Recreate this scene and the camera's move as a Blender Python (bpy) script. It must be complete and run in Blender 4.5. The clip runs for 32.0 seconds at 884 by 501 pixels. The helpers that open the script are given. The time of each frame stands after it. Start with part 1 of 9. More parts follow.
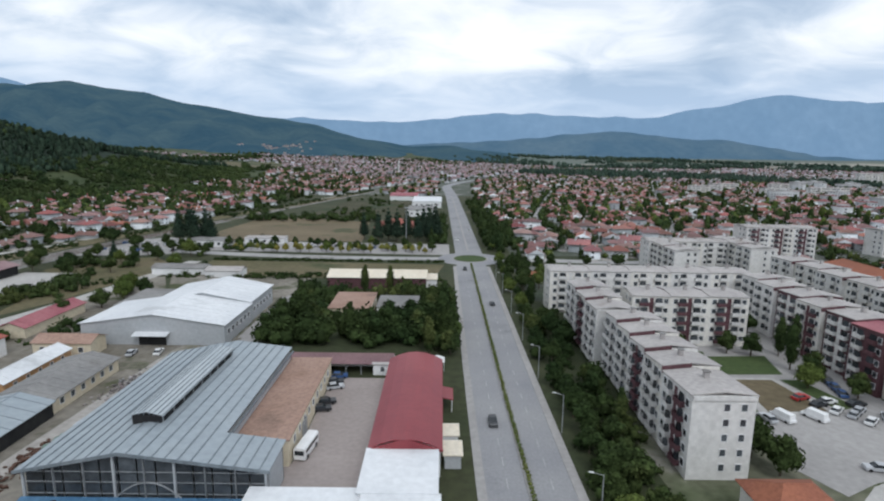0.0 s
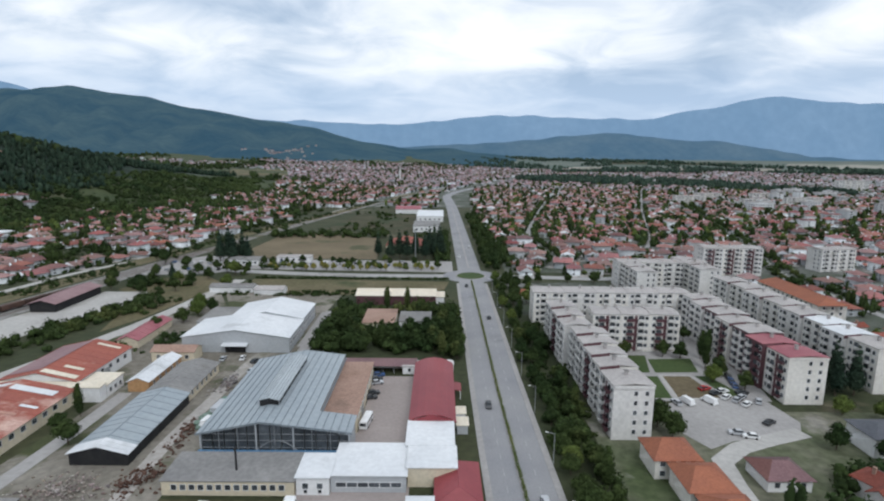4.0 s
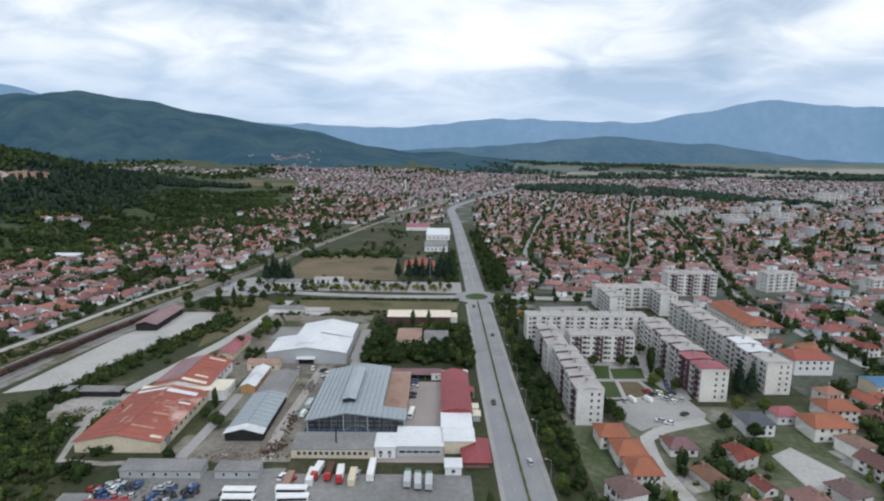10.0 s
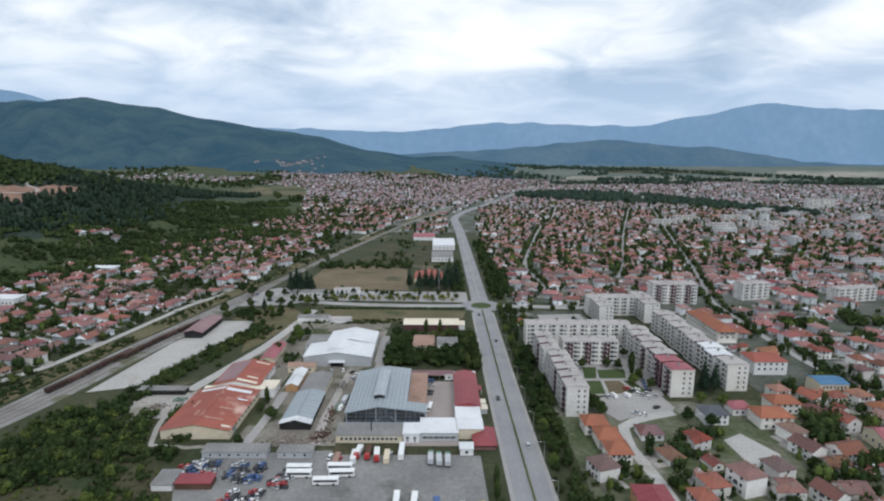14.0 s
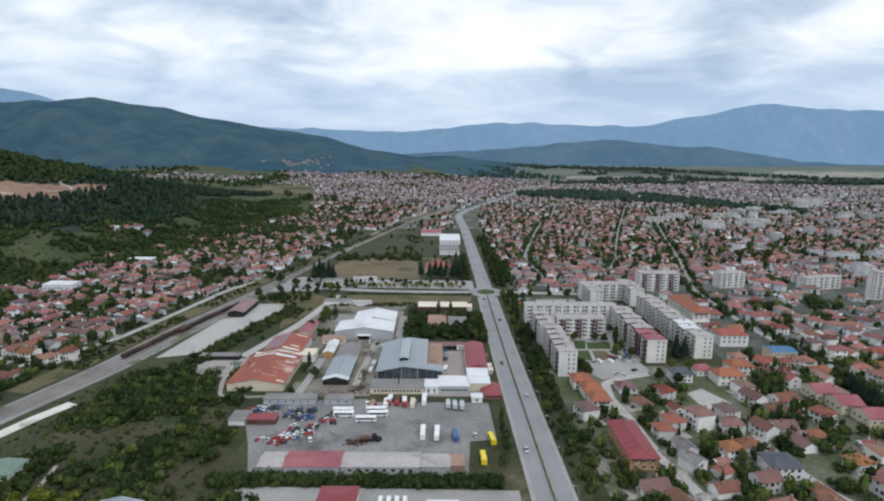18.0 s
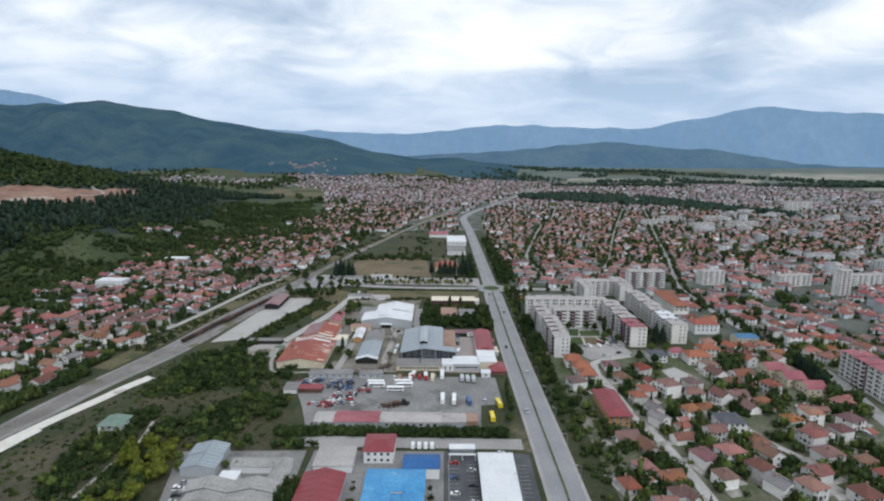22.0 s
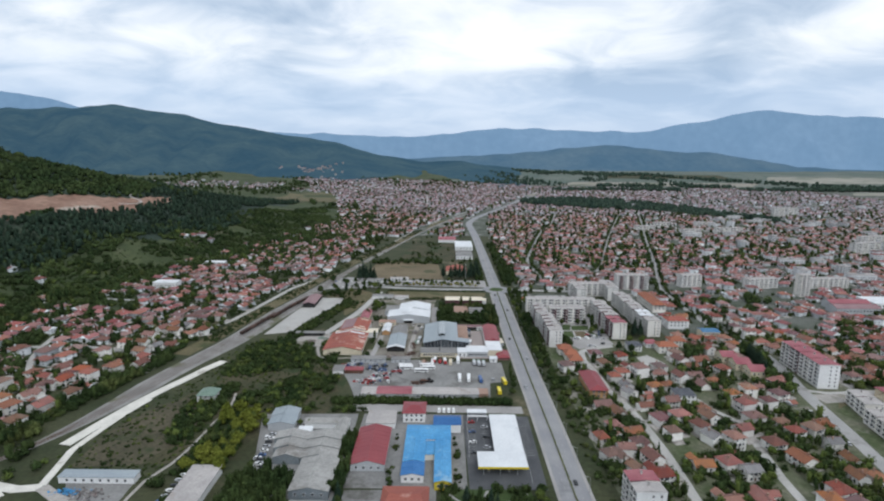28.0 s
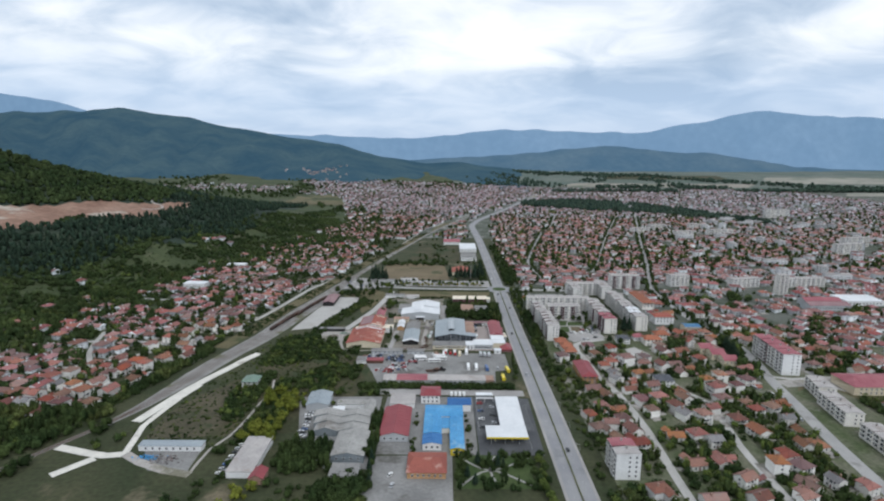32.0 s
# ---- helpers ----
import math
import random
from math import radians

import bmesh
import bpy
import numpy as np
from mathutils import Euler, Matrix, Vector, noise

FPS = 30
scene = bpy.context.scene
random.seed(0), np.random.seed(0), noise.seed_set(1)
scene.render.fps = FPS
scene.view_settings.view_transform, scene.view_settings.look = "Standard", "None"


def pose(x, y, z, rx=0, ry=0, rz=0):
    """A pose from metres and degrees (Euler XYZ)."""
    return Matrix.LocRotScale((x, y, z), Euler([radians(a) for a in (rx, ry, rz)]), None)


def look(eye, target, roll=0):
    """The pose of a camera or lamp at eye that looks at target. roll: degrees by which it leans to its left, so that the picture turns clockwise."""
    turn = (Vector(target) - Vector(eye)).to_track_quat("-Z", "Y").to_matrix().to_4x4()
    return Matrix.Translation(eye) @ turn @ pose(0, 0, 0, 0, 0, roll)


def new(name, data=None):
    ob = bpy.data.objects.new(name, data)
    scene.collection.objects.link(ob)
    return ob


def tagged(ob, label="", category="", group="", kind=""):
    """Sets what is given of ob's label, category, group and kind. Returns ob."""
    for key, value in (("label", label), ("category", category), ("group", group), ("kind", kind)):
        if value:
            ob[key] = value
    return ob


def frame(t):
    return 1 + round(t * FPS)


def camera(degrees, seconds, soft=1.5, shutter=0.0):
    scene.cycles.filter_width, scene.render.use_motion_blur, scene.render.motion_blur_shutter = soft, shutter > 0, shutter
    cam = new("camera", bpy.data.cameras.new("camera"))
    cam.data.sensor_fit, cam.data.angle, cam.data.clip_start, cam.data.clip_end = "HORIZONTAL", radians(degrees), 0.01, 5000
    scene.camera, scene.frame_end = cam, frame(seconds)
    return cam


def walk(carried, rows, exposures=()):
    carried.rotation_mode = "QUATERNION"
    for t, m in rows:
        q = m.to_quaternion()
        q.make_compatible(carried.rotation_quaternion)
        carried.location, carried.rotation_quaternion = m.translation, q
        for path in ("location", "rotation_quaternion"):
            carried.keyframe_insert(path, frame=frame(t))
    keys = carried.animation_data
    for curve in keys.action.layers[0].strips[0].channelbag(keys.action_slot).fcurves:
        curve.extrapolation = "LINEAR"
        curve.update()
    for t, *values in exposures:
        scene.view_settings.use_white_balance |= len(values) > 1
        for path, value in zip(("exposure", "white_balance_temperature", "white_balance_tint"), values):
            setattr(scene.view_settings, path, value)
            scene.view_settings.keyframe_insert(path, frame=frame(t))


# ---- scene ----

# ---------------------------------------------------------------- camera
cam = camera(78.0, 32.0, soft=2.15)
# seconds, x, y, z, yaw, pitch, roll
PATH = [
    (0, 0.00, 0.00, 57.00, 0.000, -10.265, -0.739),
    (1, -0.73, -13.37, 62.43, -0.011, -10.280, -0.726),
    (2, -1.75, -26.59, 67.89, -0.065, -10.284, -0.654),
    (3, -2.98, -39.39, 73.38, -0.148, -10.314, -0.578),
    (3.5, -3.65, -45.62, 76.16, -0.183, -10.337, -0.550),
    (5.5, -6.54, -69.89, 87.58, -0.262, -10.397, -0.478),
    (6.5, -8.08, -81.85, 93.23, -0.268, -10.430, -0.475),
    (7.5, -9.62, -93.71, 98.87, -0.270, -10.462, -0.514),
    (8.5, -11.22, -105.41, 104.57, -0.249, -10.489, -0.533),
    (9.5, -12.93, -117.06, 110.36, -0.234, -10.506, -0.520),
    (10.5, -14.68, -128.69, 116.18, -0.238, -10.517, -0.493),
    (11.5, -16.42, -140.19, 121.85, -0.257, -10.520, -0.405),
    (12.2, -17.60, -148.17, 125.61, -0.262, -10.516, -0.309),
    (12.8, -18.57, -154.99, 128.56, -0.244, -10.471, -0.258),
    (13.4, -19.49, -161.94, 131.01, -0.225, -10.407, -0.261),
    (14, -20.45, -169.25, 132.75, -0.196, -10.360, -0.278),
    (14.5, -21.33, -175.76, 133.57, -0.159, -10.360, -0.278),
    (16.5, -25.21, -203.95, 134.63, -0.093, -10.463, -0.320),
    (17.5, -27.36, -218.92, 135.45, -0.077, -10.458, -0.360),
    (18.5, -29.67, -234.26, 136.96, -0.064, -10.398, -0.354),
    (19.5, -32.05, -249.63, 139.15, -0.022, -10.351, -0.308),
    (20.5, -34.30, -264.73, 141.86, 0.021, -10.353, -0.304),
    (21.5, -36.40, -279.41, 145.05, 0.070, -10.363, -0.356),
    (22.5, -38.43, -293.81, 148.66, 0.144, -10.358, -0.425),
    (23.5, -40.48, -308.07, 152.52, 0.209, -10.352, -0.471),
    (24.5, -42.50, -322.10, 156.43, 0.251, -10.339, -0.505),
    (25.5, -44.46, -335.81, 160.29, 0.291, -10.316, -0.524),
    (27.5, -48.12, -362.76, 167.70, 0.317, -10.355, -0.484),
    (28.5, -49.96, -376.26, 171.32, 0.334, -10.369, -0.446),
    (29.5, -51.88, -389.91, 174.93, 0.355, -10.378, -0.395),
    (30.5, -53.91, -403.81, 178.56, 0.369, -10.391, -0.342),
    (31.5, -56.04, -417.96, 182.23, 0.381, -10.402, -0.297),
    (32, -57.13, -425.11, 184.07, 0.379, -10.411, -0.284),
]
walk(cam, [(t, pose(x, y, z, 90 + pitch, roll, yaw)) for t, x, y, z, yaw, pitch, roll in PATH])

# ---------------------------------------------------------------- world and sun: a bright overcast day
world = bpy.data.worlds.new("overcast_sky")
scene.world = world
world.use_nodes = True
wn, wl = world.node_tree.nodes, world.node_tree.links
wn.clear()
SUN_AZ, SUN_EL = radians(160), radians(50)
w_out = wn.new("ShaderNodeOutputWorld")
w_bg = wn.new("ShaderNodeBackground")
w_sky = wn.new("ShaderNodeTexSky")
w_sky.sky_type, w_sky.sun_disc = "NISHITA", False
w_sky.sun_elevation, w_sky.sun_rotation = SUN_EL, SUN_AZ
w_dim = wn.new("ShaderNodeVectorMath")
w_dim.operation = "SCALE"
w_dim.inputs["Scale"].default_value = 0.09
wl.new(w_sky.outputs["Color"], w_dim.inputs[0])
w_co = wn.new("ShaderNodeTexCoord")
w_sep = wn.new("ShaderNodeSeparateXYZ")
wl.new(w_co.outputs["Generated"], w_sep.inputs[0])


def wmath(op, a, b=None, c=None):
    n = wn.new("ShaderNodeMath")
    n.operation = op
    for i, v in enumerate((a, b, c)):
        if v is None:
            continue
        if isinstance(v, (int, float)):
            n.inputs[i].default_value = v
        else:
            wl.new(v, n.inputs[i])
    return n.outputs[0]


# the cloud deck lies on a level sheet, so that it draws together towards the horizon
w_up = wmath("MAXIMUM", w_sep.outputs["Z"], 0.0)
w_den = wmath("ADD", w_up, 0.24)
w_u = wmath("DIVIDE", w_sep.outputs["X"], w_den)
w_v = wmath("DIVIDE", w_sep.outputs["Y"], w_den)
w_uv = wn.new("ShaderNodeCombineXYZ")
wl.new(w_u, w_uv.inputs[0])
wl.new(w_v, w_uv.inputs[1])


def wnoise(scale, detail, rough, dist, shift):
    add = wn.new("ShaderNodeVectorMath")
    add.operation = "MULTIPLY_ADD"
    add.inputs[1].default_value = (1.15, 1.35, 1.0)
    add.inputs[2].default_value = shift
    wl.new(w_uv.outputs[0], add.inputs[0])
    n = wn.new("ShaderNodeTexNoise")
    n.inputs["Scale"].default_value, n.inputs["Detail"].default_value = scale, detail
    n.inputs["Roughness"].default_value, n.inputs["Distortion"].default_value = rough, dist
    wl.new(add.outputs[0], n.inputs["Vector"])
    return n.outputs["Fac"]


def wramp(fac, stops):
    n = wn.new("ShaderNodeValToRGB")
    e = n.color_ramp.elements
    while len(e) < len(stops):
        e.new(0.5)
    for i, (p, c) in enumerate(stops):
        e[i].position, e[i].color = p, (*c, 1)
    wl.new(fac, n.inputs[0])
    return n.outputs["Color"]


def wmix(fac, a, b, kind="MIX"):
    n = wn.new("ShaderNodeMix")
    n.data_type, n.blend_type = "RGBA", kind
    for s, v in ((0, fac), (6, a), (7, b)):
        if isinstance(v, (int, float)):
            n.inputs[s].default_value = v
        elif isinstance(v, tuple):
            n.inputs[s].default_value = (*v, 1)
        else:
            wl.new(v, n.inputs[s])
    return n.outputs[2]


w_big = wnoise(0.85, 3.0, 0.45, 0.3, (1.7, 0.4, 0.0))
w_fine = wnoise(2.2, 6.0, 0.56, 0.5, (6.3, 2.9, 0.0))
w_mixn = wmath("ADD", wmath("MULTIPLY", w_big, 0.58), wmath("MULTIPLY", w_fine, 0.42))
w_cloud = wramp(w_mixn, [(0.36, (0.46, 0.60, 0.79)), (0.45, (0.72, 0.84, 1.00)), (0.53, (1.02, 1.09, 1.18)), (0.61, (1.24, 1.27, 1.31))])
# a blue-grey band of far cloud above the hills
w_low = wramp(w_up, [(0.0, (1, 1, 1)), (0.085, (0.75, 0.75, 0.75)), (0.16, (0, 0, 0))])
w_deck = wmix(wmath("MULTIPLY", w_low, 0.80), w_cloud, (0.55, 0.725, 1.0))
# the deck is brightest overhead, where the light comes through it
w_gain = wmath("ADD", wmath("MULTIPLY", w_up, 0.12), 0.92)
w_lit = wn.new("ShaderNodeVectorMath")
w_lit.operation = "SCALE"
w_top = wramp(w_up, [(0.22, (0, 0, 0)), (0.6, (1, 1, 1))])
wl.new(wmix(wmath("MULTIPLY", w_top, 0.8), w_deck, (0.80, 0.87, 0.94)), w_lit.inputs[0])
wl.new(w_gain, w_lit.inputs["Scale"])
wl.new(wmix(0.88, w_dim.outputs[0], w_lit.outputs[0]), w_bg.inputs["Color"])
w_bg.inputs["Strength"].default_value = 1.0
wl.new(w_bg.outputs[0], w_out.inputs["Surface"])

sun_data = bpy.data.lights.new("sun", "SUN")
sun_data.energy, sun_data.angle, sun_data.color = 1.2, radians(24), (0.94, 0.97, 1.0)
sun = new("sun", sun_data)
sun.matrix_world = look((0, 0, 800), (-math.sin(SUN_AZ) * math.cos(SUN_EL) * 100, -math.cos(SUN_AZ) * math.cos(SUN_EL) * 100, 800 - 100 * math.sin(SUN_EL)))
scene.view_settings.exposure = 0.0

# ---------------------------------------------------------------- materials
MATS = {}


def srgb(r, g, b):
    return tuple((c / 255 / 12.92) if c <= 10 else ((c / 255 + 0.055) / 1.055) ** 2.4 for c in (r, g, b))


def material(name, a, b, scale=0.2, fine=3.0, rough=0.85, metal=0.0, bump=0.3, vary=0.0, island=0.0, spec=0.3, third=None, third_at=0.62, stripes=None, amount=0.6, hue=0.0):
    """Two colours mixed by noise at two scales, an optional third in patches, relief, and variation from object to object."""
    m = bpy.data.materials.new(name)
    m.use_nodes = True
    nt = m.node_tree
    n, l = nt.nodes, nt.links
    bs = n["Principled BSDF"]
    geo = n.new("ShaderNodeNewGeometry")

    def noise_tex(s, d, r=0.55):
        t = n.new("ShaderNodeTexNoise")
        t.inputs["Scale"].default_value, t.inputs["Detail"].default_value, t.inputs["Roughness"].default_value = s, d, r
        l.new(geo.outputs["Position"], t.inputs["Vector"])
        return t.outputs["Fac"]

    def mix(fac, x, y, kind="MIX"):
        t = n.new("ShaderNodeMix")
        t.data_type, t.blend_type = "RGBA", kind
        for s, v in ((0, fac), (6, x), (7, y)):
            if isinstance(v, (int, float)):
                t.inputs[s].default_value = v
            elif isinstance(v, tuple):
                t.inputs[s].default_value = (*v, 1)
            else:
                l.new(v, t.inputs[s])
        return t.outputs[2]

    def span(v, lo, hi, to0=0.0, to1=1.0):
        t = n.new("ShaderNodeMapRange")
        t.inputs[1].default_value, t.inputs[2].default_value, t.inputs[3].default_value, t.inputs[4].default_value = lo, hi, to0, to1
        l.new(v, t.inputs[0])
        return t.outputs[0]

    big, small = noise_tex(scale, 4), noise_tex(fine, 3)
    col = mix(span(big, 0.35, 0.65), a, b)
    if third:
        col = mix(span(noise_tex(scale * 0.6 + 0.003, 5, 0.6), third_at, third_at + 0.08), col, third)
    col = mix(amount, col, mix(span(small, 0.3, 0.7), (0.62, 0.62, 0.62), (1.18, 1.18, 1.18)), "MULTIPLY")
    if stripes:
        w = n.new("ShaderNodeTexWave")
        w.bands_direction = stripes[0]
        w.inputs["Scale"].default_value = stripes[1]
        w.inputs["Distortion"].default_value = 0.0
        l.new(geo.outputs["Position"], w.inputs["Vector"])
        col = mix(span(w.outputs["Fac"], 0.0, 0.25, stripes[2], 0.0), col, (0.12, 0.12, 0.12), "MIX")
    if vary or island or hue:
        if island:
            r = geo.outputs["Random Per Island"]
        else:
            r = n.new("ShaderNodeObjectInfo").outputs["Random"]
        hs = n.new("ShaderNodeHueSaturation")
        k = max(vary, island)
        l.new(span(r, 0, 1, 1 - k, 1 + k), hs.inputs["Value"])
        if hue:
            t = n.new("ShaderNodeMath")
            t.operation = "FRACT"
            t2 = n.new("ShaderNodeMath")
            t2.operation = "MULTIPLY"
            t2.inputs[1].default_value = 7.31
            l.new(r, t2.inputs[0])
            l.new(t2.outputs[0], t.inputs[0])
            l.new(span(t.outputs[0], 0, 1, 0.5 - hue, 0.5 + hue), hs.inputs["Hue"])
            t3 = n.new("ShaderNodeMath")
            t3.operation = "MULTIPLY"
            t3.inputs[1].default_value = 13.7
            t4 = n.new("ShaderNodeMath")
            t4.operation = "FRACT"
            l.new(r, t3.inputs[0])
            l.new(t3.outputs[0], t4.inputs[0])
            l.new(span(t4.outputs[0], 0, 1, 0.65, 1.15), hs.inputs["Saturation"])
        l.new(col, hs.inputs["Color"])
        col = hs.outputs["Color"]
    l.new(col, bs.inputs["Base Color"])
    bs.inputs["Roughness"].default_value, bs.inputs["Metallic"].default_value = rough, metal
    bs.inputs["Specular IOR Level"].default_value = spec
    if bump:
        bp = n.new("ShaderNodeBump")
        bp.inputs["Strength"].default_value, bp.inputs["Distance"].default_value = bump, 0.05
        l.new(small, bp.inputs["Height"])
        l.new(bp.outputs[0], bs.inputs["Normal"])
    MATS[name] = m
    return m


M_GROUND = material("grass_and_scrub", (0.033, 0.044, 0.019), (0.060, 0.064, 0.032), 0.02, 0.35, 0.95, bump=0.6, third=(0.16, 0.135, 0.09), third_at=0.60, amount=0.8)
M_LAWN = material("lawn", (0.045, 0.075, 0.024), (0.068, 0.095, 0.034), 0.06, 0.7, 0.95, bump=0.5)
M_SCRUB = material("rough_meadow", (0.040, 0.045, 0.020), (0.080, 0.071, 0.040), 0.03, 0.4, 0.95, bump=0.6, third=(0.035, 0.052, 0.020), third_at=0.52, amount=0.9)
M_DULLROSE = material("dull_rose_roof", (0.25, 0.155, 0.165), (0.31, 0.205, 0.21), 0.10, 1.0, 0.8, bump=0.2, amount=0.4)
M_CONC = material("pale_concrete", (0.385, 0.37, 0.352), (0.455, 0.44, 0.42), 0.05, 0.6, 0.92, bump=0.2, third=(0.36, 0.335, 0.30), third_at=0.6, amount=0.4)
M_OLIVE = material("dry_olive_grass", (0.105, 0.095, 0.048), (0.150, 0.125, 0.072), 0.03, 0.4, 0.95, bump=0.5, third=(0.060, 0.072, 0.030), third_at=0.55, amount=0.7)
M_GARDEN = material("garden_ground", (0.070, 0.092, 0.040), (0.150, 0.148, 0.105), 0.05, 0.4, 0.95, bump=0.4, third=(0.25, 0.235, 0.205), third_at=0.58, amount=0.8)
M_TOWN = material("town_ground", (0.055, 0.070, 0.045), (0.135, 0.14, 0.125), 0.03, 0.3, 0.95, bump=0.4, third=(0.25, 0.24, 0.225), third_at=0.57, amount=0.8)
M_FARFIELD = material("pale_dry_field", (0.24, 0.22, 0.19), (0.30, 0.275, 0.23), 0.004, 0.05, 0.95, bump=0, third=(0.13, 0.15, 0.10), third_at=0.55, amount=0.4)
M_SLOPE = material("garden_slope", (0.036, 0.054, 0.022), (0.064, 0.080, 0.034), 0.018, 0.2, 0.95, bump=0.5, third=(0.105, 0.098, 0.066), third_at=0.58, amount=0.8)
M_LEAFDARK = material("leaf_dark", (0.024, 0.042, 0.016), (0.044, 0.062, 0.023), 0.02, 1.0, 0.9, bump=0, spec=0.08, island=0.5, amount=0.4)
M_DIRT = material("trodden_earth", (0.15, 0.135, 0.108), (0.26, 0.238, 0.205), 0.06, 0.5, 0.95, bump=0.4, third=(0.065, 0.075, 0.034), third_at=0.53, amount=0.7)
M_FIELD = material("dry_field", (0.135, 0.108, 0.066), (0.185, 0.145, 0.092), 0.03, 0.5, 0.95, bump=0.4, third=(0.075, 0.080, 0.040), third_at=0.56)
M_ASPHALT = material("asphalt", (0.245, 0.245, 0.26), (0.30, 0.297, 0.302), 0.05, 2.0, 0.9, bump=0.2, third=(0.20, 0.20, 0.21), third_at=0.6, amount=0.35)
M_STREET = material("street_asphalt", (0.31, 0.305, 0.30), (0.375, 0.365, 0.355), 0.06, 1.5, 0.92, bump=0.2, third=(0.24, 0.23, 0.22), third_at=0.58, amount=0.4)
M_PAVE = material("concrete_paving", (0.30, 0.288, 0.28), (0.365, 0.35, 0.34), 0.04, 0.7, 0.92, bump=0.2, third=(0.30, 0.28, 0.26), third_at=0.6, amount=0.35)
M_YARD = material("dusty_yard", (0.33, 0.31, 0.285), (0.425, 0.395, 0.37), 0.035, 0.6, 0.95, bump=0.3, third=(0.19, 0.18, 0.135), third_at=0.56, amount=0.6)
M_PINKYARD = material("pale_court", (0.30, 0.258, 0.243), (0.355, 0.307, 0.29), 0.06, 1.0, 0.95, bump=0.2, amount=0.3)
M_GRAVEL = material("white_gravel", (0.60, 0.575, 0.525), (0.72, 0.69, 0.63), 0.1, 1.2, 0.95, bump=0.3, third=(0.38, 0.35, 0.30), third_at=0.6, amount=0.5)
M_BALLAST = material("rail_ballast", (0.215, 0.205, 0.195), (0.30, 0.29, 0.28), 0.06, 1.0, 0.95, bump=0.5, third=(0.13, 0.13, 0.085), third_at=0.56, amount=0.6)
M_RAIL = material("rail_steel", (0.16, 0.11, 0.085), (0.22, 0.17, 0.14), 0.5, 3.0, 0.6, 0.6)
M_LINE = material("road_paint", (0.34, 0.34, 0.335), (0.46, 0.46, 0.45), 0.3, 3.0, 0.8, bump=0.1)
M_HEDGE = material("hedge_leaf", (0.075, 0.105, 0.025), (0.15, 0.165, 0.045), 0.1, 1.5, 0.9, island=0.3)
M_SCAR = material("quarried_earth", (0.21, 0.118, 0.085), (0.31, 0.195, 0.145), 0.022, 0.12, 0.95, bump=0.6, third=(0.44, 0.38, 0.32), third_at=0.585, amount=0.7)
M_LEAF = material("leaf_green", (0.022, 0.039, 0.014), (0.046, 0.066, 0.022), 0.05, 1.0, 0.9, bump=0, spec=0.08, third=(0.074, 0.090, 0.030), third_at=0.57, island=0.45, amount=0.4)
M_LEAF2 = material("leaf_bright", (0.058, 0.085, 0.022), (0.100, 0.128, 0.034), 0.08, 1.0, 0.9, bump=0, spec=0.1, island=0.4, amount=0.4)
M_LEAFLIME = material("leaf_lime", (0.095, 0.115, 0.018), (0.150, 0.165, 0.030), 0.08, 1.0, 0.9, bump=0, spec=0.1, island=0.4, amount=0.4)
M_DRYMEADOW = material("dry_meadow", (0.060, 0.056, 0.034), (0.098, 0.086, 0.056), 0.05, 0.5, 0.95, bump=0.6, third=(0.044, 0.056, 0.024), third_at=0.56, amount=0.9)
M_LEAF3 = material("leaf_yellowing", (0.20, 0.165, 0.030), (0.17, 0.175, 0.040), 0.08, 1.0, 0.8, bump=0, island=0.4, amount=0.4)
M_PINE = material("pine_needles", (0.020, 0.038, 0.026), (0.036, 0.056, 0.036), 0.08, 1.0, 0.9, bump=0, spec=0.08, island=0.45, amount=0.4)
M_BARK = material("bark", (0.075, 0.055, 0.04), (0.12, 0.095, 0.07), 0.6, 5.0, 0.95)
M_ROOFTILE = material("clay_tile", (0.275, 0.108, 0.068), (0.195, 0.092, 0.068), 0.12, 1.8, 0.85, vary=0.36, hue=0.020, third=(0.23, 0.135, 0.10), third_at=0.6, amount=0.6)
# duller and more purple, with some haze put into the colour
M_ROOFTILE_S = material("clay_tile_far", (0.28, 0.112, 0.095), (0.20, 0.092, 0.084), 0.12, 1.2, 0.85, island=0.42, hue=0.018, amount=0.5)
M_TILEDARK = material("dark_tile", (0.15, 0.075, 0.075), (0.19, 0.10, 0.095), 0.12, 1.8, 0.85, vary=0.25, hue=0.02)
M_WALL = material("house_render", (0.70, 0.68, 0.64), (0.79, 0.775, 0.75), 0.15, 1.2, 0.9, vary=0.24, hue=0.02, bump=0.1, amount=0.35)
# cool tint: a little haze is put into the render colour
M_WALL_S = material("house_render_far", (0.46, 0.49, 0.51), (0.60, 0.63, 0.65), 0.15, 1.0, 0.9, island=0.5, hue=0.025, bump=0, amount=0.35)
# dulled and cooled: haze over the outer town is put into these colours
M_ROOFTILE_HAZE = material("hazed_tile", (0.265, 0.145, 0.150), (0.21, 0.132, 0.142), 0.12, 1.2, 0.9, island=0.45, hue=0.02, amount=0.5)
M_WALL_HAZE = material("hazed_render", (0.42, 0.46, 0.50), (0.56, 0.60, 0.64), 0.15, 1.0, 0.9, island=0.5, hue=0.02, bump=0, amount=0.35)
# blue-green: the haze before the far tree belts is in this colour
M_BELT = material("hazed_belt_leaf", (0.030, 0.054, 0.042), (0.052, 0.078, 0.056), 0.03, 0.5, 0.9, bump=0, spec=0.08, island=0.4, amount=0.4)
M_TRUCKYARD = material("oily_concrete", (0.185, 0.182, 0.178), (0.27, 0.265, 0.258), 0.04, 0.5, 0.92, bump=0.2, third=(0.12, 0.115, 0.105), third_at=0.57, amount=0.5)
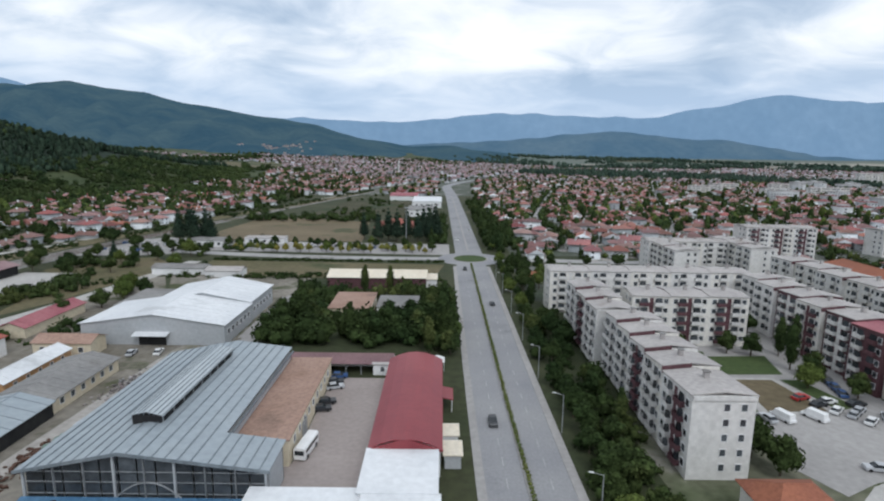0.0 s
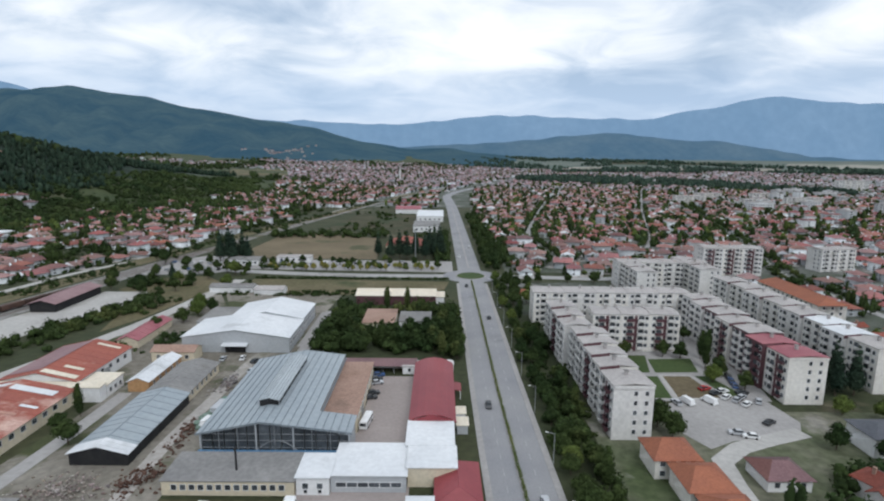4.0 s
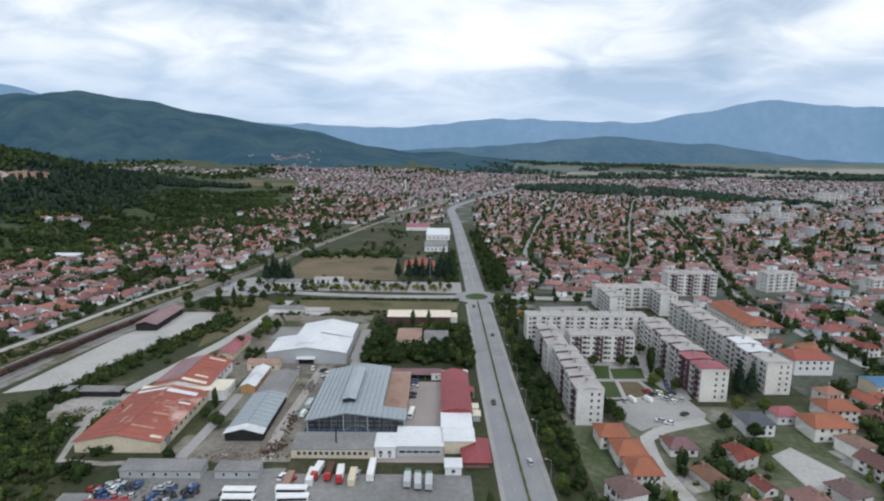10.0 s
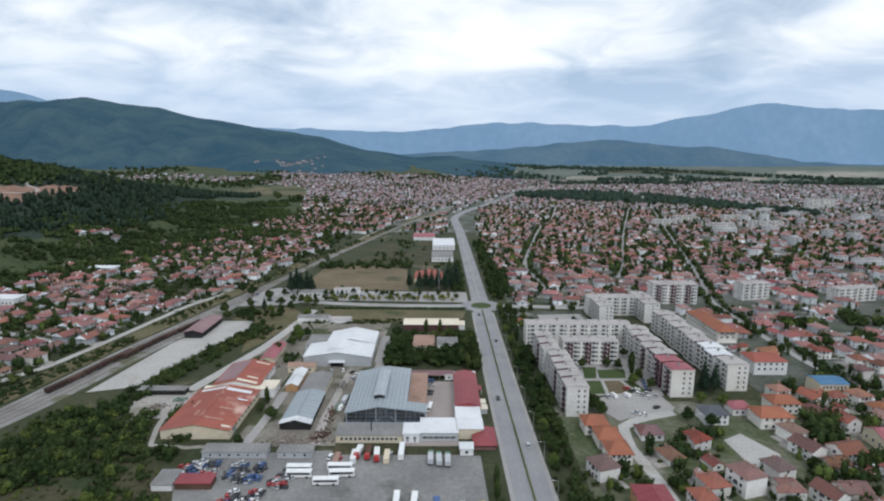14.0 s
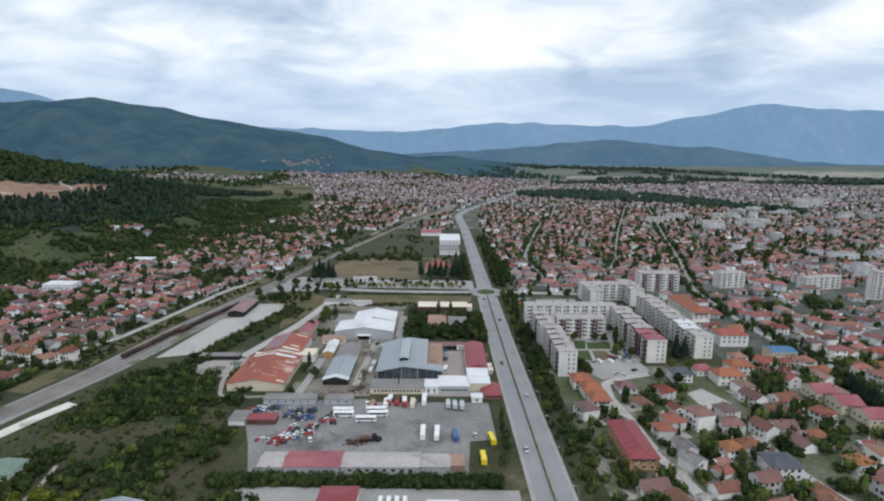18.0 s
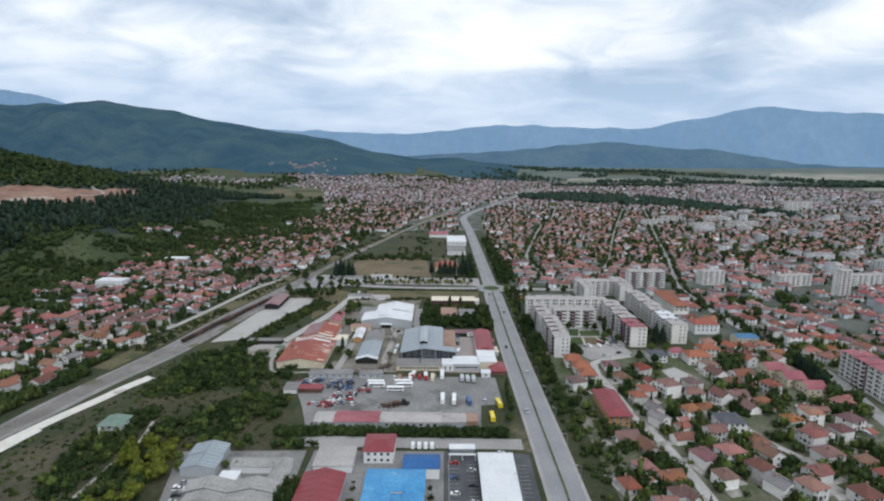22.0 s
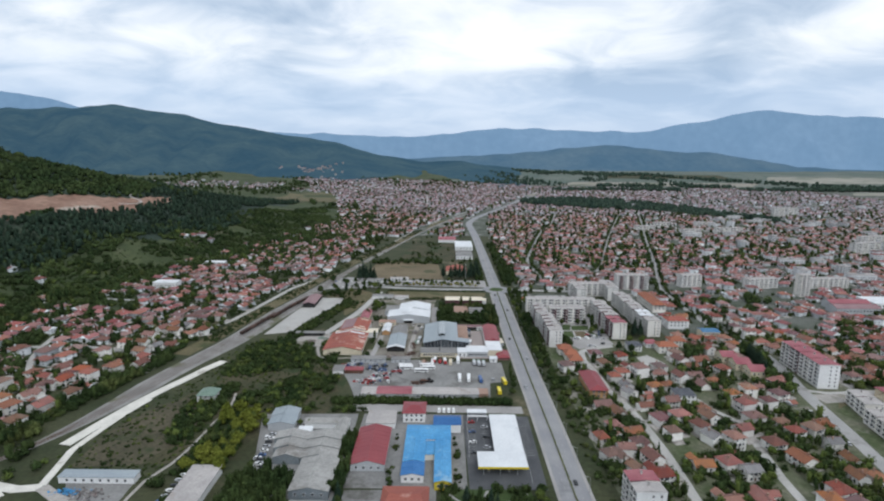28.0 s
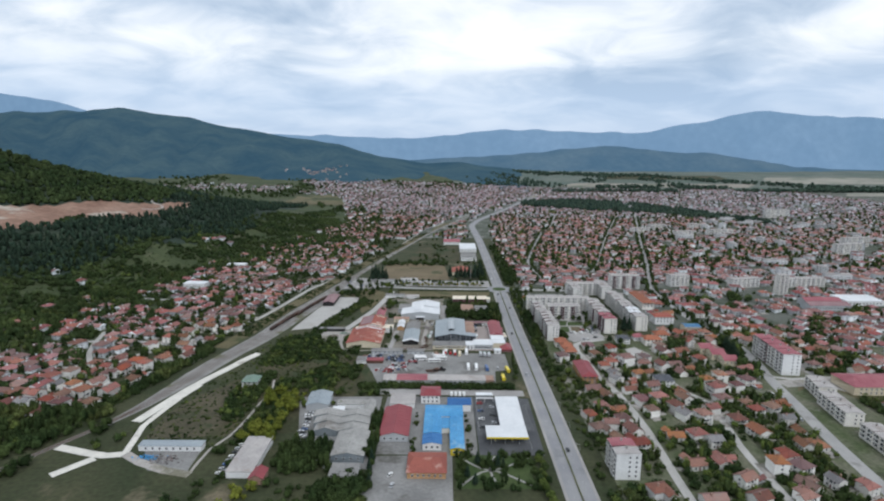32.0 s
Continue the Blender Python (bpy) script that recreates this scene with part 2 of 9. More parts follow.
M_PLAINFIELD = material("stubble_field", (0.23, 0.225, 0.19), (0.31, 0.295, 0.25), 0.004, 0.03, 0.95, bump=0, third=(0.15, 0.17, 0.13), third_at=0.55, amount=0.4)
# greyed green, with the haze over the far plain put into it
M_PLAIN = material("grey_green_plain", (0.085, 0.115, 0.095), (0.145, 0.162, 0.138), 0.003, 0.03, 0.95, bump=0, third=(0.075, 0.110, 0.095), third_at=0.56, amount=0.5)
M_LEAFMID = material("orchard_leaf", (0.038, 0.060, 0.022), (0.066, 0.090, 0.032), 0.04, 1.0, 0.9, bump=0, spec=0.08, island=0.4, amount=0.4)
M_GLASS = material("window_glass", (0.045, 0.052, 0.06), (0.08, 0.09, 0.10), 0.3, 1.0, 0.15, spec=0.6, bump=0, vary=0.5)
M_GLASS_S = material("window_far", (0.06, 0.065, 0.07), (0.10, 0.105, 0.11), 0.3, 1.0, 0.3, bump=0)
M_FLATWALL = material("grey_white_render", (0.63, 0.615, 0.595), (0.72, 0.705, 0.685), 0.10, 1.0, 0.9, bump=0.1, third=(0.50, 0.475, 0.44), third_at=0.58, amount=0.4)
M_FLATWALL2 = material("cream_render", (0.68, 0.65, 0.60), (0.76, 0.735, 0.69), 0.10, 1.0, 0.9, bump=0.1, third=(0.56, 0.52, 0.46), third_at=0.6, amount=0.35)
M_FLATDARK = material("maroon_render", (0.095, 0.045, 0.053), (0.13, 0.062, 0.070), 0.15, 1.0, 0.9, bump=0.1)
M_FLATROOF = material("fibre_cement_roof", (0.37, 0.345, 0.335), (0.45, 0.42, 0.405), 0.10, 1.0, 0.85, bump=0.3, third=(0.32, 0.285, 0.265), third_at=0.58, amount=0.5)
M_WHITEROOF = material("white_sheet_roof", (0.62, 0.635, 0.655), (0.71, 0.72, 0.735), 0.08, 0.8, 0.5, bump=0.1, third=(0.52, 0.53, 0.54), third_at=0.6, amount=0.25)
M_ROSEROOF = material("rose_sheet_roof", (0.28, 0.085, 0.105), (0.36, 0.135, 0.15), 0.10, 1.0, 0.7, bump=0.2, amount=0.4)
M_REDROOF = material("red_sheet_roof", (0.225, 0.036, 0.045), (0.27, 0.050, 0.058), 0.08, 0.8, 0.45, bump=0.1, spec=0.4, amount=0.25)
M_BLUEGREY = material("zinc_sheet_roof", (0.295, 0.338, 0.37), (0.35, 0.39, 0.415), 0.05, 0.7, 0.45, 0.15, bump=0.15, third=(0.32, 0.36, 0.39), third_at=0.58, amount=0.3)
M_ZINCLIGHT = material("bright_zinc_sheet", (0.42, 0.46, 0.485), (0.49, 0.525, 0.545), 0.06, 0.7, 0.45, 0.1, bump=0.15, amount=0.3)
M_SEAM = material("zinc_seam", (0.20, 0.235, 0.26), (0.25, 0.28, 0.30), 0.2, 1.0, 0.5, 0.2)
M_GREYROOF = material("grey_sheet_roof", (0.20, 0.195, 0.193), (0.265, 0.258, 0.25), 0.08, 0.9, 0.8, bump=0.25, third=(0.19, 0.178, 0.168), third_at=0.58, amount=0.5)
M_BROWNROOF = material("brown_felt_roof", (0.30, 0.19, 0.145), (0.37, 0.245, 0.195), 0.10, 1.2, 0.9, bump=0.2, third=(0.25, 0.165, 0.13), third_at=0.58)
M_ORANGEROOF = material("orange_tile_sheet", (0.345, 0.108, 0.078), (0.285, 0.092, 0.072), 0.06, 1.2, 0.8, bump=0.3, third=(0.56, 0.37, 0.31), third_at=0.565, amount=0.4)
M_ROOFFADE = material("bleached_red_sheet", (0.40, 0.20, 0.155), (0.48, 0.29, 0.235), 0.3, 1.5, 0.85, bump=0.2, amount=0.5)
M_DEPOTROOF = material("weathered_grey_sheet", (0.285, 0.28, 0.268), (0.37, 0.36, 0.345), 0.10, 0.8, 0.8, bump=0.25, third=(0.22, 0.205, 0.19), third_at=0.57, amount=0.5)
M_SLATEDARK = material("dark_slate_roof", (0.075, 0.08, 0.095), (0.11, 0.115, 0.13), 0.12, 1.8, 0.7, bump=0.2)
M_DARKASPHALT = material("fresh_dark_asphalt", (0.070, 0.073, 0.080), (0.105, 0.108, 0.114), 0.08, 1.0, 0.9, bump=0.2, amount=0.4)
M_VIVIDTILE = material("new_orange_tile", (0.33, 0.122, 0.070), (0.27, 0.102, 0.064), 0.15, 1.8, 0.8, vary=0.15, bump=0.3, amount=0.5)
M_BLUEROOF = material("blue_sheet_roof", (0.060, 0.26, 0.51), (0.10, 0.33, 0.58), 0.10, 0.7, 0.6, bump=0.1, third=(0.24, 0.43, 0.60), third_at=0.56, amount=0.5)
M_MIDBLUE = material("worn_blue_sheet", (0.035, 0.15, 0.37), (0.06, 0.20, 0.43), 0.10, 0.8, 0.6, bump=0.1, third=(0.16, 0.30, 0.46), third_at=0.58, amount=0.5)
M_DARKBLUE = material("dark_blue_sheet", (0.025, 0.10, 0.28), (0.04, 0.14, 0.34), 0.08, 0.9, 0.55, bump=0.1)
M_CREAMROOF = material("cream_roof", (0.66, 0.585, 0.47), (0.73, 0.66, 0.55), 0.1, 1.0, 0.8, bump=0.2, amount=0.35)
M_BEIGE = material("beige_wall", (0.60, 0.52, 0.385), (0.66, 0.585, 0.45), 0.1, 1.0, 0.9, bump=0.1, amount=0.35)
M_OCHRE = material("ochre_wall", (0.42, 0.235, 0.11), (0.48, 0.29, 0.15), 0.1, 1.0, 0.9, bump=0.1)
M_WHITE = material("white_render", (0.70, 0.70, 0.70), (0.77, 0.77, 0.77), 0.1, 1.0, 0.8, bump=0.1, amount=0.25)
M_GREYWALL = material("grey_cladding", (0.38, 0.40, 0.42), (0.45, 0.465, 0.48), 0.1, 1.0, 0.7, bump=0.1, amount=0.3)
M_GREENROOF = material("green_sheet_roof", (0.16, 0.235, 0.19), (0.21, 0.28, 0.23), 0.1, 1.0, 0.6, bump=0.15)
M_AWNING = material("blue_grey_awning", (0.060, 0.165, 0.30), (0.10, 0.215, 0.35), 0.1, 1.0, 0.7, bump=0.1)
# near-black: shade inside open buildings put in as colour, and black-painted metal
M_DARK = material("black_paint_and_shade", (0.018, 0.018, 0.02), (0.03, 0.03, 0.03), 0.3, 1.0, 0.9, bump=0)
M_STEEL = material("painted_steel", (0.30, 0.32, 0.33), (0.38, 0.39, 0.40), 0.5, 2.0, 0.5, 0.3)
M_YELLOW = material("yellow_paint", (0.62, 0.48, 0.03), (0.68, 0.54, 0.06), 0.3, 2.0, 0.5)
M_RUST = material("rusty_wagon", (0.085, 0.045, 0.033), (0.13, 0.072, 0.052), 0.2, 1.5, 0.85)
M_RUBBLE = material("scrap_heap", (0.20, 0.15, 0.125), (0.36, 0.31, 0.29), 0.4, 2.0, 0.9, island=0.55, hue=0.05)
M_TYRE = material("rubber", (0.02, 0.02, 0.02), (0.03, 0.03, 0.03), 1.0, 5.0, 0.9, bump=0)
CARPAINT = [material("car_" + k, a, tuple(min(1, c * 1.15) for c in a), 0.5, 2.0, 0.3, spec=0.5, bump=0, amount=0.1) for k, a in (("white", (0.72, 0.72, 0.72)), ("silver", (0.42, 0.43, 0.45)), ("black", (0.03, 0.032, 0.036)), ("blue", (0.045, 0.10, 0.24)), ("red", (0.36, 0.03, 0.03)), ("yellow", (0.70, 0.55, 0.04)), ("green", (0.06, 0.15, 0.10)))]
CARGLASS = material("car_glass", (0.02, 0.025, 0.03), (0.03, 0.035, 0.04), 1.0, 5.0, 0.1, spec=0.6, bump=0)
M_HILLFOREST = material("wooded_hillside", (0.018, 0.032, 0.024), (0.032, 0.050, 0.034), 0.006, 0.05, 0.95, bump=0.9, third=(0.048, 0.066, 0.040), third_at=0.58, amount=0.8)


# ---------------------------------------------------------------- building blocks
class Shape:
    """Corners and faces of one mesh."""

    def __init__(self):
        self.v, self.f, self.s = [], [], []

    def face(self, *pts, slot=0):
        i = len(self.v)
        self.v += [tuple(p) for p in pts]
        self.f.append(tuple(range(i, i + len(pts))))
        self.s.append(slot)
        return self

    def box(self, x0, x1, y0, y1, z0, z1, slot=0, bottom=True):
        i = len(self.v)
        self.v += [(x0, y0, z0), (x1, y0, z0), (x1, y1, z0), (x0, y1, z0), (x0, y0, z1), (x1, y0, z1), (x1, y1, z1), (x0, y1, z1)]
        fs = [(4, 5, 6, 7), (0, 1, 5, 4), (1, 2, 6, 5), (2, 3, 7, 6), (3, 0, 4, 7)] + ([(3, 2, 1, 0)] if bottom else [])
        self.f += [tuple(i + k for k in q) for q in fs]
        self.s += [slot] * len(fs)
        return self

    def hull(self, low, high, slot=0):
        """A closed solid between two rings of the same number of corners."""
        i, n = len(self.v), len(low)
        self.v += [tuple(p) for p in low] + [tuple(p) for p in high]
        self.f += [tuple(range(i + n - 1, i - 1, -1)), tuple(range(i + n, i + 2 * n))]
        self.f += [(i + k, i + (k + 1) % n, i + n + (k + 1) % n, i + n + k) for k in range(n)]
        self.s += [slot] * (n + 2)
        return self

    def slab(self, pts, thick, slot=0):
        """A sheet through pts with a thickness downwards."""
        return self.hull([(x, y, z - thick) for x, y, z in pts], pts, slot)

    def rod(self, a, b, r0, r1, n=7, slot=0):
        a, b = Vector(a), Vector(b)
        q = (b - a).to_track_quat("Z", "Y")
        ring = [Vector((math.cos(2 * math.pi * k / n), math.sin(2 * math.pi * k / n), 0)) for k in range(n)]
        return self.hull([a + q @ (p * r0) for p in ring], [b + q @ (p * r1) for p in ring], slot)

    def mesh(self, name, *mats):
        me = bpy.data.meshes.new(name)
        me.from_pydata(self.v, [], self.f)
        for m in mats:
            me.materials.append(m)
        if len(mats) > 1:
            me.polygons.foreach_set("material_index", self.s)
        me.update()
        return me


def thing(name, x, y, z=0.0, turn=0.0, label="", category="", group="", kind=""):
    ob = new(name)
    ob.empty_display_size = 0.5
    ob.matrix_basis = pose(x, y, z, 0, 0, turn)
    return tagged(ob, label, category, group, kind)


def part(name, shape, mat, parent, label="", at=None):
    """One mesh under a thing or a part; shape may be a mesh that alike pieces share."""
    me = shape if isinstance(shape, bpy.types.Mesh) else shape.mesh(name, *(mat if isinstance(mat, tuple) else (mat,)))
    ob = new(name, me)
    ob.parent = parent
    if at is not None:
        ob.matrix_basis = at
    return tagged(ob, label)


def piece(name, shape, mat, label="", category="", kind="", group=""):
    """A top-level thing of one mesh."""
    me = shape if isinstance(shape, bpy.types.Mesh) else shape.mesh(name, *(mat if isinstance(mat, tuple) else (mat,)))
    return tagged(new(name, me), label, category, group, kind)


def stamp(proto, name, m, label, category, group):
    """A thing from a list of (part name, mesh, index of the parent part or None, matrix)."""
    top = new(name)
    top.empty_display_size = 0.5
    top.matrix_basis = m
    tagged(top, label, category, group)
    made = []
    for nm, me, up, mat in proto:
        ob = new(nm, me)
        ob.parent = top if up is None else made[up]
        if mat is not None:
            ob.matrix_basis = mat
        made.append(ob)
    return top


def strip(pts, width, z, lift=None):
    """A ribbon along a line of (x, y), following the ground."""
    s = Shape()
    n = len(pts)
    left, right = [], []
    for i, (x, y) in enumerate(pts):
        a, b = pts[max(0, i - 1)], pts[min(n - 1, i + 1)]
        d = Vector((b[0] - a[0], b[1] - a[1])).normalized()
        w = width[i] if isinstance(width, (list, tuple)) else width
        left.append((x - d.y * w / 2, y + d.x * w / 2))
        right.append((x + d.y * w / 2, y - d.x * w / 2))
    s.v = [(x, y, terrain(x, y) + z) for x, y in left] + [(x, y, terrain(x, y) + z) for x, y in right]
    s.v += [(x, y, terrain(x, y) - 0.3) for x, y in left] + [(x, y, terrain(x, y) - 0.3) for x, y in right]
    for i in range(n - 1):
        s.f.append((n + i, n + i + 1, i + 1, i))
        s.f.append((i, i + 1, 2 * n + i + 1, 2 * n + i))
        s.f.append((n + i + 1, n + i, 3 * n + i, 3 * n + i + 1))
    s.s = [0] * len(s.f)
    return s


def bend(pts, step=12.0):
    """Points along a smooth line through pts."""
    out = []
    for i in range(len(pts) - 1):
        p0, p1, p2, p3 = (Vector(pts[max(0, i - 1)]), Vector(pts[i]), Vector(pts[i + 1]), Vector(pts[min(len(pts) - 1, i + 2)]))
        k = max(1, int((p2 - p1).length / step))
        for j in range(k):
            t = j / k
            q = 0.5 * ((2 * p1) + (p2 - p0) * t + (2 * p0 - 5 * p1 + 4 * p2 - p3) * t * t + (3 * p1 - p0 - 3 * p2 + p3) * t ** 3)
            out.append((q.x, q.y))
    out.append(tuple(pts[-1]))
    return out


def patch(name, pts, mat, z=0.03, label="", category="paving"):
    """A flat slab on the level ground with an outline of (x, y)."""
    s = Shape().slab([(x, y, z) for x, y in pts], 0.4)
    return piece(name, s, mat, label, category, "structure")


def smooth(a, b, x):
    t = min(1.0, max(0.0, (x - a) / (b - a)))
    return t * t * (3 - 2 * t)


# ---------------------------------------------------------------- the lie of the land
def foot(y):
    """The line along which the western hills begin to rise."""
    return -255.0 if y < 120 else -255.0 + 0.285 * (y - 120)


def terrain(x, y):
    s = foot(y) - x
    z = 0.035 * max(0.0, min(s, 1500) - 60)
    up = max(0.0, s - 265)
    fade = 1 - smooth(670, 1230, y)
    q = min(up, 640.0)
    z += fade * (0.285 * q - 0.0002 * q * q) + 85 * smooth(620, 950, s) * (1 - smooth(560, 880, y))
    if s > 200:
        z += 14 * smooth(200, 420, s) * fade * noise.noise((x * 0.006, y * 0.006, 0.3))
    return z + 30 * smooth(2100, 3700, y)


# ---------------------------------------------------------------- ground, hills and mountains
def grid_sheet(name, xs, ys, height, mats, slot=None):
    me = bpy.data.meshes.new(name)
    nx, ny = len(xs), len(ys)
    v = [(x, y, height(x, y)) for y in ys for x in xs]
    f = [(j * nx + i, j * nx + i + 1, (j + 1) * nx + i + 1, (j + 1) * nx + i) for j in range(ny - 1) for i in range(nx - 1)]
    me.from_pydata(v, [], f)
    for m in mats:
        me.materials.append(m)
    if slot:
        me.polygons.foreach_set("material_index", [slot((v[q[0]][0] + v[q[2]][0]) / 2, (v[q[0]][1] + v[q[2]][1]) / 2) for q in f])
    me.polygons.foreach_set("use_smooth", [True] * len(f))
    me.update()
    return me


def steps(*runs):
    out = []
    for a, b, d in runs:
        k = a
        while k < b:
            out.append(k)
            k += d
    out.append(runs[-1][1])
    return out


def scar(x, y):
    """The quarried shelf in the wooded slope."""
    s = foot(y) - x
    n = 16 * noise.noise((x * 0.012, y * 0.012, 5.1))
    half = min(66.0, max(0.0, 722 - y) * 0.42)
    return 180 < y < 722 and abs(s - (500 + (690 - y) * 0.20) + n) < half


def land_slot(x, y):
    if scar(x, y):
        return 1
    s = foot(y) - x + 40 * noise.noise((x * 0.01, y * 0.01, 2.0))
    if s > 345 + 0.33 * max(0.0, y - 640) and y < 1260:
        return 2
    if s > 120 and (y < 700 or s > 240 + 0.1 * (y - 700)):
        return 3
    if (x > 27 and y > 300 or x > 172 and y > 100 or y > 720) and y < 2300:
        return 4
    if x > 60 and y < 110:
        return 5
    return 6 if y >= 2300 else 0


xs = steps((-5200, -1600, 300), (-1600, -260, 14), (-260, 700, 60), (700, 5200, 300))
ys = steps((-1500, -300, 100), (-300, 1500, 14), (1500, 4800, 150))
tagged(new("ground", grid_sheet("ground", xs, ys, terrain, (M_GROUND, M_SCAR, M_HILLFOREST, M_SLOPE, M_TOWN, M_GARDEN, M_PLAIN), land_slot)), "green and dry brown valley floor rising into hills", "ground", kind="structure")


def ridge(name, far, near, profile, mat, rough, seed, label):
    """A range of hills: crest heights over x along the line y = far, falling to the plain at y = near."""
    px = [p[0] for p in profile]
    n = 150
    us = [px[0] + (px[-1] - px[0]) * i / n for i in range(n + 1)]
    m = 26

    fine = np.linspace(px[0], px[-1], 800)
    line = np.interp(fine, px, [p[1] for p in profile])
    win = max(3, int(800 * 330 / (px[-1] - px[0])))
    line = np.convolve(np.pad(line, win, "edge"), np.hanning(win + 2) / np.hanning(win + 2).sum(), "same")[win:-win]

    def crest(x):
        return float(np.interp(x, fine, line))

    v, f = [], []
    for j in range(m + 1):
        t = j / m
        y = near + (far - near) * t
        k = y / far
        for u in us:
            x = u * (0.35 + 0.65 * k)
            c = crest(u) + rough * 0.35 * noise.noise((u * 0.006, seed, 0.0))
            body = t ** 1.35 * (1 + 0.10 * math.sin(t * 3))
            gully = rough * (noise.noise((u * 0.0035 + t * 0.8, t * 2.2, seed)) + 0.5 * noise.noise((u * 0.010, t * 5.0, seed + 3))) * 4 * t * (1 - t)
            v.append((x, y, max(-6.0, (c * body + gully * c / 220) / 1.0 - 4 * (1 - t))))
    w = n + 1
    f = [(j * w + i, j * w + i + 1, (j + 1) * w + i + 1, (j + 1) * w + i) for j in range(m) for i in range(n)]
    me = bpy.data.meshes.new(name)
    me.from_pydata(v, [], f)
    me.materials.append(mat)
    me.polygons.foreach_set("use_smooth", [True] * len(f))
    me.update()
    tagged(new(name, me), label, "mountain", kind="structure")
    return lambda i, j: Vector(v[j * w + i])


def far_material(name, a, b, haze_glow, scale):
    """Distance: wooded slopes, the haze of miles of air put in as emission."""
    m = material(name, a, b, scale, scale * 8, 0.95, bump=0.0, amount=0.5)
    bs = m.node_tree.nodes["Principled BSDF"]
    bs.inputs["Emission Color"].default_value = (*haze_glow, 1)
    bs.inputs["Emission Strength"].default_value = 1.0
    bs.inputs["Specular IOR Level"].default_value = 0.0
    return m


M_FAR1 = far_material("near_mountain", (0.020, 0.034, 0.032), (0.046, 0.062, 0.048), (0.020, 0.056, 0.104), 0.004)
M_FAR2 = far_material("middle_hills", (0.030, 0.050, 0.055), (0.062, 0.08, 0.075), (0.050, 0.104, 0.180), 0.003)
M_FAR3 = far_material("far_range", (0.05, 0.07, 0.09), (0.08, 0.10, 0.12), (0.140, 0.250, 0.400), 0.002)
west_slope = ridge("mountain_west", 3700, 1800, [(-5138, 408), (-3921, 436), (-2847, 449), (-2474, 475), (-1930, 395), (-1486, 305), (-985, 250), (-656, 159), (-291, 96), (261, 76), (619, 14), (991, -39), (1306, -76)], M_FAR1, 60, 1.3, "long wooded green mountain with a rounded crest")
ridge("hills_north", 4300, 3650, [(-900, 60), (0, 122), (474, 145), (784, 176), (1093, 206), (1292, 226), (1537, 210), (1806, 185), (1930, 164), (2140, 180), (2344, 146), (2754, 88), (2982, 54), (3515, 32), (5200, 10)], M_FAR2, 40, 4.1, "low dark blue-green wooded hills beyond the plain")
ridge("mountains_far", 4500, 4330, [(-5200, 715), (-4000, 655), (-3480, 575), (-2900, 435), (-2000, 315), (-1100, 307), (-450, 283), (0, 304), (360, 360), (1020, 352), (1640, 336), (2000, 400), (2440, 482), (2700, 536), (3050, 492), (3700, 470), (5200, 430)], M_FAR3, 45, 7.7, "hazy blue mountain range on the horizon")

# ---------------------------------------------------------------- roads
ROAD_C = [(18, -1200), (17.8, -330), (17.5, -60), (16.6, 30), (15.7, 120), (15.7, 270), (16, 300), (14.5, 560), (13, 720), (10, 830), (9, 915), (22, 990), (46, 1069), (104, 1227), (166, 1404), (230, 1600), (330, 1850)]
road_line = bend(ROAD_C, 20)
piece("road", strip(road_line, 15.2, 0.06), M_ASPHALT, "wide grey asphalt dual carriageway with worn surface", "road", "structure")
for k, off in enumerate((-8.45, 8.45)):
    piece("pavement_%d" % (k + 1), strip([(x + off, y) for x, y in road_line if y < 277], 1.7, 0.16), M_PAVE, "pale concrete footway beside the road", "pavement", "structure")
for k, (a, b) in enumerate(((-330, 277), (304, 720))):
    piece("median_%d" % (k + 1), strip([(x, y) for x, y in road_line if a <= y <= b], 1.1, 0.24), M_PAVE, "raised concrete median between the carriageways", "median", "structure")
dash = Shape()
for off in (-3.9, 3.9):
    for i in range(150):
        y = -300 + i * 7.0
        if abs(y - 290) > 16:
            c = float(np.interp(y, [-330, -60, 30, 120], [17.8, 17.5, 16.6, 15.7]))
            dash.box(c + off - 0.07, c + off + 0.07, y, y + 3.0, 0.055, 0.068)
piece("lane_markings", dash, M_LINE, "worn white dashed lane lines on the asphalt", "road marking", "stuff")

# roundabout
ring = [(math.cos(2 * math.pi * k / 40), math.sin(2 * math.pi * k / 40)) for k in range(40)]
piece("roundabout_road", Shape().slab([(16 + 17.5 * c, 290 + 17.5 * s, 0.075) for c, s in ring], 0.4), M_ASPHALT, "round grey asphalt junction", "road", "structure")
island = thing("roundabout_island", 16, 290, 0, 0, "round kerbed traffic island planted with grass", "roundabout", "", "structure")
part("kerb", Shape().slab([(9.4 * c, 9.4 * s, 0.26) for c, s in ring], 0.4), M_PAVE, island)
part("grass", Shape().hull([(9.0 * c, 9.0 * s, 0.2) for c, s in ring], [(8.2 * c, 8.2 * s, 0.6) for c, s in ring]), M_LAWN, island, "clipped green grass")

STREETS = []


def street(name, pts, width, mat, label):
    STREETS.append((name, pts, width, mat, label))


street("cross_street", [(-182, 318), (-134, 300), (-60, 290), (16, 290)], 9.0, M_STREET, "grey side street running to the roundabout")
street("cross_street", [(16, 290), (60, 288), (100, 285), (150, 292)], 9.0, M_STREET, "grey side street between trees and flats")
street("works_street", [(-126, 275), (-138, 197), (-148.5, 157), (-160, 118)], 7.0, M_CONC, "pale concrete works road")
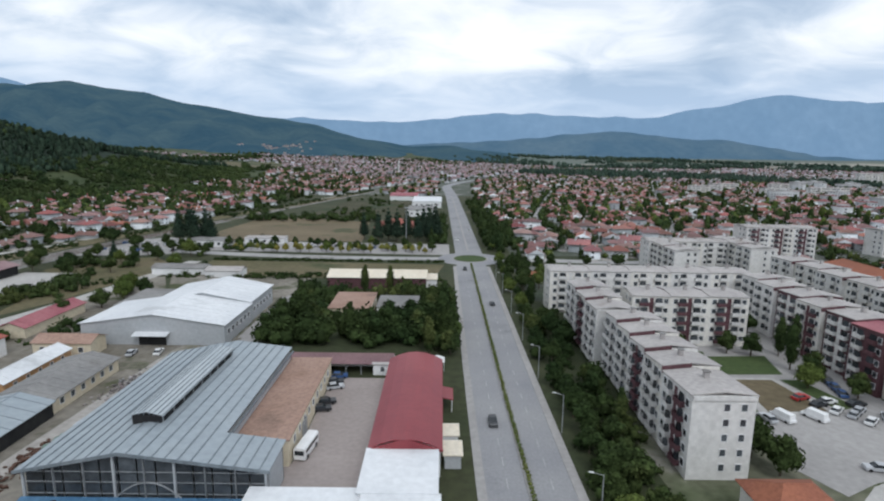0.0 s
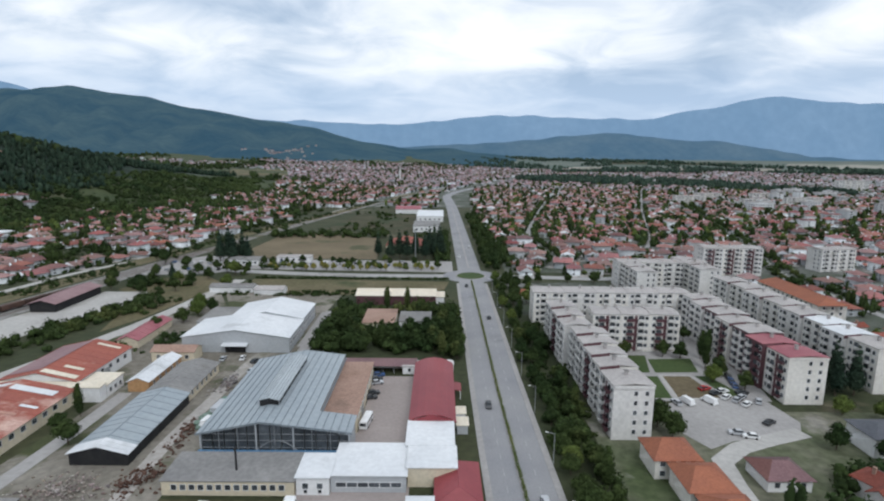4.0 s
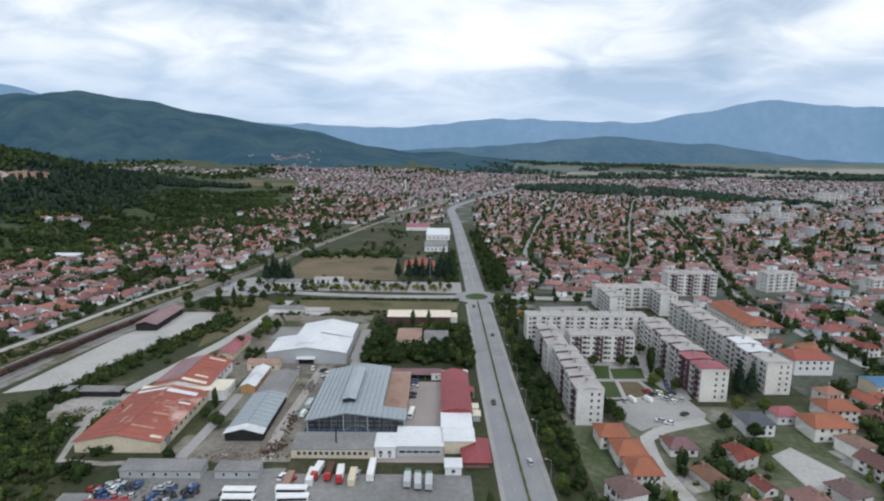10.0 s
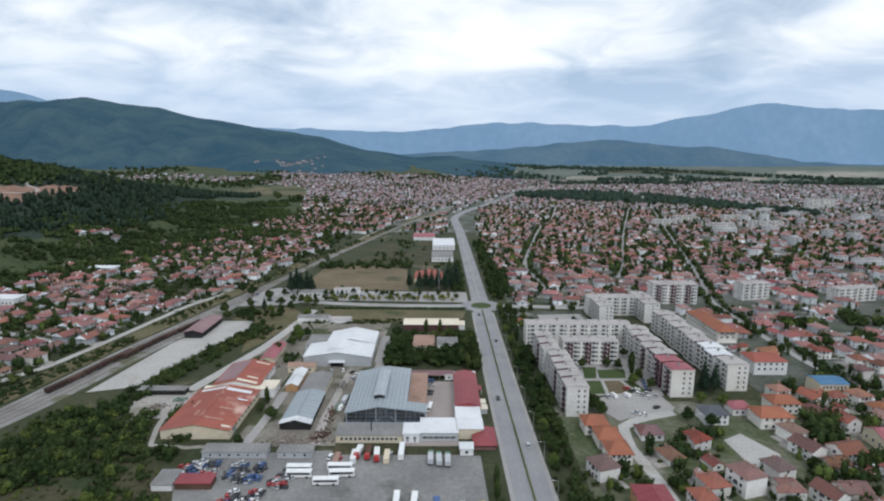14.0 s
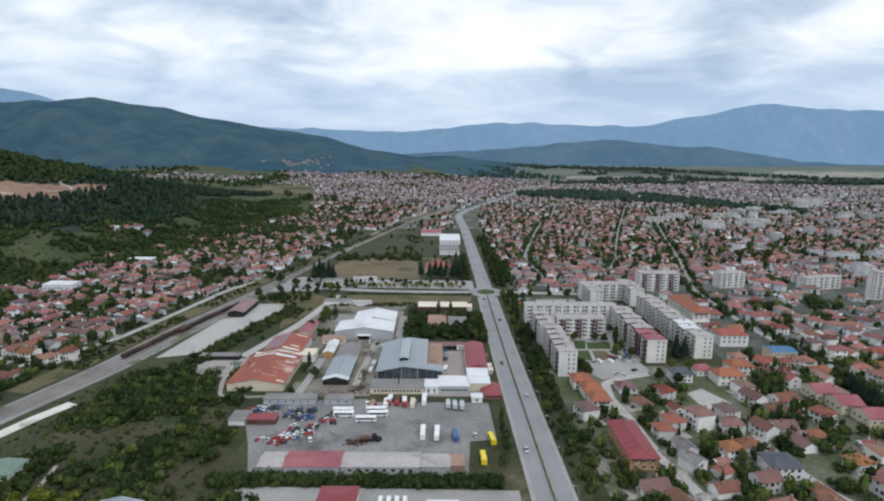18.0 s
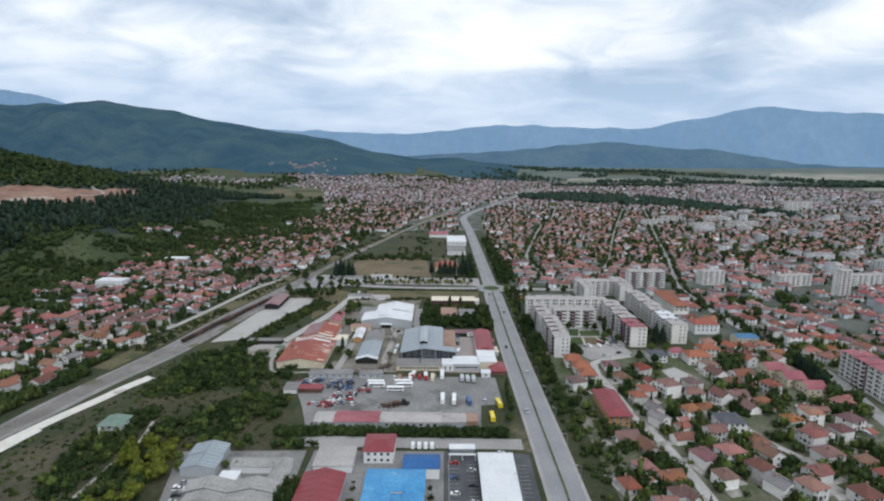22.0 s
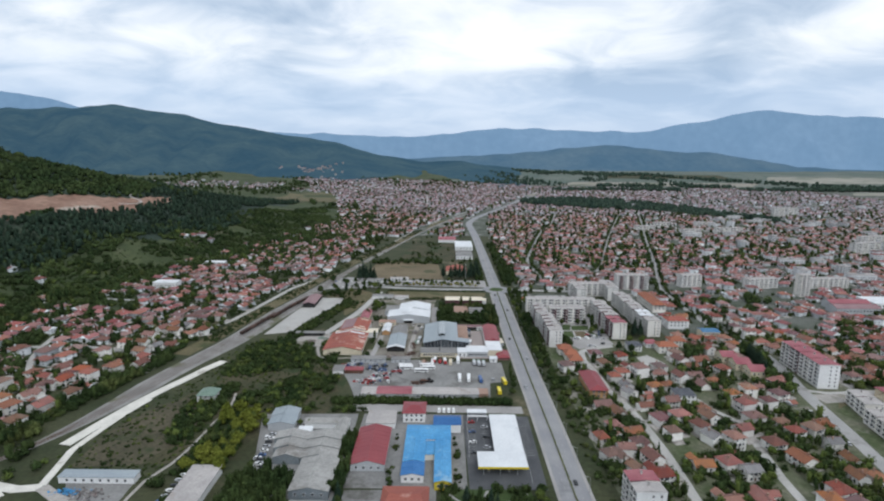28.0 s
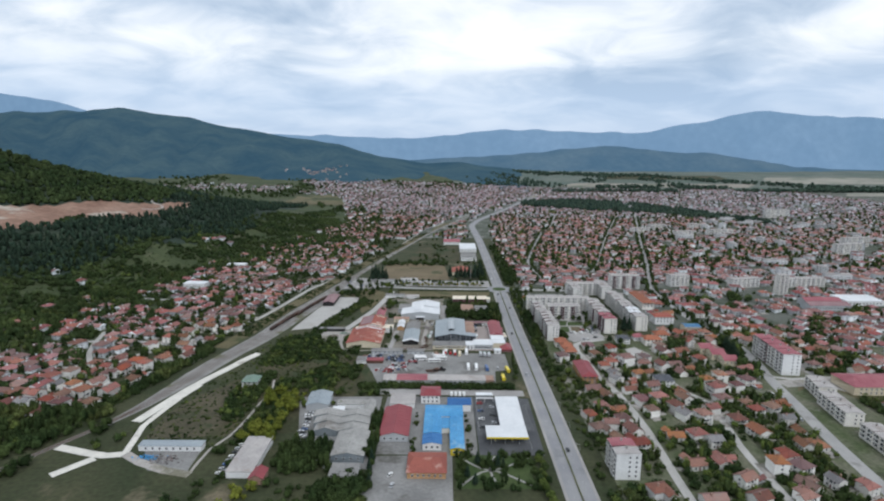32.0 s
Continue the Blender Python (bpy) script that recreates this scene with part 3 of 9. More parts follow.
street("west_road", [(-283, 117), (-273, 133), (-264, 150), (-257, 178), (-250, 215), (-243, 255), (-236, 290), (-222, 325), (-201, 402), (-176, 520), (-142, 648), (-102, 825), (-44, 1014), (-8, 1110), (70, 1300)], 5.2, M_CONC, "pale dusty road below the hillside houses")
street("street", [(75, -230), (76, -150), (79, -84), (77, -32), (71, 4), (70, 30), (67, 60)], 5.4, M_CONC, "narrow grey residential street")
street("street", [(128, -200), (130, -120), (133, -96), (137, -70), (139, -42), (131, -27), (127, -10), (126, 20)], 4.8, M_CONC, "narrow grey residential street")
street("avenue", [(178, -260), (187, -160), (195, -95), (202, -56), (208, -18), (214, 12), (222, 45), (225, 75), (223, 110)], 9.0, M_STREET, "broad pale town avenue")
street("avenue", [(223, 110), (216, 174), (223, 290), (240, 350), (286, 490), (348, 695), (508, 1200)], 5.0, M_STREET, "broad grey town avenue")
street("street", [(70, 318), (83, 340), (79, 420), (83, 480), (115, 616), (154, 770), (200, 900), (260, 1150)], 4.6, M_STREET, "pale winding town street")
street("street", [(170, 400), (195, 459), (268, 678), (420, 1100)], 3.6, M_STREET, "pale town street")
street("street", [(-273, 133), (-284, 116), (-305, 84), (-320, 58), (-340, 36), (-362, 18), (-385, -2)], 4.6, M_CONC, "pale hillside lane")
street("street", [(-362, 18), (-376, 38), (-388, 64), (-398, 98)], 4.6, M_CONC, "pale hillside lane")
street("street", [(-290, 60), (-360, 75), (-430, 60)], 5.0, M_STREET, "pale hillside lane")
street("street", [(-275, 190), (-340, 210), (-430, 215)], 5.0, M_STREET, "pale hillside lane")
street("works_drive", [(-109, 62), (-107, 90), (-106.5, 116)], 4.6, M_PAVE, "pale concrete drive beside the red halls")
street("works_drive", [(-77, 60), (-78, 84), (-76.5, 110), (-74, 150), (-66, 165)], 4.0, M_YARD, "pale dusty track beside the sheds")
street("works_drive", [(-57.5, 150), (-57.5, 210)], 6.0, M_PAVE, "grey concrete drive beside the white hall")
street("car_park_drive", [(67, 58), (68, 68), (70, 78), (78, 84.5), (89, 89), (101, 93)], 5.4, M_CONC, "pale curved drive to the car park")
street("dirt_track", [(-119, 60), (-134, 58), (-152, 60), (-157, 76), (-160, 92), (-158, 112), (-150, 122)], 2.6, M_YARD, "narrow dirt track round the red hall")
street("dirt_track", [(216, 4), (228, 0), (240, 1), (258, 2), (280, -6), (310, -22)], 4.0, M_CONC, "pale dirt track beside the avenue")
street("railway_verge", [(-268, 62), (-257, 110), (-248, 160), (-239, 205), (-229, 255), (-219, 305), (-207, 360), (-190, 440), (-170, 520), (-134, 650), (-94, 825), (-36, 1010)], 15.0, M_OLIVE, "rough olive-brown grass between road and railway")
street("gravel_track", [(-299, -112.6), (-284, -117), (-264, -122), (-252, -120)], 6.0, M_GRAVEL, "white gravel track with a fork")
street("gravel_track", [(-252, -120), (-238, -129), (-220, -137), (-203, -141)], 6.0, M_YARD, "dusty track past the sheds")
street("gravel_track", [(-282, -143), (-268, -125)], 6.0, M_GRAVEL, "pale gravel strip")
street("gravel_track", [(-253, -119), (-256, -104), (-260, -86), (-259, -72), (-255, -41), (-250, -20)], 4.2, M_GRAVEL, "white gravel track")
street("gravel_track", [(-204, -140), (-203, -114), (-197, -98), (-194, -77), (-193, -53), (-191, -30), (-195, -10)], 1.7, M_YARD, "narrow pale footpath through the meadow")
street("gravel_bank", [(-268, -80), (-264, -61), (-258, -34), (-250, -8), (-240, 17), (-235, 32), (-227, 49)], 7.4, M_GRAVEL, "broad white gravel bank beside the tracks")
street("quarry_track", [(-668, 712), (-650, 690), (-640, 655), (-612, 640), (-606, 612), (-622, 585)], 4.5, M_YARD, "pale winding track across the quarried shelf")
for k, (nm, pts, w, m, lab) in enumerate(STREETS):
    piece(nm, strip(bend(pts, 10), w, 0.045 + 0.004 * k), m, lab, "street", "structure")

# railway: ballast bed with four tracks, fanning along the valley side
RAIL = [(-420, -330), (-345, -195), (-306, -120), (-278, -62), (-256, 30), (-237, 96), (-225, 165), (-213, 225), (-204, 280), (-190, 358), (-166, 473), (-127, 648), (-85, 825), (-26, 1014), (10, 1110)]
rail_line = bend(RAIL, 10)
piece("railway_bed", strip(rail_line, [max(4.4, 19 + 0.16 * min(0.0, y)) if y < 40 else min(24, 19 + (y - 40) * 0.05) if y < 200 else max(9, 24 - (y - 200) * 0.08) for x, y in rail_line], 0.10), M_BALLAST, "brown-grey ballast bed of a railway yard", "railway", "structure")
for off in (-8, -3, 2, 7):
    pts = [p for p in rail_line if p[1] < (420 if off in (-8, 7) else 900)]
    track = thing("railway_track", 0, 0, 0, 0, "rusty railway track on sleepers", "railway track", "railway tracks")
    for gauge in (-0.75, 0.75):
        s = Shape()
        q = []
        for i, (x, y) in enumerate(pts):
            a, b = pts[max(0, i - 1)], pts[min(len(pts) - 1, i + 1)]
            d = Vector((b[0] - a[0], b[1] - a[1])).normalized()
            sc = max(0.16, 0.62 + 0.006 * min(0.0, y)) if y < 40 else min(1, 0.62 + (y - 40) * 0.004) if y < 200 else max(0.35, 1 - (y - 200) * 0.003)
            q.append((x + d.y * (off * sc + gauge), y - d.x * (off * sc + gauge)))
        part("rail", strip(q, 0.14, 0.26), M_RAIL, track)

# yards, courts and fields
patch("goods_yard", [(-216, 115), (-193, 122), (-187, 150), (-164, 222), (-166, 244), (-190, 244), (-206, 195)], M_CONC, 0.16, "empty pale concrete goods yard", "yard")
patch("works_court", [(-38, 60), (-11, 60), (-11, 131), (-27, 131), (-27, 92), (-38, 92)], M_PINKYARD, 0.05, "pale pinkish paved factory court", "yard")
patch("works_yard", [(-116, 60), (-68, 60), (-68, 150), (-60, 150), (-60, 205), (-105, 205), (-108, 140)], M_DIRT, 0.035, "dusty grey-brown works yard", "yard")
patch("waste_yard", [(-150, 112), (-112, 112), (-106, 205), (-124, 240), (-133, 236), (-146, 165)], M_DIRT, 0.028, "dusty pale waste ground round the sheds", "yard")
patch("waste_yard", [(-106, 205), (-60, 206), (-58, 240), (-122, 242)], M_DIRT, 0.028, "dusty trodden waste ground", "yard")
patch("hall_yard", [(-62, 160), (-54, 160), (-50, 208), (-62, 208)], M_PAVE, 0.05, "grey concrete yard beside the hall", "yard")
patch("vehicle_yard", [(-127, 30), (-122, 52), (-70, 56), (-2, 52), (-1, 14), (-14, 12), (-16, -16), (-110, -16), (-118, 8)], M_TRUCKYARD, 0.04, "grey concrete yard for parked trucks", "yard")
patch("car_park", [(66, 109), (65, 100), (66, 92), (70, 84), (78, 88), (101, 94), (104, 99), (102, 114), (73, 113)], M_PAVE, 0.05, "pale concrete car park between the flats", "car park")
patch("court_paving", [(58, 113), (104, 113), (108, 132), (116, 190), (60, 188)], M_PAVE, 0.022, "pale paving round the lawns between the flats", "paving")
patch("sandpit_border", [(73.2, 113.6), (90.2, 114.4), (87, 134.2), (75.2, 134.2)], M_CONC, 0.035, "pale concrete border of the playground", "paving")
patch("playground", [(74.6, 115), (88.6, 115.6), (85.8, 132.8), (76.4, 132.8)], M_FIELD, 0.06, "sandy playground between the flats", "playground")
for pts in ([(66, 136), (73, 136), (77.5, 153), (69, 153)], [(75, 136), (91, 136.5), (94, 150), (77, 149)], [(62, 115), (72.4, 115), (74.4, 132.6), (66.4, 132.6)], [(91.4, 116), (97, 118), (93, 133), (88, 133)]):
    patch("court_lawn", pts, M_LAWN, 0.045, "green lawn between the flats", "lawn")
patch("dry_field", [(-158, 345), (-50, 342), (-58, 440), (-150, 470)], M_FIELD, 0.03, "dry brown fallow field", "field")
patch("dry_field", [(-120, 480), (-20, 470), (-18, 640), (-105, 640)], M_SCRUB, 0.03, "overgrown dark green field", "field")
patch("bus_station", [(-135, 306), (5, 300), (5, 336), (-150, 340)], M_PAVE, 0.04, "grey paved yard beside the side street", "yard")
patch("verge", [(-124, 246), (-4, 238), (2, 274), (-118, 278)], M_OLIVE, 0.03, "unmown dry grass strip", "grass")
patch("filling_station_yard", [(-35, -118), (5, -118), (6, -40), (-36, -38)], M_DARKASPHALT, 0.05, "dark asphalt forecourt", "yard")
patch("service_road", [(-110, -34), (4, -36), (4, -26), (-112, -24)], M_PAVE, 0.045, "grey service road", "street")
patch("depot_yard", [(-166, -40), (-104, -38), (-102, -134), (-128, -134), (-150, -106)], M_TRUCKYARD, 0.04, "grey concrete depot yard", "yard")
patch("blue_works_yard", [(-100, -38), (-36, -38), (-36, -118), (-102, -118)], M_TRUCKYARD, 0.035, "grey concrete yard", "yard")
patch("restaurant_yard", [(-102, -120), (-52, -118), (-52, -170), (-104, -170)], M_TRUCKYARD, 0.04, "dusty car park in front of a restaurant", "yard")
patch("garden_park", [(-50, -118), (-4, -118), (-2, -152), (-50, -152)], M_LAWN, 0.03, "small park with paths", "lawn")
patch("tank_yard", [(-246, -110), (-208, -110), (-206, -140), (-230, -137)], M_TRUCKYARD, 0.04, "pale concrete yard", "yard")
patch("white_yard", [(113, 66), (124, 72), (132, 54), (126, 37), (114, 40)], M_CONC, 0.03, "white concrete yard", "yard")
patch("avenue_yard", [(212, -2), (222, -2), (250, 6), (268, 6), (276, -20), (262, -30), (246, -12), (216, -16)], M_YARD, 0.03, "pale dusty ground beside the avenue", "yard")
patch("avenue_yard", [(232, 70), (262, 74), (264, 14), (250, 8), (246, 66)], M_PAVE, 0.03, "pale paved yard behind the flats", "yard")
patch("dry_lot", [(219, -24), (232, -4), (252, 2), (300, 10), (310, -40), (262, -50), (250, -18), (236, -14)], M_OLIVE, 0.02, "dry olive grass beside the avenue", "grass")
patch("north_court", [(36, 206), (112, 206), (100, 234), (98, 276), (36, 272)], M_TOWN, 0.02, "trodden ground behind the long block", "yard")
patch("north_lot", [(60, 246), (96, 248), (96, 266), (60, 264)], M_PAVE, 0.04, "pale parking ground behind the long block", "car park")
patch("dry_meadow", [(-250, -102), (-214, -100), (-200, -62), (-206, -34), (-222, -14), (-240, -30), (-252, -66)], M_DRYMEADOW, 0.03, "brown dry meadow between the tracks", "meadow")
patch("dirt_clearing", [(-174, 84), (-153, 86), (-152, 112), (-166, 118), (-186, 112), (-182, 96)], M_YARD, 0.03, "pale dirt clearing beside the red hall", "yard")
patch("grass_strip", [(-68, 52.6), (-4, 52.6), (-4, 61), (-68, 61)], M_SCRUB, 0.048, "rough green grass strip before the office range", "grass")
patch("side_lot", [(-210, 284), (-154, 290), (-140, 300), (-146, 345), (-178, 350), (-196, 330)], M_PAVE, 0.02, "patched concrete parking ground by the side street", "yard")
patch("grass_bank", [(-186, 250), (-164, 226), (-152, 176), (-144, 196), (-130, 262), (-150, 284), (-176, 276)], M_OLIVE, 0.018, "rough grass bank beside the works road", "grass")


def plain_field(x0, x1, y0, y1, skew, mat, label):
    """A broad field that follows the rise of the plain; skew moves its far edge sideways."""
    nx, ny = 8, 10
    me = grid_sheet("far_field", [x0 + (x1 - x0) * i / nx for i in range(nx + 1)], [y0 + (y1 - y0) * j / ny for j in range(ny + 1)], lambda x, y: terrain(x, y) + 0.9, (mat,))
    for v in me.vertices:
        v.co.x += skew * (v.co.y - y0) / (y1 - y0) + 26 * noise.noise((v.co.x * 0.01, v.co.y * 0.01, 3.0))
        v.co.y += 22 * noise.noise((v.co.x * 0.008, v.co.y * 0.008, 8.0))
    me.update()
    tagged(new("far_field", me), label, "field", kind="structure")


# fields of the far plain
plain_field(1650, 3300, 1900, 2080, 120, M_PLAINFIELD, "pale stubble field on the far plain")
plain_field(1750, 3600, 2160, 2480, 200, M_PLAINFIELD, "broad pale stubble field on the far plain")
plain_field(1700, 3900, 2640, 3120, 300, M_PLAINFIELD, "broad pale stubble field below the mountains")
plain_field(900, 1650, 2900, 3250, 100, M_SCRUB, "green meadow on the far plain")
plain_field(500, 1500, 2380, 2620, 150, M_FARFIELD, "pale dry field beyond the town")
plain_field(240, 430, 1760, 2050, 60, M_FARFIELD, "pale dry field beside the tree belt")
plain_field(-560, -240, 1260, 1840, -60, M_OLIVE, "grey-green field below the wooded hill")
patch("meadow", [(-215, -100), (-130, -90), (-120, 20), (-150, 60), (-205, 50), (-230, -20)], M_SCRUB, 0.025, "overgrown meadow with scrub", "meadow")
for k, pts in enumerate(([(-48, -120), (-30, -134), (-6, -121)], [(-48, -150), (-30, -134), (-6, -150)], [(-26, -119), (-30, -134), (-26, -150)])):
    piece("park_path", strip(bend(pts, 5), 1.4, 0.05), M_PAVE, "pale gravel park path", "path", "structure")


# ---------------------------------------------------------------- works halls, sheds and other large buildings
def window_mesh(w, h, d=0.10, name="window"):
    """A pane recessed in a raised frame, one closed shell facing -y, its middle at the origin."""
    s = Shape()
    a, b, f = w / 2 + 0.09, h / 2 + 0.09, 0.09
    s.v = [(-a, d, -b), (a, d, -b), (a, d, b), (-a, d, b), (-a, -0.08, -b), (a, -0.08, -b), (a, -0.08, b), (-a, -0.08, b),
           (-a + f, -0.08, -b + f), (a - f, -0.08, -b + f), (a - f, -0.08, b - f), (-a + f, -0.08, b - f), (-a + f, -0.01, -b + f), (a - f, -0.01, -b + f), (a - f, -0.01, b - f), (-a + f, -0.01, b - f)]
    for k in range(4):
        q = (k + 1) % 4
        s.f += [(k, q, 4 + q, 4 + k), (4 + k, 4 + q, 8 + q, 8 + k), (8 + k, 8 + q, 12 + q, 12 + k)]
        s.s += [1, 1, 1]
    s.f.append((12, 13, 14, 15))
    s.s.append(0)
    return s.mesh(name, M_GLASS, M_WHITE)


WIN = {k: window_mesh(*k) for k in ((1.3, 1.4), (1.0, 1.3), (1.8, 1.5), (0.8, 0.9), (2.4, 1.2))}
DOOR = Shape().box(-0.55, 0.55, -0.06, 0.05, 0, 2.1).mesh("door", M_TILEDARK)
GATE = Shape().box(-1.9, 1.9, -0.08, 0.05, 0, 3.4).mesh("gate", M_STEEL)
FACE = {"s": 0, "e": 90, "n": 180, "w": 270}


def wall_at(x0, x1, y0, y1, side, t, z, proud=0.02):
    """The pose on a wall of a box: t from 0 to 1 along that side."""
    if side in "sn":
        x, y = x0 + (x1 - x0) * t, (y0 - proud if side == "s" else y1 + proud)
    else:
        x, y = (x1 + proud if side == "e" else x0 - proud), y0 + (y1 - y0) * t
    return pose(x, y, z, 0, 0, FACE[side])


def windows_on(parent, box, side, n, z, size, lo=0.06, hi=0.94):
    for i in range(n):
        t = lo + (hi - lo) * (i + 0.5) / n
        part("window", WIN[size], None, parent, at=wall_at(*box, side, t, z))


def hall(name, label, x0, x1, y0, y1, eave, ridge, wall, roof, axis="y", over=0.5, seams=0, seam_mat=None, category="hall", wins=(), gates=(), group="", z0=0.0, cap=True, at_ridge=0.5, turn=0.0, hip=0.0):
    """A pitched-roof building: body, two roof slopes, ridge cap, seams, windows and gates. hip: how far the ridge ends stand in."""
    cx, cy = (x0 + x1) / 2, (y0 + y1) / 2
    t = thing(name, cx, cy, terrain(cx, cy) + z0, turn, label, category, group)
    a, b, c, d = x0 - cx, x1 - cx, y0 - cy, y1 - cy
    swap = axis == "x"
    if swap:
        a, b, c, d = c, d, a, b

    def P(x, y, z):
        return (y, x, z) if swap else (x, y, z)

    r = a + (b - a) * at_ridge
    body = Shape()
    lo, hi = [P(a, c, 0), P(b, c, 0), P(b, c, eave), P(r, c + hip, ridge), P(a, c, eave)], [P(a, d, 0), P(b, d, 0), P(b, d, eave), P(r, d - hip, ridge), P(a, d, eave)]
    lo = [(x, y, z - (0.12 if z >= eave else 0)) for x, y, z in lo]
    hi = [(x, y, z - (0.12 if z >= eave else 0)) for x, y, z in hi]
    body.hull(hi, lo) if swap else body.hull(lo, hi)
    part("wall", body, wall, t)
    for k, e in enumerate((a, b)):
        sg = -1 if k == 0 else 1
        drop = (ridge - eave) * over / max(0.5, abs(e - r))
        pts = [P(e + sg * over, c - over, eave - drop), P(e + sg * over, d + over, eave - drop), P(r, d + over - hip, ridge), P(r, c - over + hip, ridge)]
        if (k == 0) == swap:
            pts.reverse()
        sl = part("roof_slope", Shape().slab([(x, y, z + 0.10) for x, y, z in pts], 0.16), roof, t)
        for i in range(seams):
            q = (i + 0.5) / seams
            yy = c + (d - c) * q
            inset = min(1.0, min(yy - c, d - yy) / hip) if hip else 1.0
            s = Shape()
            m0, m1 = P(e + sg * over, yy, eave - drop + 0.12), P(e + (r - e) * inset, yy, eave + (ridge - eave) * inset + 0.12)
            ax = (0.07, 0) if swap else (0, 0.07)
            s.hull([(m0[0] - ax[0], m0[1] - ax[1], m0[2] - 0.05), (m0[0] + ax[0], m0[1] + ax[1], m0[2] - 0.05), (m1[0] + ax[0], m1[1] + ax[1], m1[2] - 0.05), (m1[0] - ax[0], m1[1] - ax[1], m1[2] - 0.05)],
                   [(m0[0] - ax[0], m0[1] - ax[1], m0[2] + 0.05), (m0[0] + ax[0], m0[1] + ax[1], m0[2] + 0.05), (m1[0] + ax[0], m1[1] + ax[1], m1[2] + 0.05), (m1[0] - ax[0], m1[1] - ax[1], m1[2] + 0.05)])
            part("seam", s, seam_mat or roof, sl)
    if hip:
        for e, sg in ((c, -1), (d, 1)):
            drop = (ridge - eave) * over / hip
            pts = [P(a - over, e + sg * over, eave - drop + 0.1), P(b + over, e + sg * over, eave - drop + 0.1), P(r, e - sg * (hip - over), ridge + 0.1)]
            if (sg > 0) != swap:
                pts.reverse()
            part("hip_slope", Shape().slab(pts, 0.16), roof, t)
    if cap:
        s = Shape()
        p, q = P(r, c - over + hip, ridge + 0.1), P(r, d + over - hip, ridge + 0.1)
        w = (0, 0.22) if swap else (0.22, 0)
        s.hull([(p[0] - w[0], p[1] - w[1], p[2] - 0.06), (p[0] + w[0], p[1] + w[1], p[2] - 0.06), (q[0] + w[0], q[1] + w[1], q[2] - 0.06), (q[0] - w[0], q[1] - w[1], q[2] - 0.06)],
               [(p[0], p[1], p[2] + 0.1), (p[0] + 0.01, p[1] + 0.01, p[2] + 0.1), (q[0] + 0.01, q[1] + 0.01, q[2] + 0.1), (q[0], q[1], q[2] + 0.1)])
        part("ridge_cap", s, seam_mat or roof, t)
    box = (x0 - cx, x1 - cx, y0 - cy, y1 - cy)
    for side, n, z, size in wins:
        windows_on(t, box, side, n, z, size)
    for side, q in gates:
        part("gate", GATE, None, t, at=wall_at(*box, side, q, 0))
    return t


def flat_block(name, label, x0, x1, y0, y1, h, wall, roof, wins=(), gates=(), fall=0.3, category="building", lip=0.35, band=None, group=""):
    """A low flat-roofed building with a slightly tilted roof sheet and a fascia."""
    cx, cy = (x0 + x1) / 2, (y0 + y1) / 2
    t = thing(name, cx, cy, terrain(cx, cy), 0, label, category, group)
    a, b, c, d = x0 - cx, x1 - cx, y0 - cy, y1 - cy
    part("wall", Shape().hull([(a, c, 0), (b, c, 0), (b, d, 0), (a, d, 0)], [(a, c, h - 0.1), (b, c, h - 0.1), (b, d, h + fall - 0.1), (a, d, h + fall - 0.1)]), wall, t)
    part("roof", Shape().slab([(a - lip, c - lip, h + 0.1), (b + lip, c - lip, h + 0.1), (b + lip, d + lip, h + fall + 0.1), (a - lip, d + lip, h + fall + 0.1)], 0.22), roof, t)
    if band:
        part("fascia", Shape().box(a - lip - 0.06, b + lip + 0.06, c - lip - 0.08, c - lip - 0.01, h - 0.55, h + 0.16), band, t)
    box = (a, b, c, d)
    for side, n, z, size in wins:
        windows_on(t, box, side, n, z, size)
    for side, q in gates:
        part("gate", GATE, None, t, at=wall_at(*box, side, q, 0))
    return t


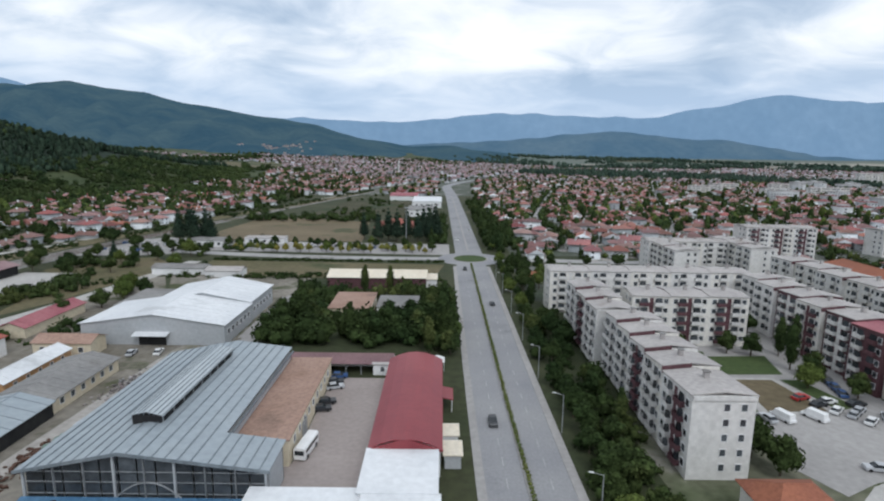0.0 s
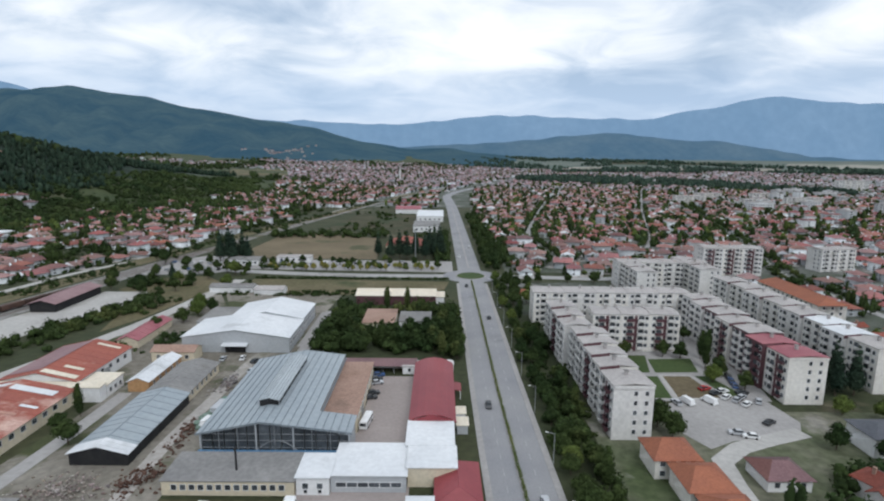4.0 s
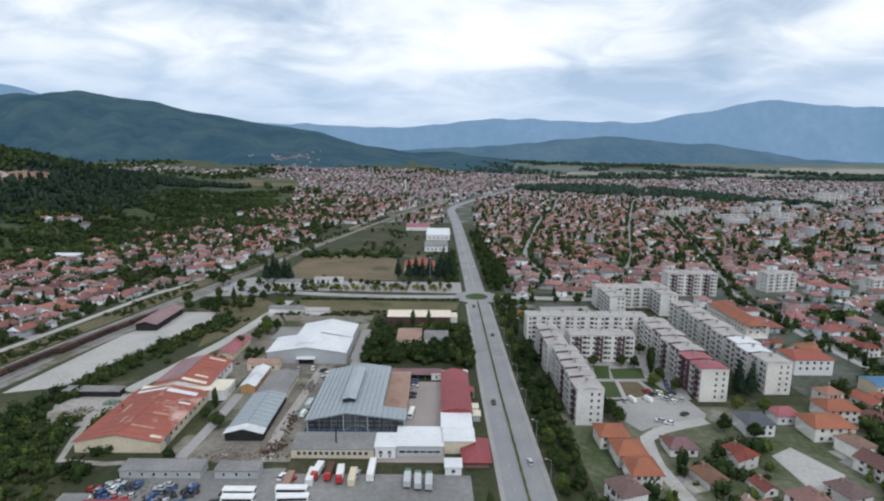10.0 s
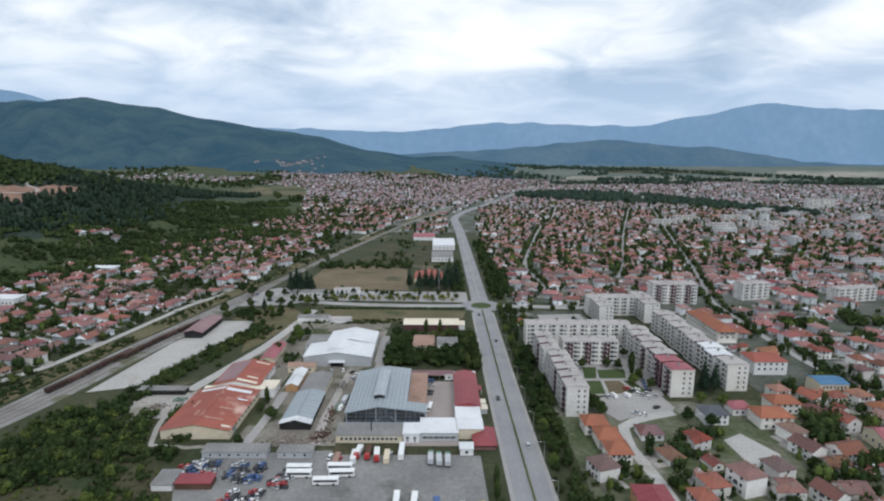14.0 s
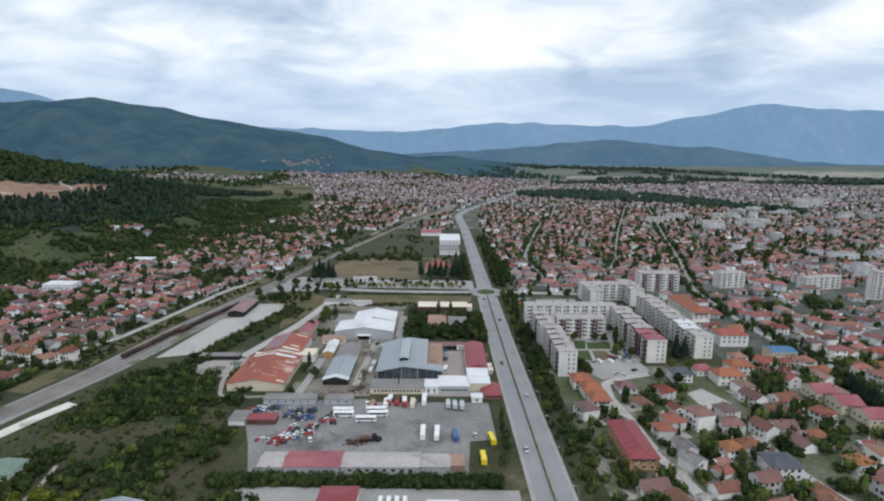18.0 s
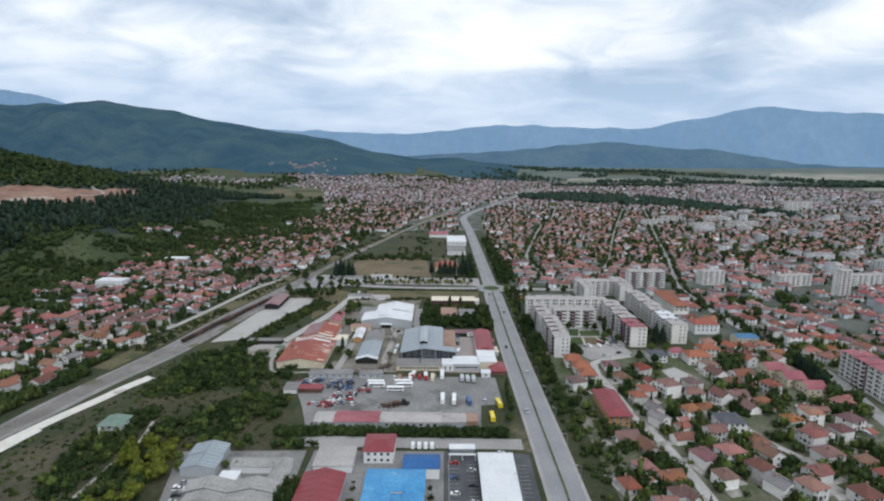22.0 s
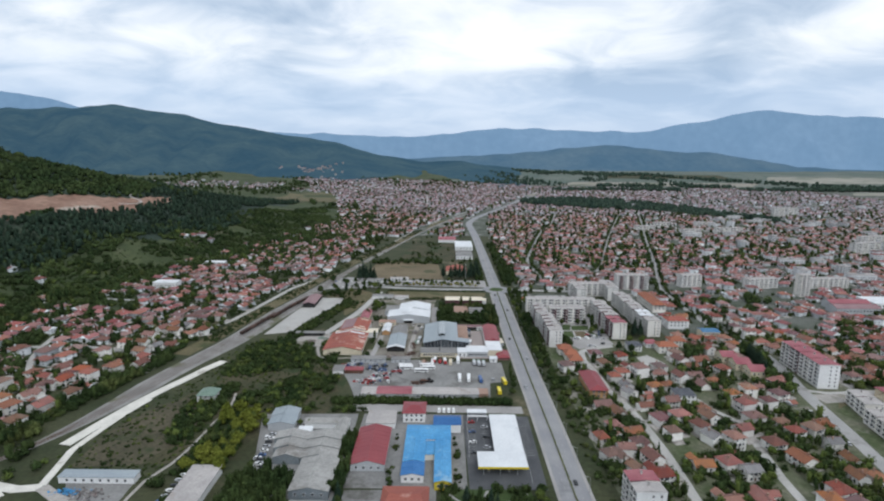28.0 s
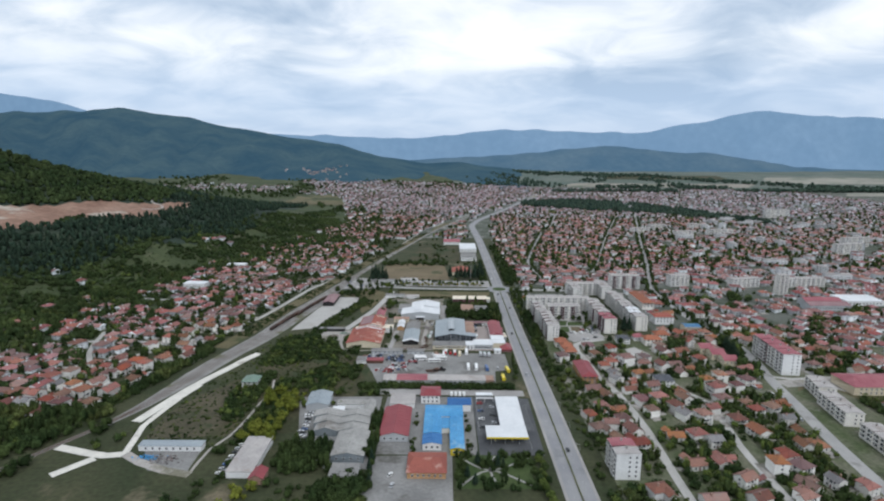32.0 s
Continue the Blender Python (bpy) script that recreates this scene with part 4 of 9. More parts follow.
# --- the great steel hall with its glazed gable
def great_hall():
    t = thing("steel_hall", -46.5, 79, 0, 0, "large steel hall with blue-grey sheet roof and glazed gable", "factory hall")
    W, E, R = -19.5, 19.5, -3.5
    eave, top = 7.0, 10.2

    def roof_z(x):
        return eave + (top - eave) * ((x - W) / (R - W) if x < R else (E + 4.2 - x) / (E + 4.2 - R))

    floor = part("floor_slab", Shape().box(W, 9.6, 0.4, 49.6, 0.0, 0.25), M_PAVE, t)
    # back and side walls, each with a thickness
    part("side_wall", Shape().box(W, W + 0.3, 0.6, 49.6, 0.25, eave - 0.1), M_GREYWALL, t)
    part("side_wall", Shape().box(9.3, 9.6, 8.2, 49.6, 0.25, 7.6), M_GREYWALL, t)
    part("side_wall", Shape().box(E - 0.3, E, 0.6, 8.0, 0.25, roof_z(E) - 0.25), M_GREYWALL, t)
    part("back_wall", Shape().hull([(W, 49.3, 0.25), (9.6, 49.3, 0.25), (9.6, 49.3, 7.6), (R, 49.3, top - 0.2), (W, 49.3, eave - 0.1)], [(W, 49.6, 0.25), (9.6, 49.6, 0.25), (9.6, 49.6, 7.6), (R, 49.6, top - 0.2), (W, 49.6, eave - 0.1)]), M_GREYWALL, t)
    part("return_wall", Shape().box(9.6, E, 7.8, 8.1, 0.25, roof_z(E) - 0.25), M_GREYWALL, t)
    # roof: west slope, east slope, and the wider front strip of the east slope
    west = part("roof_slope", Shape().slab([(W - 0.6, -1.2, roof_z(W) - 0.05), (R, -1.2, top + 0.12), (R, 50.2, top + 0.12), (W - 0.6, 50.2, roof_z(W) - 0.05)], 0.2), M_BLUEGREY, t)
    east = part("roof_slope", Shape().slab([(R, -1.2, top + 0.12), (9.9, -1.2, roof_z(9.9) + 0.12), (9.9, 50.2, roof_z(9.9) + 0.12), (R, 50.2, top + 0.12)], 0.2), M_BLUEGREY, t)
    wing = part("roof_slope", Shape().slab([(9.9, -1.2, roof_z(9.9) + 0.12), (E + 0.6, -1.2, roof_z(E) + 0.05), (E + 0.6, 8.3, roof_z(E) + 0.05), (9.9, 8.3, roof_z(9.9) + 0.12)], 0.2), M_BLUEGREY, t)

    def seam(x, y0, y1, up):
        z = roof_z(x) + 0.14
        part("seam", Shape().box(x - 0.09, x + 0.09, y0, y1, z - 0.05, z + 0.12), M_SEAM, up)

    for i in range(8):
        seam(W + 1.0 + i * 2.0, -1.2, 50.2, west)
    for i in range(6):
        seam(R + 1.4 + i * 2.0, -1.2, 50.2, east)
    for i in range(5):
        seam(10.6 + i * 2.0, -1.2, 8.3, wing)
    part("valley_gutter", Shape().box(9.9, 10.25, 8.3, 50.2, 7.4, 7.75), M_SEAM, t)
    # the raised skylight along the roof
    # solid near-black body: the shade behind the louvres is put into its colour
    sky = part("skylight_monitor", Shape().hull([(-6.6, 9, 9.6), (-1.4, 9, 9.6), (-1.4, 9, 11.6), (-4, 9, 12.2), (-6.6, 9, 11.6)], [(-6.6, 41, 9.6), (-1.4, 41, 9.6), (-1.4, 41, 11.6), (-4, 41, 12.2), (-6.6, 41, 11.6)]), M_DARK, t, "raised skylight with dark louvred sides")
    for sg, xe in ((-1, -7.0), (1, -1.0)):
        pts = [(xe, 8.6, 11.55), (xe, 41.4, 11.55), (-4, 41.4, 12.3), (-4, 8.6, 12.3)]
        if sg < 0:
            pts.reverse()
        part("skylight_roof", Shape().slab(pts, 0.12), M_ZINCLIGHT, sky)
    # a near-black panel is the shade in the skylight's open end
    part("skylight_front", Shape().box(-6.5, -1.5, 8.75, 8.85, 9.5, 11.5), M_DARK, sky, "dark panel for the shade in the open end")
    for k in range(4):
        for sg in (-1, 1):
            xs_ = -4 + sg * (0.5 + k * 0.8)
            part("skylight_seam", Shape().box(xs_ - 0.06, xs_ + 0.06, 8.7, 41.3, 11.6, 12.42 - 0.24 * (0.5 + k * 0.8)), M_SEAM, sky)
    for i in range(9):
        for xx in (-6.72, -1.44):
            part("skylight_post", Shape().box(xx, xx + 0.16, 9 + i * 3.9, 9.2 + i * 3.9, 9.6, 11.6), M_STEEL, sky)
    # glazed front: columns, rails, panes set back
    for i in range(9):
        x = W + 0.25 + i * (E - W - 0.5) / 8
        big = i in (0, 3, 5, 8)
        w = 0.34 if big else 0.12
        part("column", Shape().box(x - w / 2, x + w / 2, -0.5, -0.1, 0, roof_z(x) - 0.12), M_STEEL if not big else M_GREYWALL, t)
    for z in (2.6, 4.6, 6.4):
        part("glazing_rail", Shape().box(W, E, -0.28, -0.16, z, z + 0.14), M_STEEL, t)
    for i in range(13):
        x0 = W + 0.4 + i * 2.98
        part("pane", Shape().box(x0, x0 + 2.7, 0.15, 0.2, 0.3, min(roof_z(x0), roof_z(x0 + 2.7)) - 0.45), M_GLASS, t)
    arch = Shape()
    for i in range(10):
        u, v = -1 + i * 0.2, -0.8 + i * 0.2
        arch.rod((0.5 + u * 6, -0.45, 1.2 + 3.6 * (1 - u * u)), (0.5 + v * 6, -0.45, 1.2 + 3.6 * (1 - v * v)), 0.14, 0.14, 5)
    part("front_arch", arch, M_STEEL, t, "curved steel arch")
    part("awning", Shape().slab([(W - 0.3, -3.0, 1.7), (E + 0.3, -3.0, 1.7), (E + 0.3, -0.52, 2.2), (W - 0.3, -0.52, 2.2)], 0.15), M_AWNING, t, "blue-grey sheet awning")
    for i in range(10):
        part("awning_post", Shape().box(W + i * (E - W - 0.2) / 9, W + i * (E - W - 0.2) / 9 + 0.1, -2.9, -2.8, 0, 1.72), M_STEEL, t)
    part("front_fascia", Shape().hull([(W - 0.7, -1.3, roof_z(W) - 0.5), (R, -1.3, top - 0.38), (E + 0.7, -1.3, roof_z(E) - 0.45), (E + 0.7, -1.3, roof_z(E) + 0.12), (R, -1.3, top + 0.2), (W - 0.7, -1.3, roof_z(W) + 0.05)],
                                        [(W - 0.7, -1.18, roof_z(W) - 0.5), (R, -1.18, top - 0.38), (E + 0.7, -1.18, roof_z(E) - 0.45), (E + 0.7, -1.18, roof_z(E) + 0.12), (R, -1.18, top + 0.2), (W - 0.7, -1.18, roof_z(W) + 0.05)]), M_SEAM, t)


great_hall()
# lower hall with brown roof against its east side
flat_block("annex_hall", "low annex with a brown felt roof", -36.6, -27.2, 91, 130, 5.4, M_BEIGE, M_BROWNROOF, (("e", 9, 3.4, (1.3, 1.4)),), (("e", 0.3),), 0.2, "annex")
# office range in front of the hall
flat_block("office_range", "long low office range with a grey roof", -68, -37.4, 62.5, 73.5, 3.8, M_BEIGE, M_GREYROOF, (("s", 13, 2.1, (1.3, 1.4)), ("w", 3, 2.1, (1.3, 1.4))), (), 0.5, "office")
piece("chimney_pipe", Shape().rod((-52, 66.5, 3.9), (-52, 66.5, 9.2), 0.28, 0.24, 10).rod((-52, 66.5, 9.2), (-52, 66.5, 9.8), 0.42, 0.42, 10), M_DARK, "dark metal chimney pipe on the office roof", "chimney")
flat_block("gatehouse", "small white gatehouse with a white roof", -37, -29.4, 62.8, 72.5, 4.6, M_WHITE, M_WHITEROOF, (("s", 2, 2.4, (1.3, 1.4)), ("s", 2, 1.0, (0.8, 0.9))), (), 0.2)
flat_block("canteen", "white-roofed canteen with dark glazed front", -29.2, -11.6, 64, 77.4, 4.4, M_GREYWALL, M_WHITEROOF, (("s", 6, 2.0, (2.4, 1.2)),), (), 0.4)
flat_block("workshop", "white-roofed workshop with a beige wall", -11.4, 0.2, 66.2, 75.2, 5.2, M_BEIGE, M_WHITEROOF, (("w", 2, 2.5, (1.3, 1.4)),), (), 0.2)
flat_block("workshop", "white-walled workshop with a white sheet roof", -12.2, -0.2, 75.6, 87.4, 5.6, M_WHITE, M_WHITEROOF, (("w", 2, 2.5, (1.3, 1.4)),), (), 0.2)
hall("red_roofed_annex", "low annex with a dark red hipped roof", -4.5, 5.4, 57, 72.5, 2.6, 4.6, M_TILEDARK, M_REDROOF, "y", 0.6, 0, None, "annex", hip=3.0)
flat_block("kiosk", "small white flat-roofed kiosk", -11, -5.2, 52.2, 57.6, 3.2, M_WHITE, M_WHITEROOF, (("s", 1, 1.6, (1.3, 1.4)),), (), 0.1, "kiosk")
# the red-roofed hall: a shallow vault of sheet
rh = thing("red_roofed_hall", -5.8, 109, 0, 0, "long hall with a vaulted dark red sheet roof and white walls", "hall")
part("wall", Shape().hull([(-6.2, -20.6, 0), (6.2, -20.6, 0), (6.2, -20.6, 5.7), (0, -20.6, 7.2), (-6.2, -20.6, 5.7)], [(-6.2, 20.6, 0), (6.2, 20.6, 0), (6.2, 20.6, 5.7), (0, 20.6, 7.2), (-6.2, 20.6, 5.7)]), M_WHITE, rh)
for i in range(6):
    xa, xb = -6.6 + i * 2.2, -4.4 + i * 2.2
    za, zb = 7.6 - 0.046 * xa * xa, 7.6 - 0.046 * xb * xb
    sheet = part("roof_sheet", Shape().slab([(xa, -21.2, za), (xb, -21.2, zb), (xb, 21.2, zb), (xa, 21.2, za)], 0.14), M_REDROOF, rh)
part("gable_trim", Shape().hull([(-6.7, -21.5, 5.4), (6.7, -21.5, 5.4), (6.7, -21.5, 5.7), (0, -21.5, 7.7), (-6.7, -21.5, 5.7)], [(-6.7, -21.24, 5.4), (6.7, -21.24, 5.4), (6.7, -21.24, 5.7), (0, -21.24, 7.7), (-6.7, -21.24, 5.7)]), M_REDROOF, rh)
windows_on(rh, (-6.2, 6.2, -20.6, 20.6), "e", 10, 3.6, (1.8, 1.5))
windows_on(rh, (-6.2, 6.2, -20.6, 20.6), "w", 10, 3.6, (1.8, 1.5))
part("porch_roof", Shape().slab([(6.2, 4, 3.6), (9.0, 4, 3.0), (9.0, 10, 3.0), (6.2, 10, 3.6)], 0.18), M_REDROOF, rh)
for yy in (4.3, 9.7):
    part("porch_post", Shape().rod((8.7, yy, 0), (8.7, yy, 2.9), 0.1, 0.1, 8), M_WHITE, rh)
# open shelter behind the court
sh = thing("lean_to_shelter", -26, 136, 0, 0, "long open lean-to with a dark red roof", "shelter")
part("roof", Shape().slab([(-14, -3, 3.0), (14, -3, 3.0), (14, 3, 3.7), (-14, 3, 3.7)], 0.15), M_TILEDARK, sh)
part("back_wall", Shape().box(-14, 14, 2.7, 3.0, 0, 3.4), M_WHITE, sh)
for i in range(8):
    part("post", Shape().box(-13.8 + i * 3.9, -13.6 + i * 3.9, -2.8, -2.6, 0, 2.9), M_STEEL, sh)
flat_block("gate_lodge", "white gate lodge with a red door", -17, -8.5, 133, 138, 3.0, M_WHITE, M_FLATROOF, (("s", 2, 1.6, (1.0, 1.3)),), (), 0.1)
gz = thing("gazebo", -0.6, 138, 0, 0, "small white tented gazebo on four poles", "gazebo")
part("canopy", Shape().hull([(-2, -2, 2.4), (2, -2, 2.4), (2, 2, 2.4), (-2, 2, 2.4)], [(-0.3, -0.3, 3.6), (0.3, -0.3, 3.6), (0.3, 0.3, 3.6), (-0.3, 0.3, 3.6)]), M_WHITE, gz)
for xx in (-1.8, 1.8):
    for yy in (-1.8, 1.8):
        part("pole", Shape().rod((xx, yy, 0), (xx, yy, 2.4), 0.06, 0.06, 6), M_WHITE, gz)
flat_block("roadside_kiosk", "pale green kiosk beside the main road", 1.2, 4.2, 91, 95.5, 2.8, M_GREYWALL, M_CREAMROOF, (("w", 1, 1.5, (1.0, 1.3)),), (), 0.1, "kiosk")
flat_block("roadside_kiosk", "pale cream kiosk beside the main road", 0.6, 3.8, 98, 102, 2.8, M_WHITE, M_CREAMROOF, (("w", 1, 1.5, (1.0, 1.3)),), (), 0.1, "kiosk")

# halls to the west
wh = hall("white_hall", "wide hall with white sheet roof and grey walls", -105, -63, 153, 176, 6.4, 9.4, M_GREYWALL, M_WHITEROOF, "y", 0.5, 7, M_WHITEROOF, wins=(("e", 6, 3.6, (1.8, 1.5)),))
part("door_canopy", Shape().slab([(-5, -14.2, 3.6), (5, -14.2, 3.6), (5, -11.5, 4.1), (-5, -11.5, 4.1)], 0.15), M_WHITEROOF, wh, "white sheet canopy over the gate")
# a near-black slab is the shade inside the gateway
part("gate_opening", Shape().box(-4.2, 3.8, -11.62, -11.5, 0, 3.5), M_DARK, wh, "dark slab for the shade in the gateway")
hall("white_hall", "hall with bright white sheet roof and grey walls", -95, -63.4, 176.6, 200, 6.8, 9.8, M_GREYWALL, M_WHITEROOF, "y", 0.5, 7, M_WHITEROOF, wins=(("e", 6, 3.6, (1.8, 1.5)),))
flat_block("lean_to", "low grey lean-to beside the white hall", -110, -97, 178, 199, 4.5, M_GREYWALL, M_GREYROOF, (), (), 0.4)
hall("cream_hall", "long hall with cream roof and red-brown wall", -47, -6, 222, 237, 5.0, 6.8, M_FLATDARK, M_CREAMROOF, "x", 0.5, 10, M_CREAMROOF)
flat_block("stepped_annex", "stepped cream annex at the end of the hall", -6, -1.5, 224, 234, 4.0, M_WHITE, M_CREAMROOF, (), (), 0.2)
flat_block("low_office", "small flat-roofed office among trees", -38, -24, 180, 200, 4.0, M_BEIGE, M_BROWNROOF, (("s", 3, 2.0, (1.3, 1.4)), ("e", 4, 2.0, (1.3, 1.4))), (), 0.3)
flat_block("low_office", "small grey-roofed building among trees", -22, -8, 184, 198, 3.4, M_WHITE, M_GREYROOF, (("s", 3, 1.8, (1.3, 1.4)),), (), 0.3)
oh1 = hall("orange_hall", "large hall with weathered red sheet roof and cream walls", -150, -118, 65.5, 108.6, 4.6, 7.6, M_BEIGE, M_ORANGEROOF, "y", 0.6, 9, M_ORANGEROOF, wins=(("e", 9, 3.0, (1.8, 1.5)), ("w", 9, 3.0, (1.8, 1.5))), gates=(("e", 0.15),))
oh2 = hall("orange_hall", "hall with patched red and faded rose sheet roof and white walls", -145, -120, 113, 144, 5.4, 8.2, M_WHITE, M_ORANGEROOF, "y", 0.6, 8, M_ORANGEROOF, wins=(("e", 6, 3.4, (1.8, 1.5)),), gates=(("e", 0.5),))
link = flat_block("link_hall", "broken flat-roofed link of bleached sheets between the halls", -148, -110.5, 109.2, 112.4, 5.0, M_WHITE, M_CREAMROOF, (), (), 0.3, "hall")
flat_block("side_store", "low white store against the end of the hall", -119.4, -110.5, 112.8, 122, 4.2, M_WHITE, M_CREAMROOF, (("e", 3, 2.0, (1.3, 1.4)),))


def roof_patch(t, half, eave, ridge, x, y, w, l, mat, name="roof_patch"):
    """A replaced sheet lying on one slope of a gabled roof; x, y is its middle in the hall's own axes."""
    q = []
    for dx, dy in ((-w, -l), (w, -l), (w, l), (-w, l)):
        xx = x + dx / 2
        q.append((xx, y + dy / 2, ridge - (ridge - eave) * abs(xx) / half + 0.26))
    part(name, Shape().slab(q, 0.06), mat, t, "pale weathered sheet")


for x, y, w, l in ((7, 17, 13, 3), (-7, 18.5, 13, 2.2), (12, 8, 5, 1.2), (13.4, -19, 4, 1.6)):
    roof_patch(oh1, 16, 4.6, 7.6, x, y, w, l, M_WHITEROOF if w > 12 or y > 3 else M_CREAMROOF)
for x, y, w, l in ((6, -13.6, 11, 2.4), (7, -8, 6, 1.6), (6.5, 12.5, 8, 1.4)):
    roof_patch(oh2, 12.5, 5.4, 8.2, x, y, w, l, M_CREAMROOF)
roof_patch(oh2, 12.5, 5.4, 8.2, -6.3, 1, 11.6, 27, M_DULLROSE)
for x, y, w, l in ((-9, 2, 1.6, 7), (-4, -9, 1.4, 5), (8, -3, 7, 1.4), (9, 3, 6, 1.3), (6, -14, 9, 1.2)):
    roof_patch(oh1, 16, 4.6, 7.6, x, y, w, l, M_ROOFFADE)
part("ridge_monitor", Shape().hull([(-0.8, -20, 7.55), (0.8, -20, 7.55), (0.8, 19, 7.55), (-0.8, 19, 7.55)], [(-0.4, -19.6, 8.1), (0.4, -19.6, 8.1), (0.4, 18.6, 8.1), (-0.4, 18.6, 8.1)]), M_ORANGEROOF, oh1)
# shed and porch bodies are solid near-black, as the shade inside them
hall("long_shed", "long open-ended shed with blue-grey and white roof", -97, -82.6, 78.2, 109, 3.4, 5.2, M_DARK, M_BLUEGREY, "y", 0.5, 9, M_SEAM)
hall("shed_porch", "bright white sheet roof at the shed's open end", -97.2, -82.4, 74.4, 78, 3.4, 5.3, M_DARK, M_WHITEROOF, "y", 0.5, 2, M_WHITEROOF)
hall("long_shed", "long shed with grey fibre-cement roof", -96.4, -83.2, 109.4, 134, 3.4, 5.0, M_BEIGE, M_GREYROOF, "y", 0.5, 7, M_GREYROOF, wins=(("e", 6, 2.0, (1.3, 1.4)),))
hall("narrow_shed", "narrow shed with white roof and ochre wall", -106.2, -99.4, 117, 140, 3.6, 5.0, M_OCHRE, M_WHITEROOF, "y", 0.4, 5, M_WHITEROOF, wins=(("e", 5, 2.0, (1.0, 1.3)),))
hall("gate_building", "small building with brown roof and cream walls", -112, -96, 143, 150, 4.0, 5.4, M_BEIGE, M_BROWNROOF, "x", 0.4, wins=(("s", 4, 2.0, (1.3, 1.4)),))
hall("red_shed", "small shed with a red tiled roof", -133, -124.6, 157, 185, 3.4, 5.0, M_BEIGE, M_ROSEROOF, "y", 0.5, 6, M_ROSEROOF, wins=(("w", 5, 1.9, (1.0, 1.3)),))
# its solid near-black body is the shade under the open roof
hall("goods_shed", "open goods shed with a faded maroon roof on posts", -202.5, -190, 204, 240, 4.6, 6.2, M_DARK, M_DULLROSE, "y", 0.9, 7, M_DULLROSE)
hall("market_shed", "low grey shed beside the street", -132, -108, 244, 252, 3.2, 4.4, M_WHITE, M_GREYROOF, "x", 0.4)
hall("market_shed", "low grey shed beside the street", -106, -90, 240, 248, 3.0, 4.2, M_WHITE, M_FLATROOF, "x", 0.4)
flat_block("shop_row", "row of low shops with pale roofs", -150, -128, 318, 330, 3.6, M_WHITE, M_GREYROOF, (("s", 5, 1.8, (1.8, 1.5)),))
flat_block("shop_row", "row of low shops with pale roofs", -120, -96, 330, 338, 3.6, M_WHITE, M_FLATROOF, (("s", 5, 1.8, (1.8, 1.5)),))
hall("red_roofed_works", "works building with a red roof and pale walls", -46, -18, 372, 404, 5.0, 8.0, M_BEIGE, M_ORANGEROOF, "y", 0.5, 6, M_ORANGEROOF, wins=(("s", 5, 3.0, (1.8, 1.5)),))
flat_block("grey_works", "flat grey works building beside the road", -30, -4, 480, 520, 6.0, M_WHITE, M_GREYROOF, (("s", 5, 3.0, (1.8, 1.5)),))
flat_block("white_works", "large white flat-roofed works", -30, 0, 560, 620, 6.5, M_WHITE, M_WHITEROOF, (("s", 5, 3.0, (1.8, 1.5)),))
hall("rose_works", "works building with a rose-red roof", -60, -28, 640, 680, 5.5, 8.0, M_WHITE, M_ROSEROOF, "x", 0.5)

# vehicle yard
hall("yard_garage", "long garage range with a pale grey roof", -106, -95.6, -15, -3.4, 3.2, 4.2, M_GREYWALL, M_FLATROOF, "x", 0.3)
hall("yard_garage", "garage range with a faded maroon roof", -95.2, -71, -15, -2.8, 3.4, 4.5, M_GREYWALL, M_ROSEROOF, "x", 0.3, 8, M_ROSEROOF)
hall("yard_garage", "long garage range with dark doorways", -70.6, -37, -14.6, -3.2, 3.2, 4.2, M_GREYWALL, M_FLATROOF, "x", 0.3, wins=(("s", 8, 1.6, (1.8, 1.5)),))
flat_block("yard_garage", "low end of the garage range", -36.6, -24, -13.6, -4.4, 2.8, M_GREYWALL, M_FLATROOF)
flat_block("brick_store", "small brick-red store with a flat roof", -24, -17.6, -12.6, -4.6, 2.8, M_BROWNROOF, M_BROWNROOF)
flat_block("grey_store", "grey flat-roofed store with small windows", -124, -96, 49.5, 56, 3.0, M_GREYWALL, M_GREYROOF, (("s", 6, 1.6, (1.0, 1.3)),))
flat_block("grey_store", "small grey flat-roofed store", -91, -76, 49.5, 55, 3.0, M_GREYWALL, M_GREYROOF, (("s", 3, 1.6, (1.0, 1.3)),))
flat_block("scrap_shed", "rusty scrap shed with a red roof", -125, -111, 27, 33, 2.8, M_RUST, M_REDROOF)
flat_block("scrap_shed", "pale flat scrap-yard hut", -134, -126, 26, 36, 2.8, M_WHITE, M_GREYROOF)

# nearer works
for k, (x0, x1, y0, y1) in enumerate(((-157, -141, -50, -40), (-156, -140, -61, -51))):
    hall("depot_shed", "white depot shed with a grey gabled roof", x0, x1, y0, y1, 4.4, 6.2, M_GREYWALL, M_BLUEGREY, "y", 0.4, 4, M_SEAM)
hall("depot_shed", "low white depot shed with grey roof", -134, -112, -58, -50.6, 3.6, 5.0, M_WHITE, M_DEPOTROOF, "x", 0.4)
flat_block("depot_office", "small white flat-roofed depot office", -136, -128, -68, -62, 3.4, M_WHITE, M_WHITEROOF)
hall("depot_shed", "depot shed with a grey roof", -114, -107, -72, -52, 3.6, 5.0, M_WHITE, M_DEPOTROOF, "y", 0.4)
for k in range(3):
    for xa, xb in ((-146 + k * 2, -127.2), (-126.8, -107)):
        hall("depot_hall", "grey-roofed gabled bay of a stepped depot hall", xa, xb, -80 - 8.6 * k, -71.6 - 8.6 * k, 5.4 - 0.6 * k, 7.6 - 0.6 * k, M_SEAM, M_DEPOTROOF, "y", 0.3, 2, M_DEPOTROOF, group="depot halls")
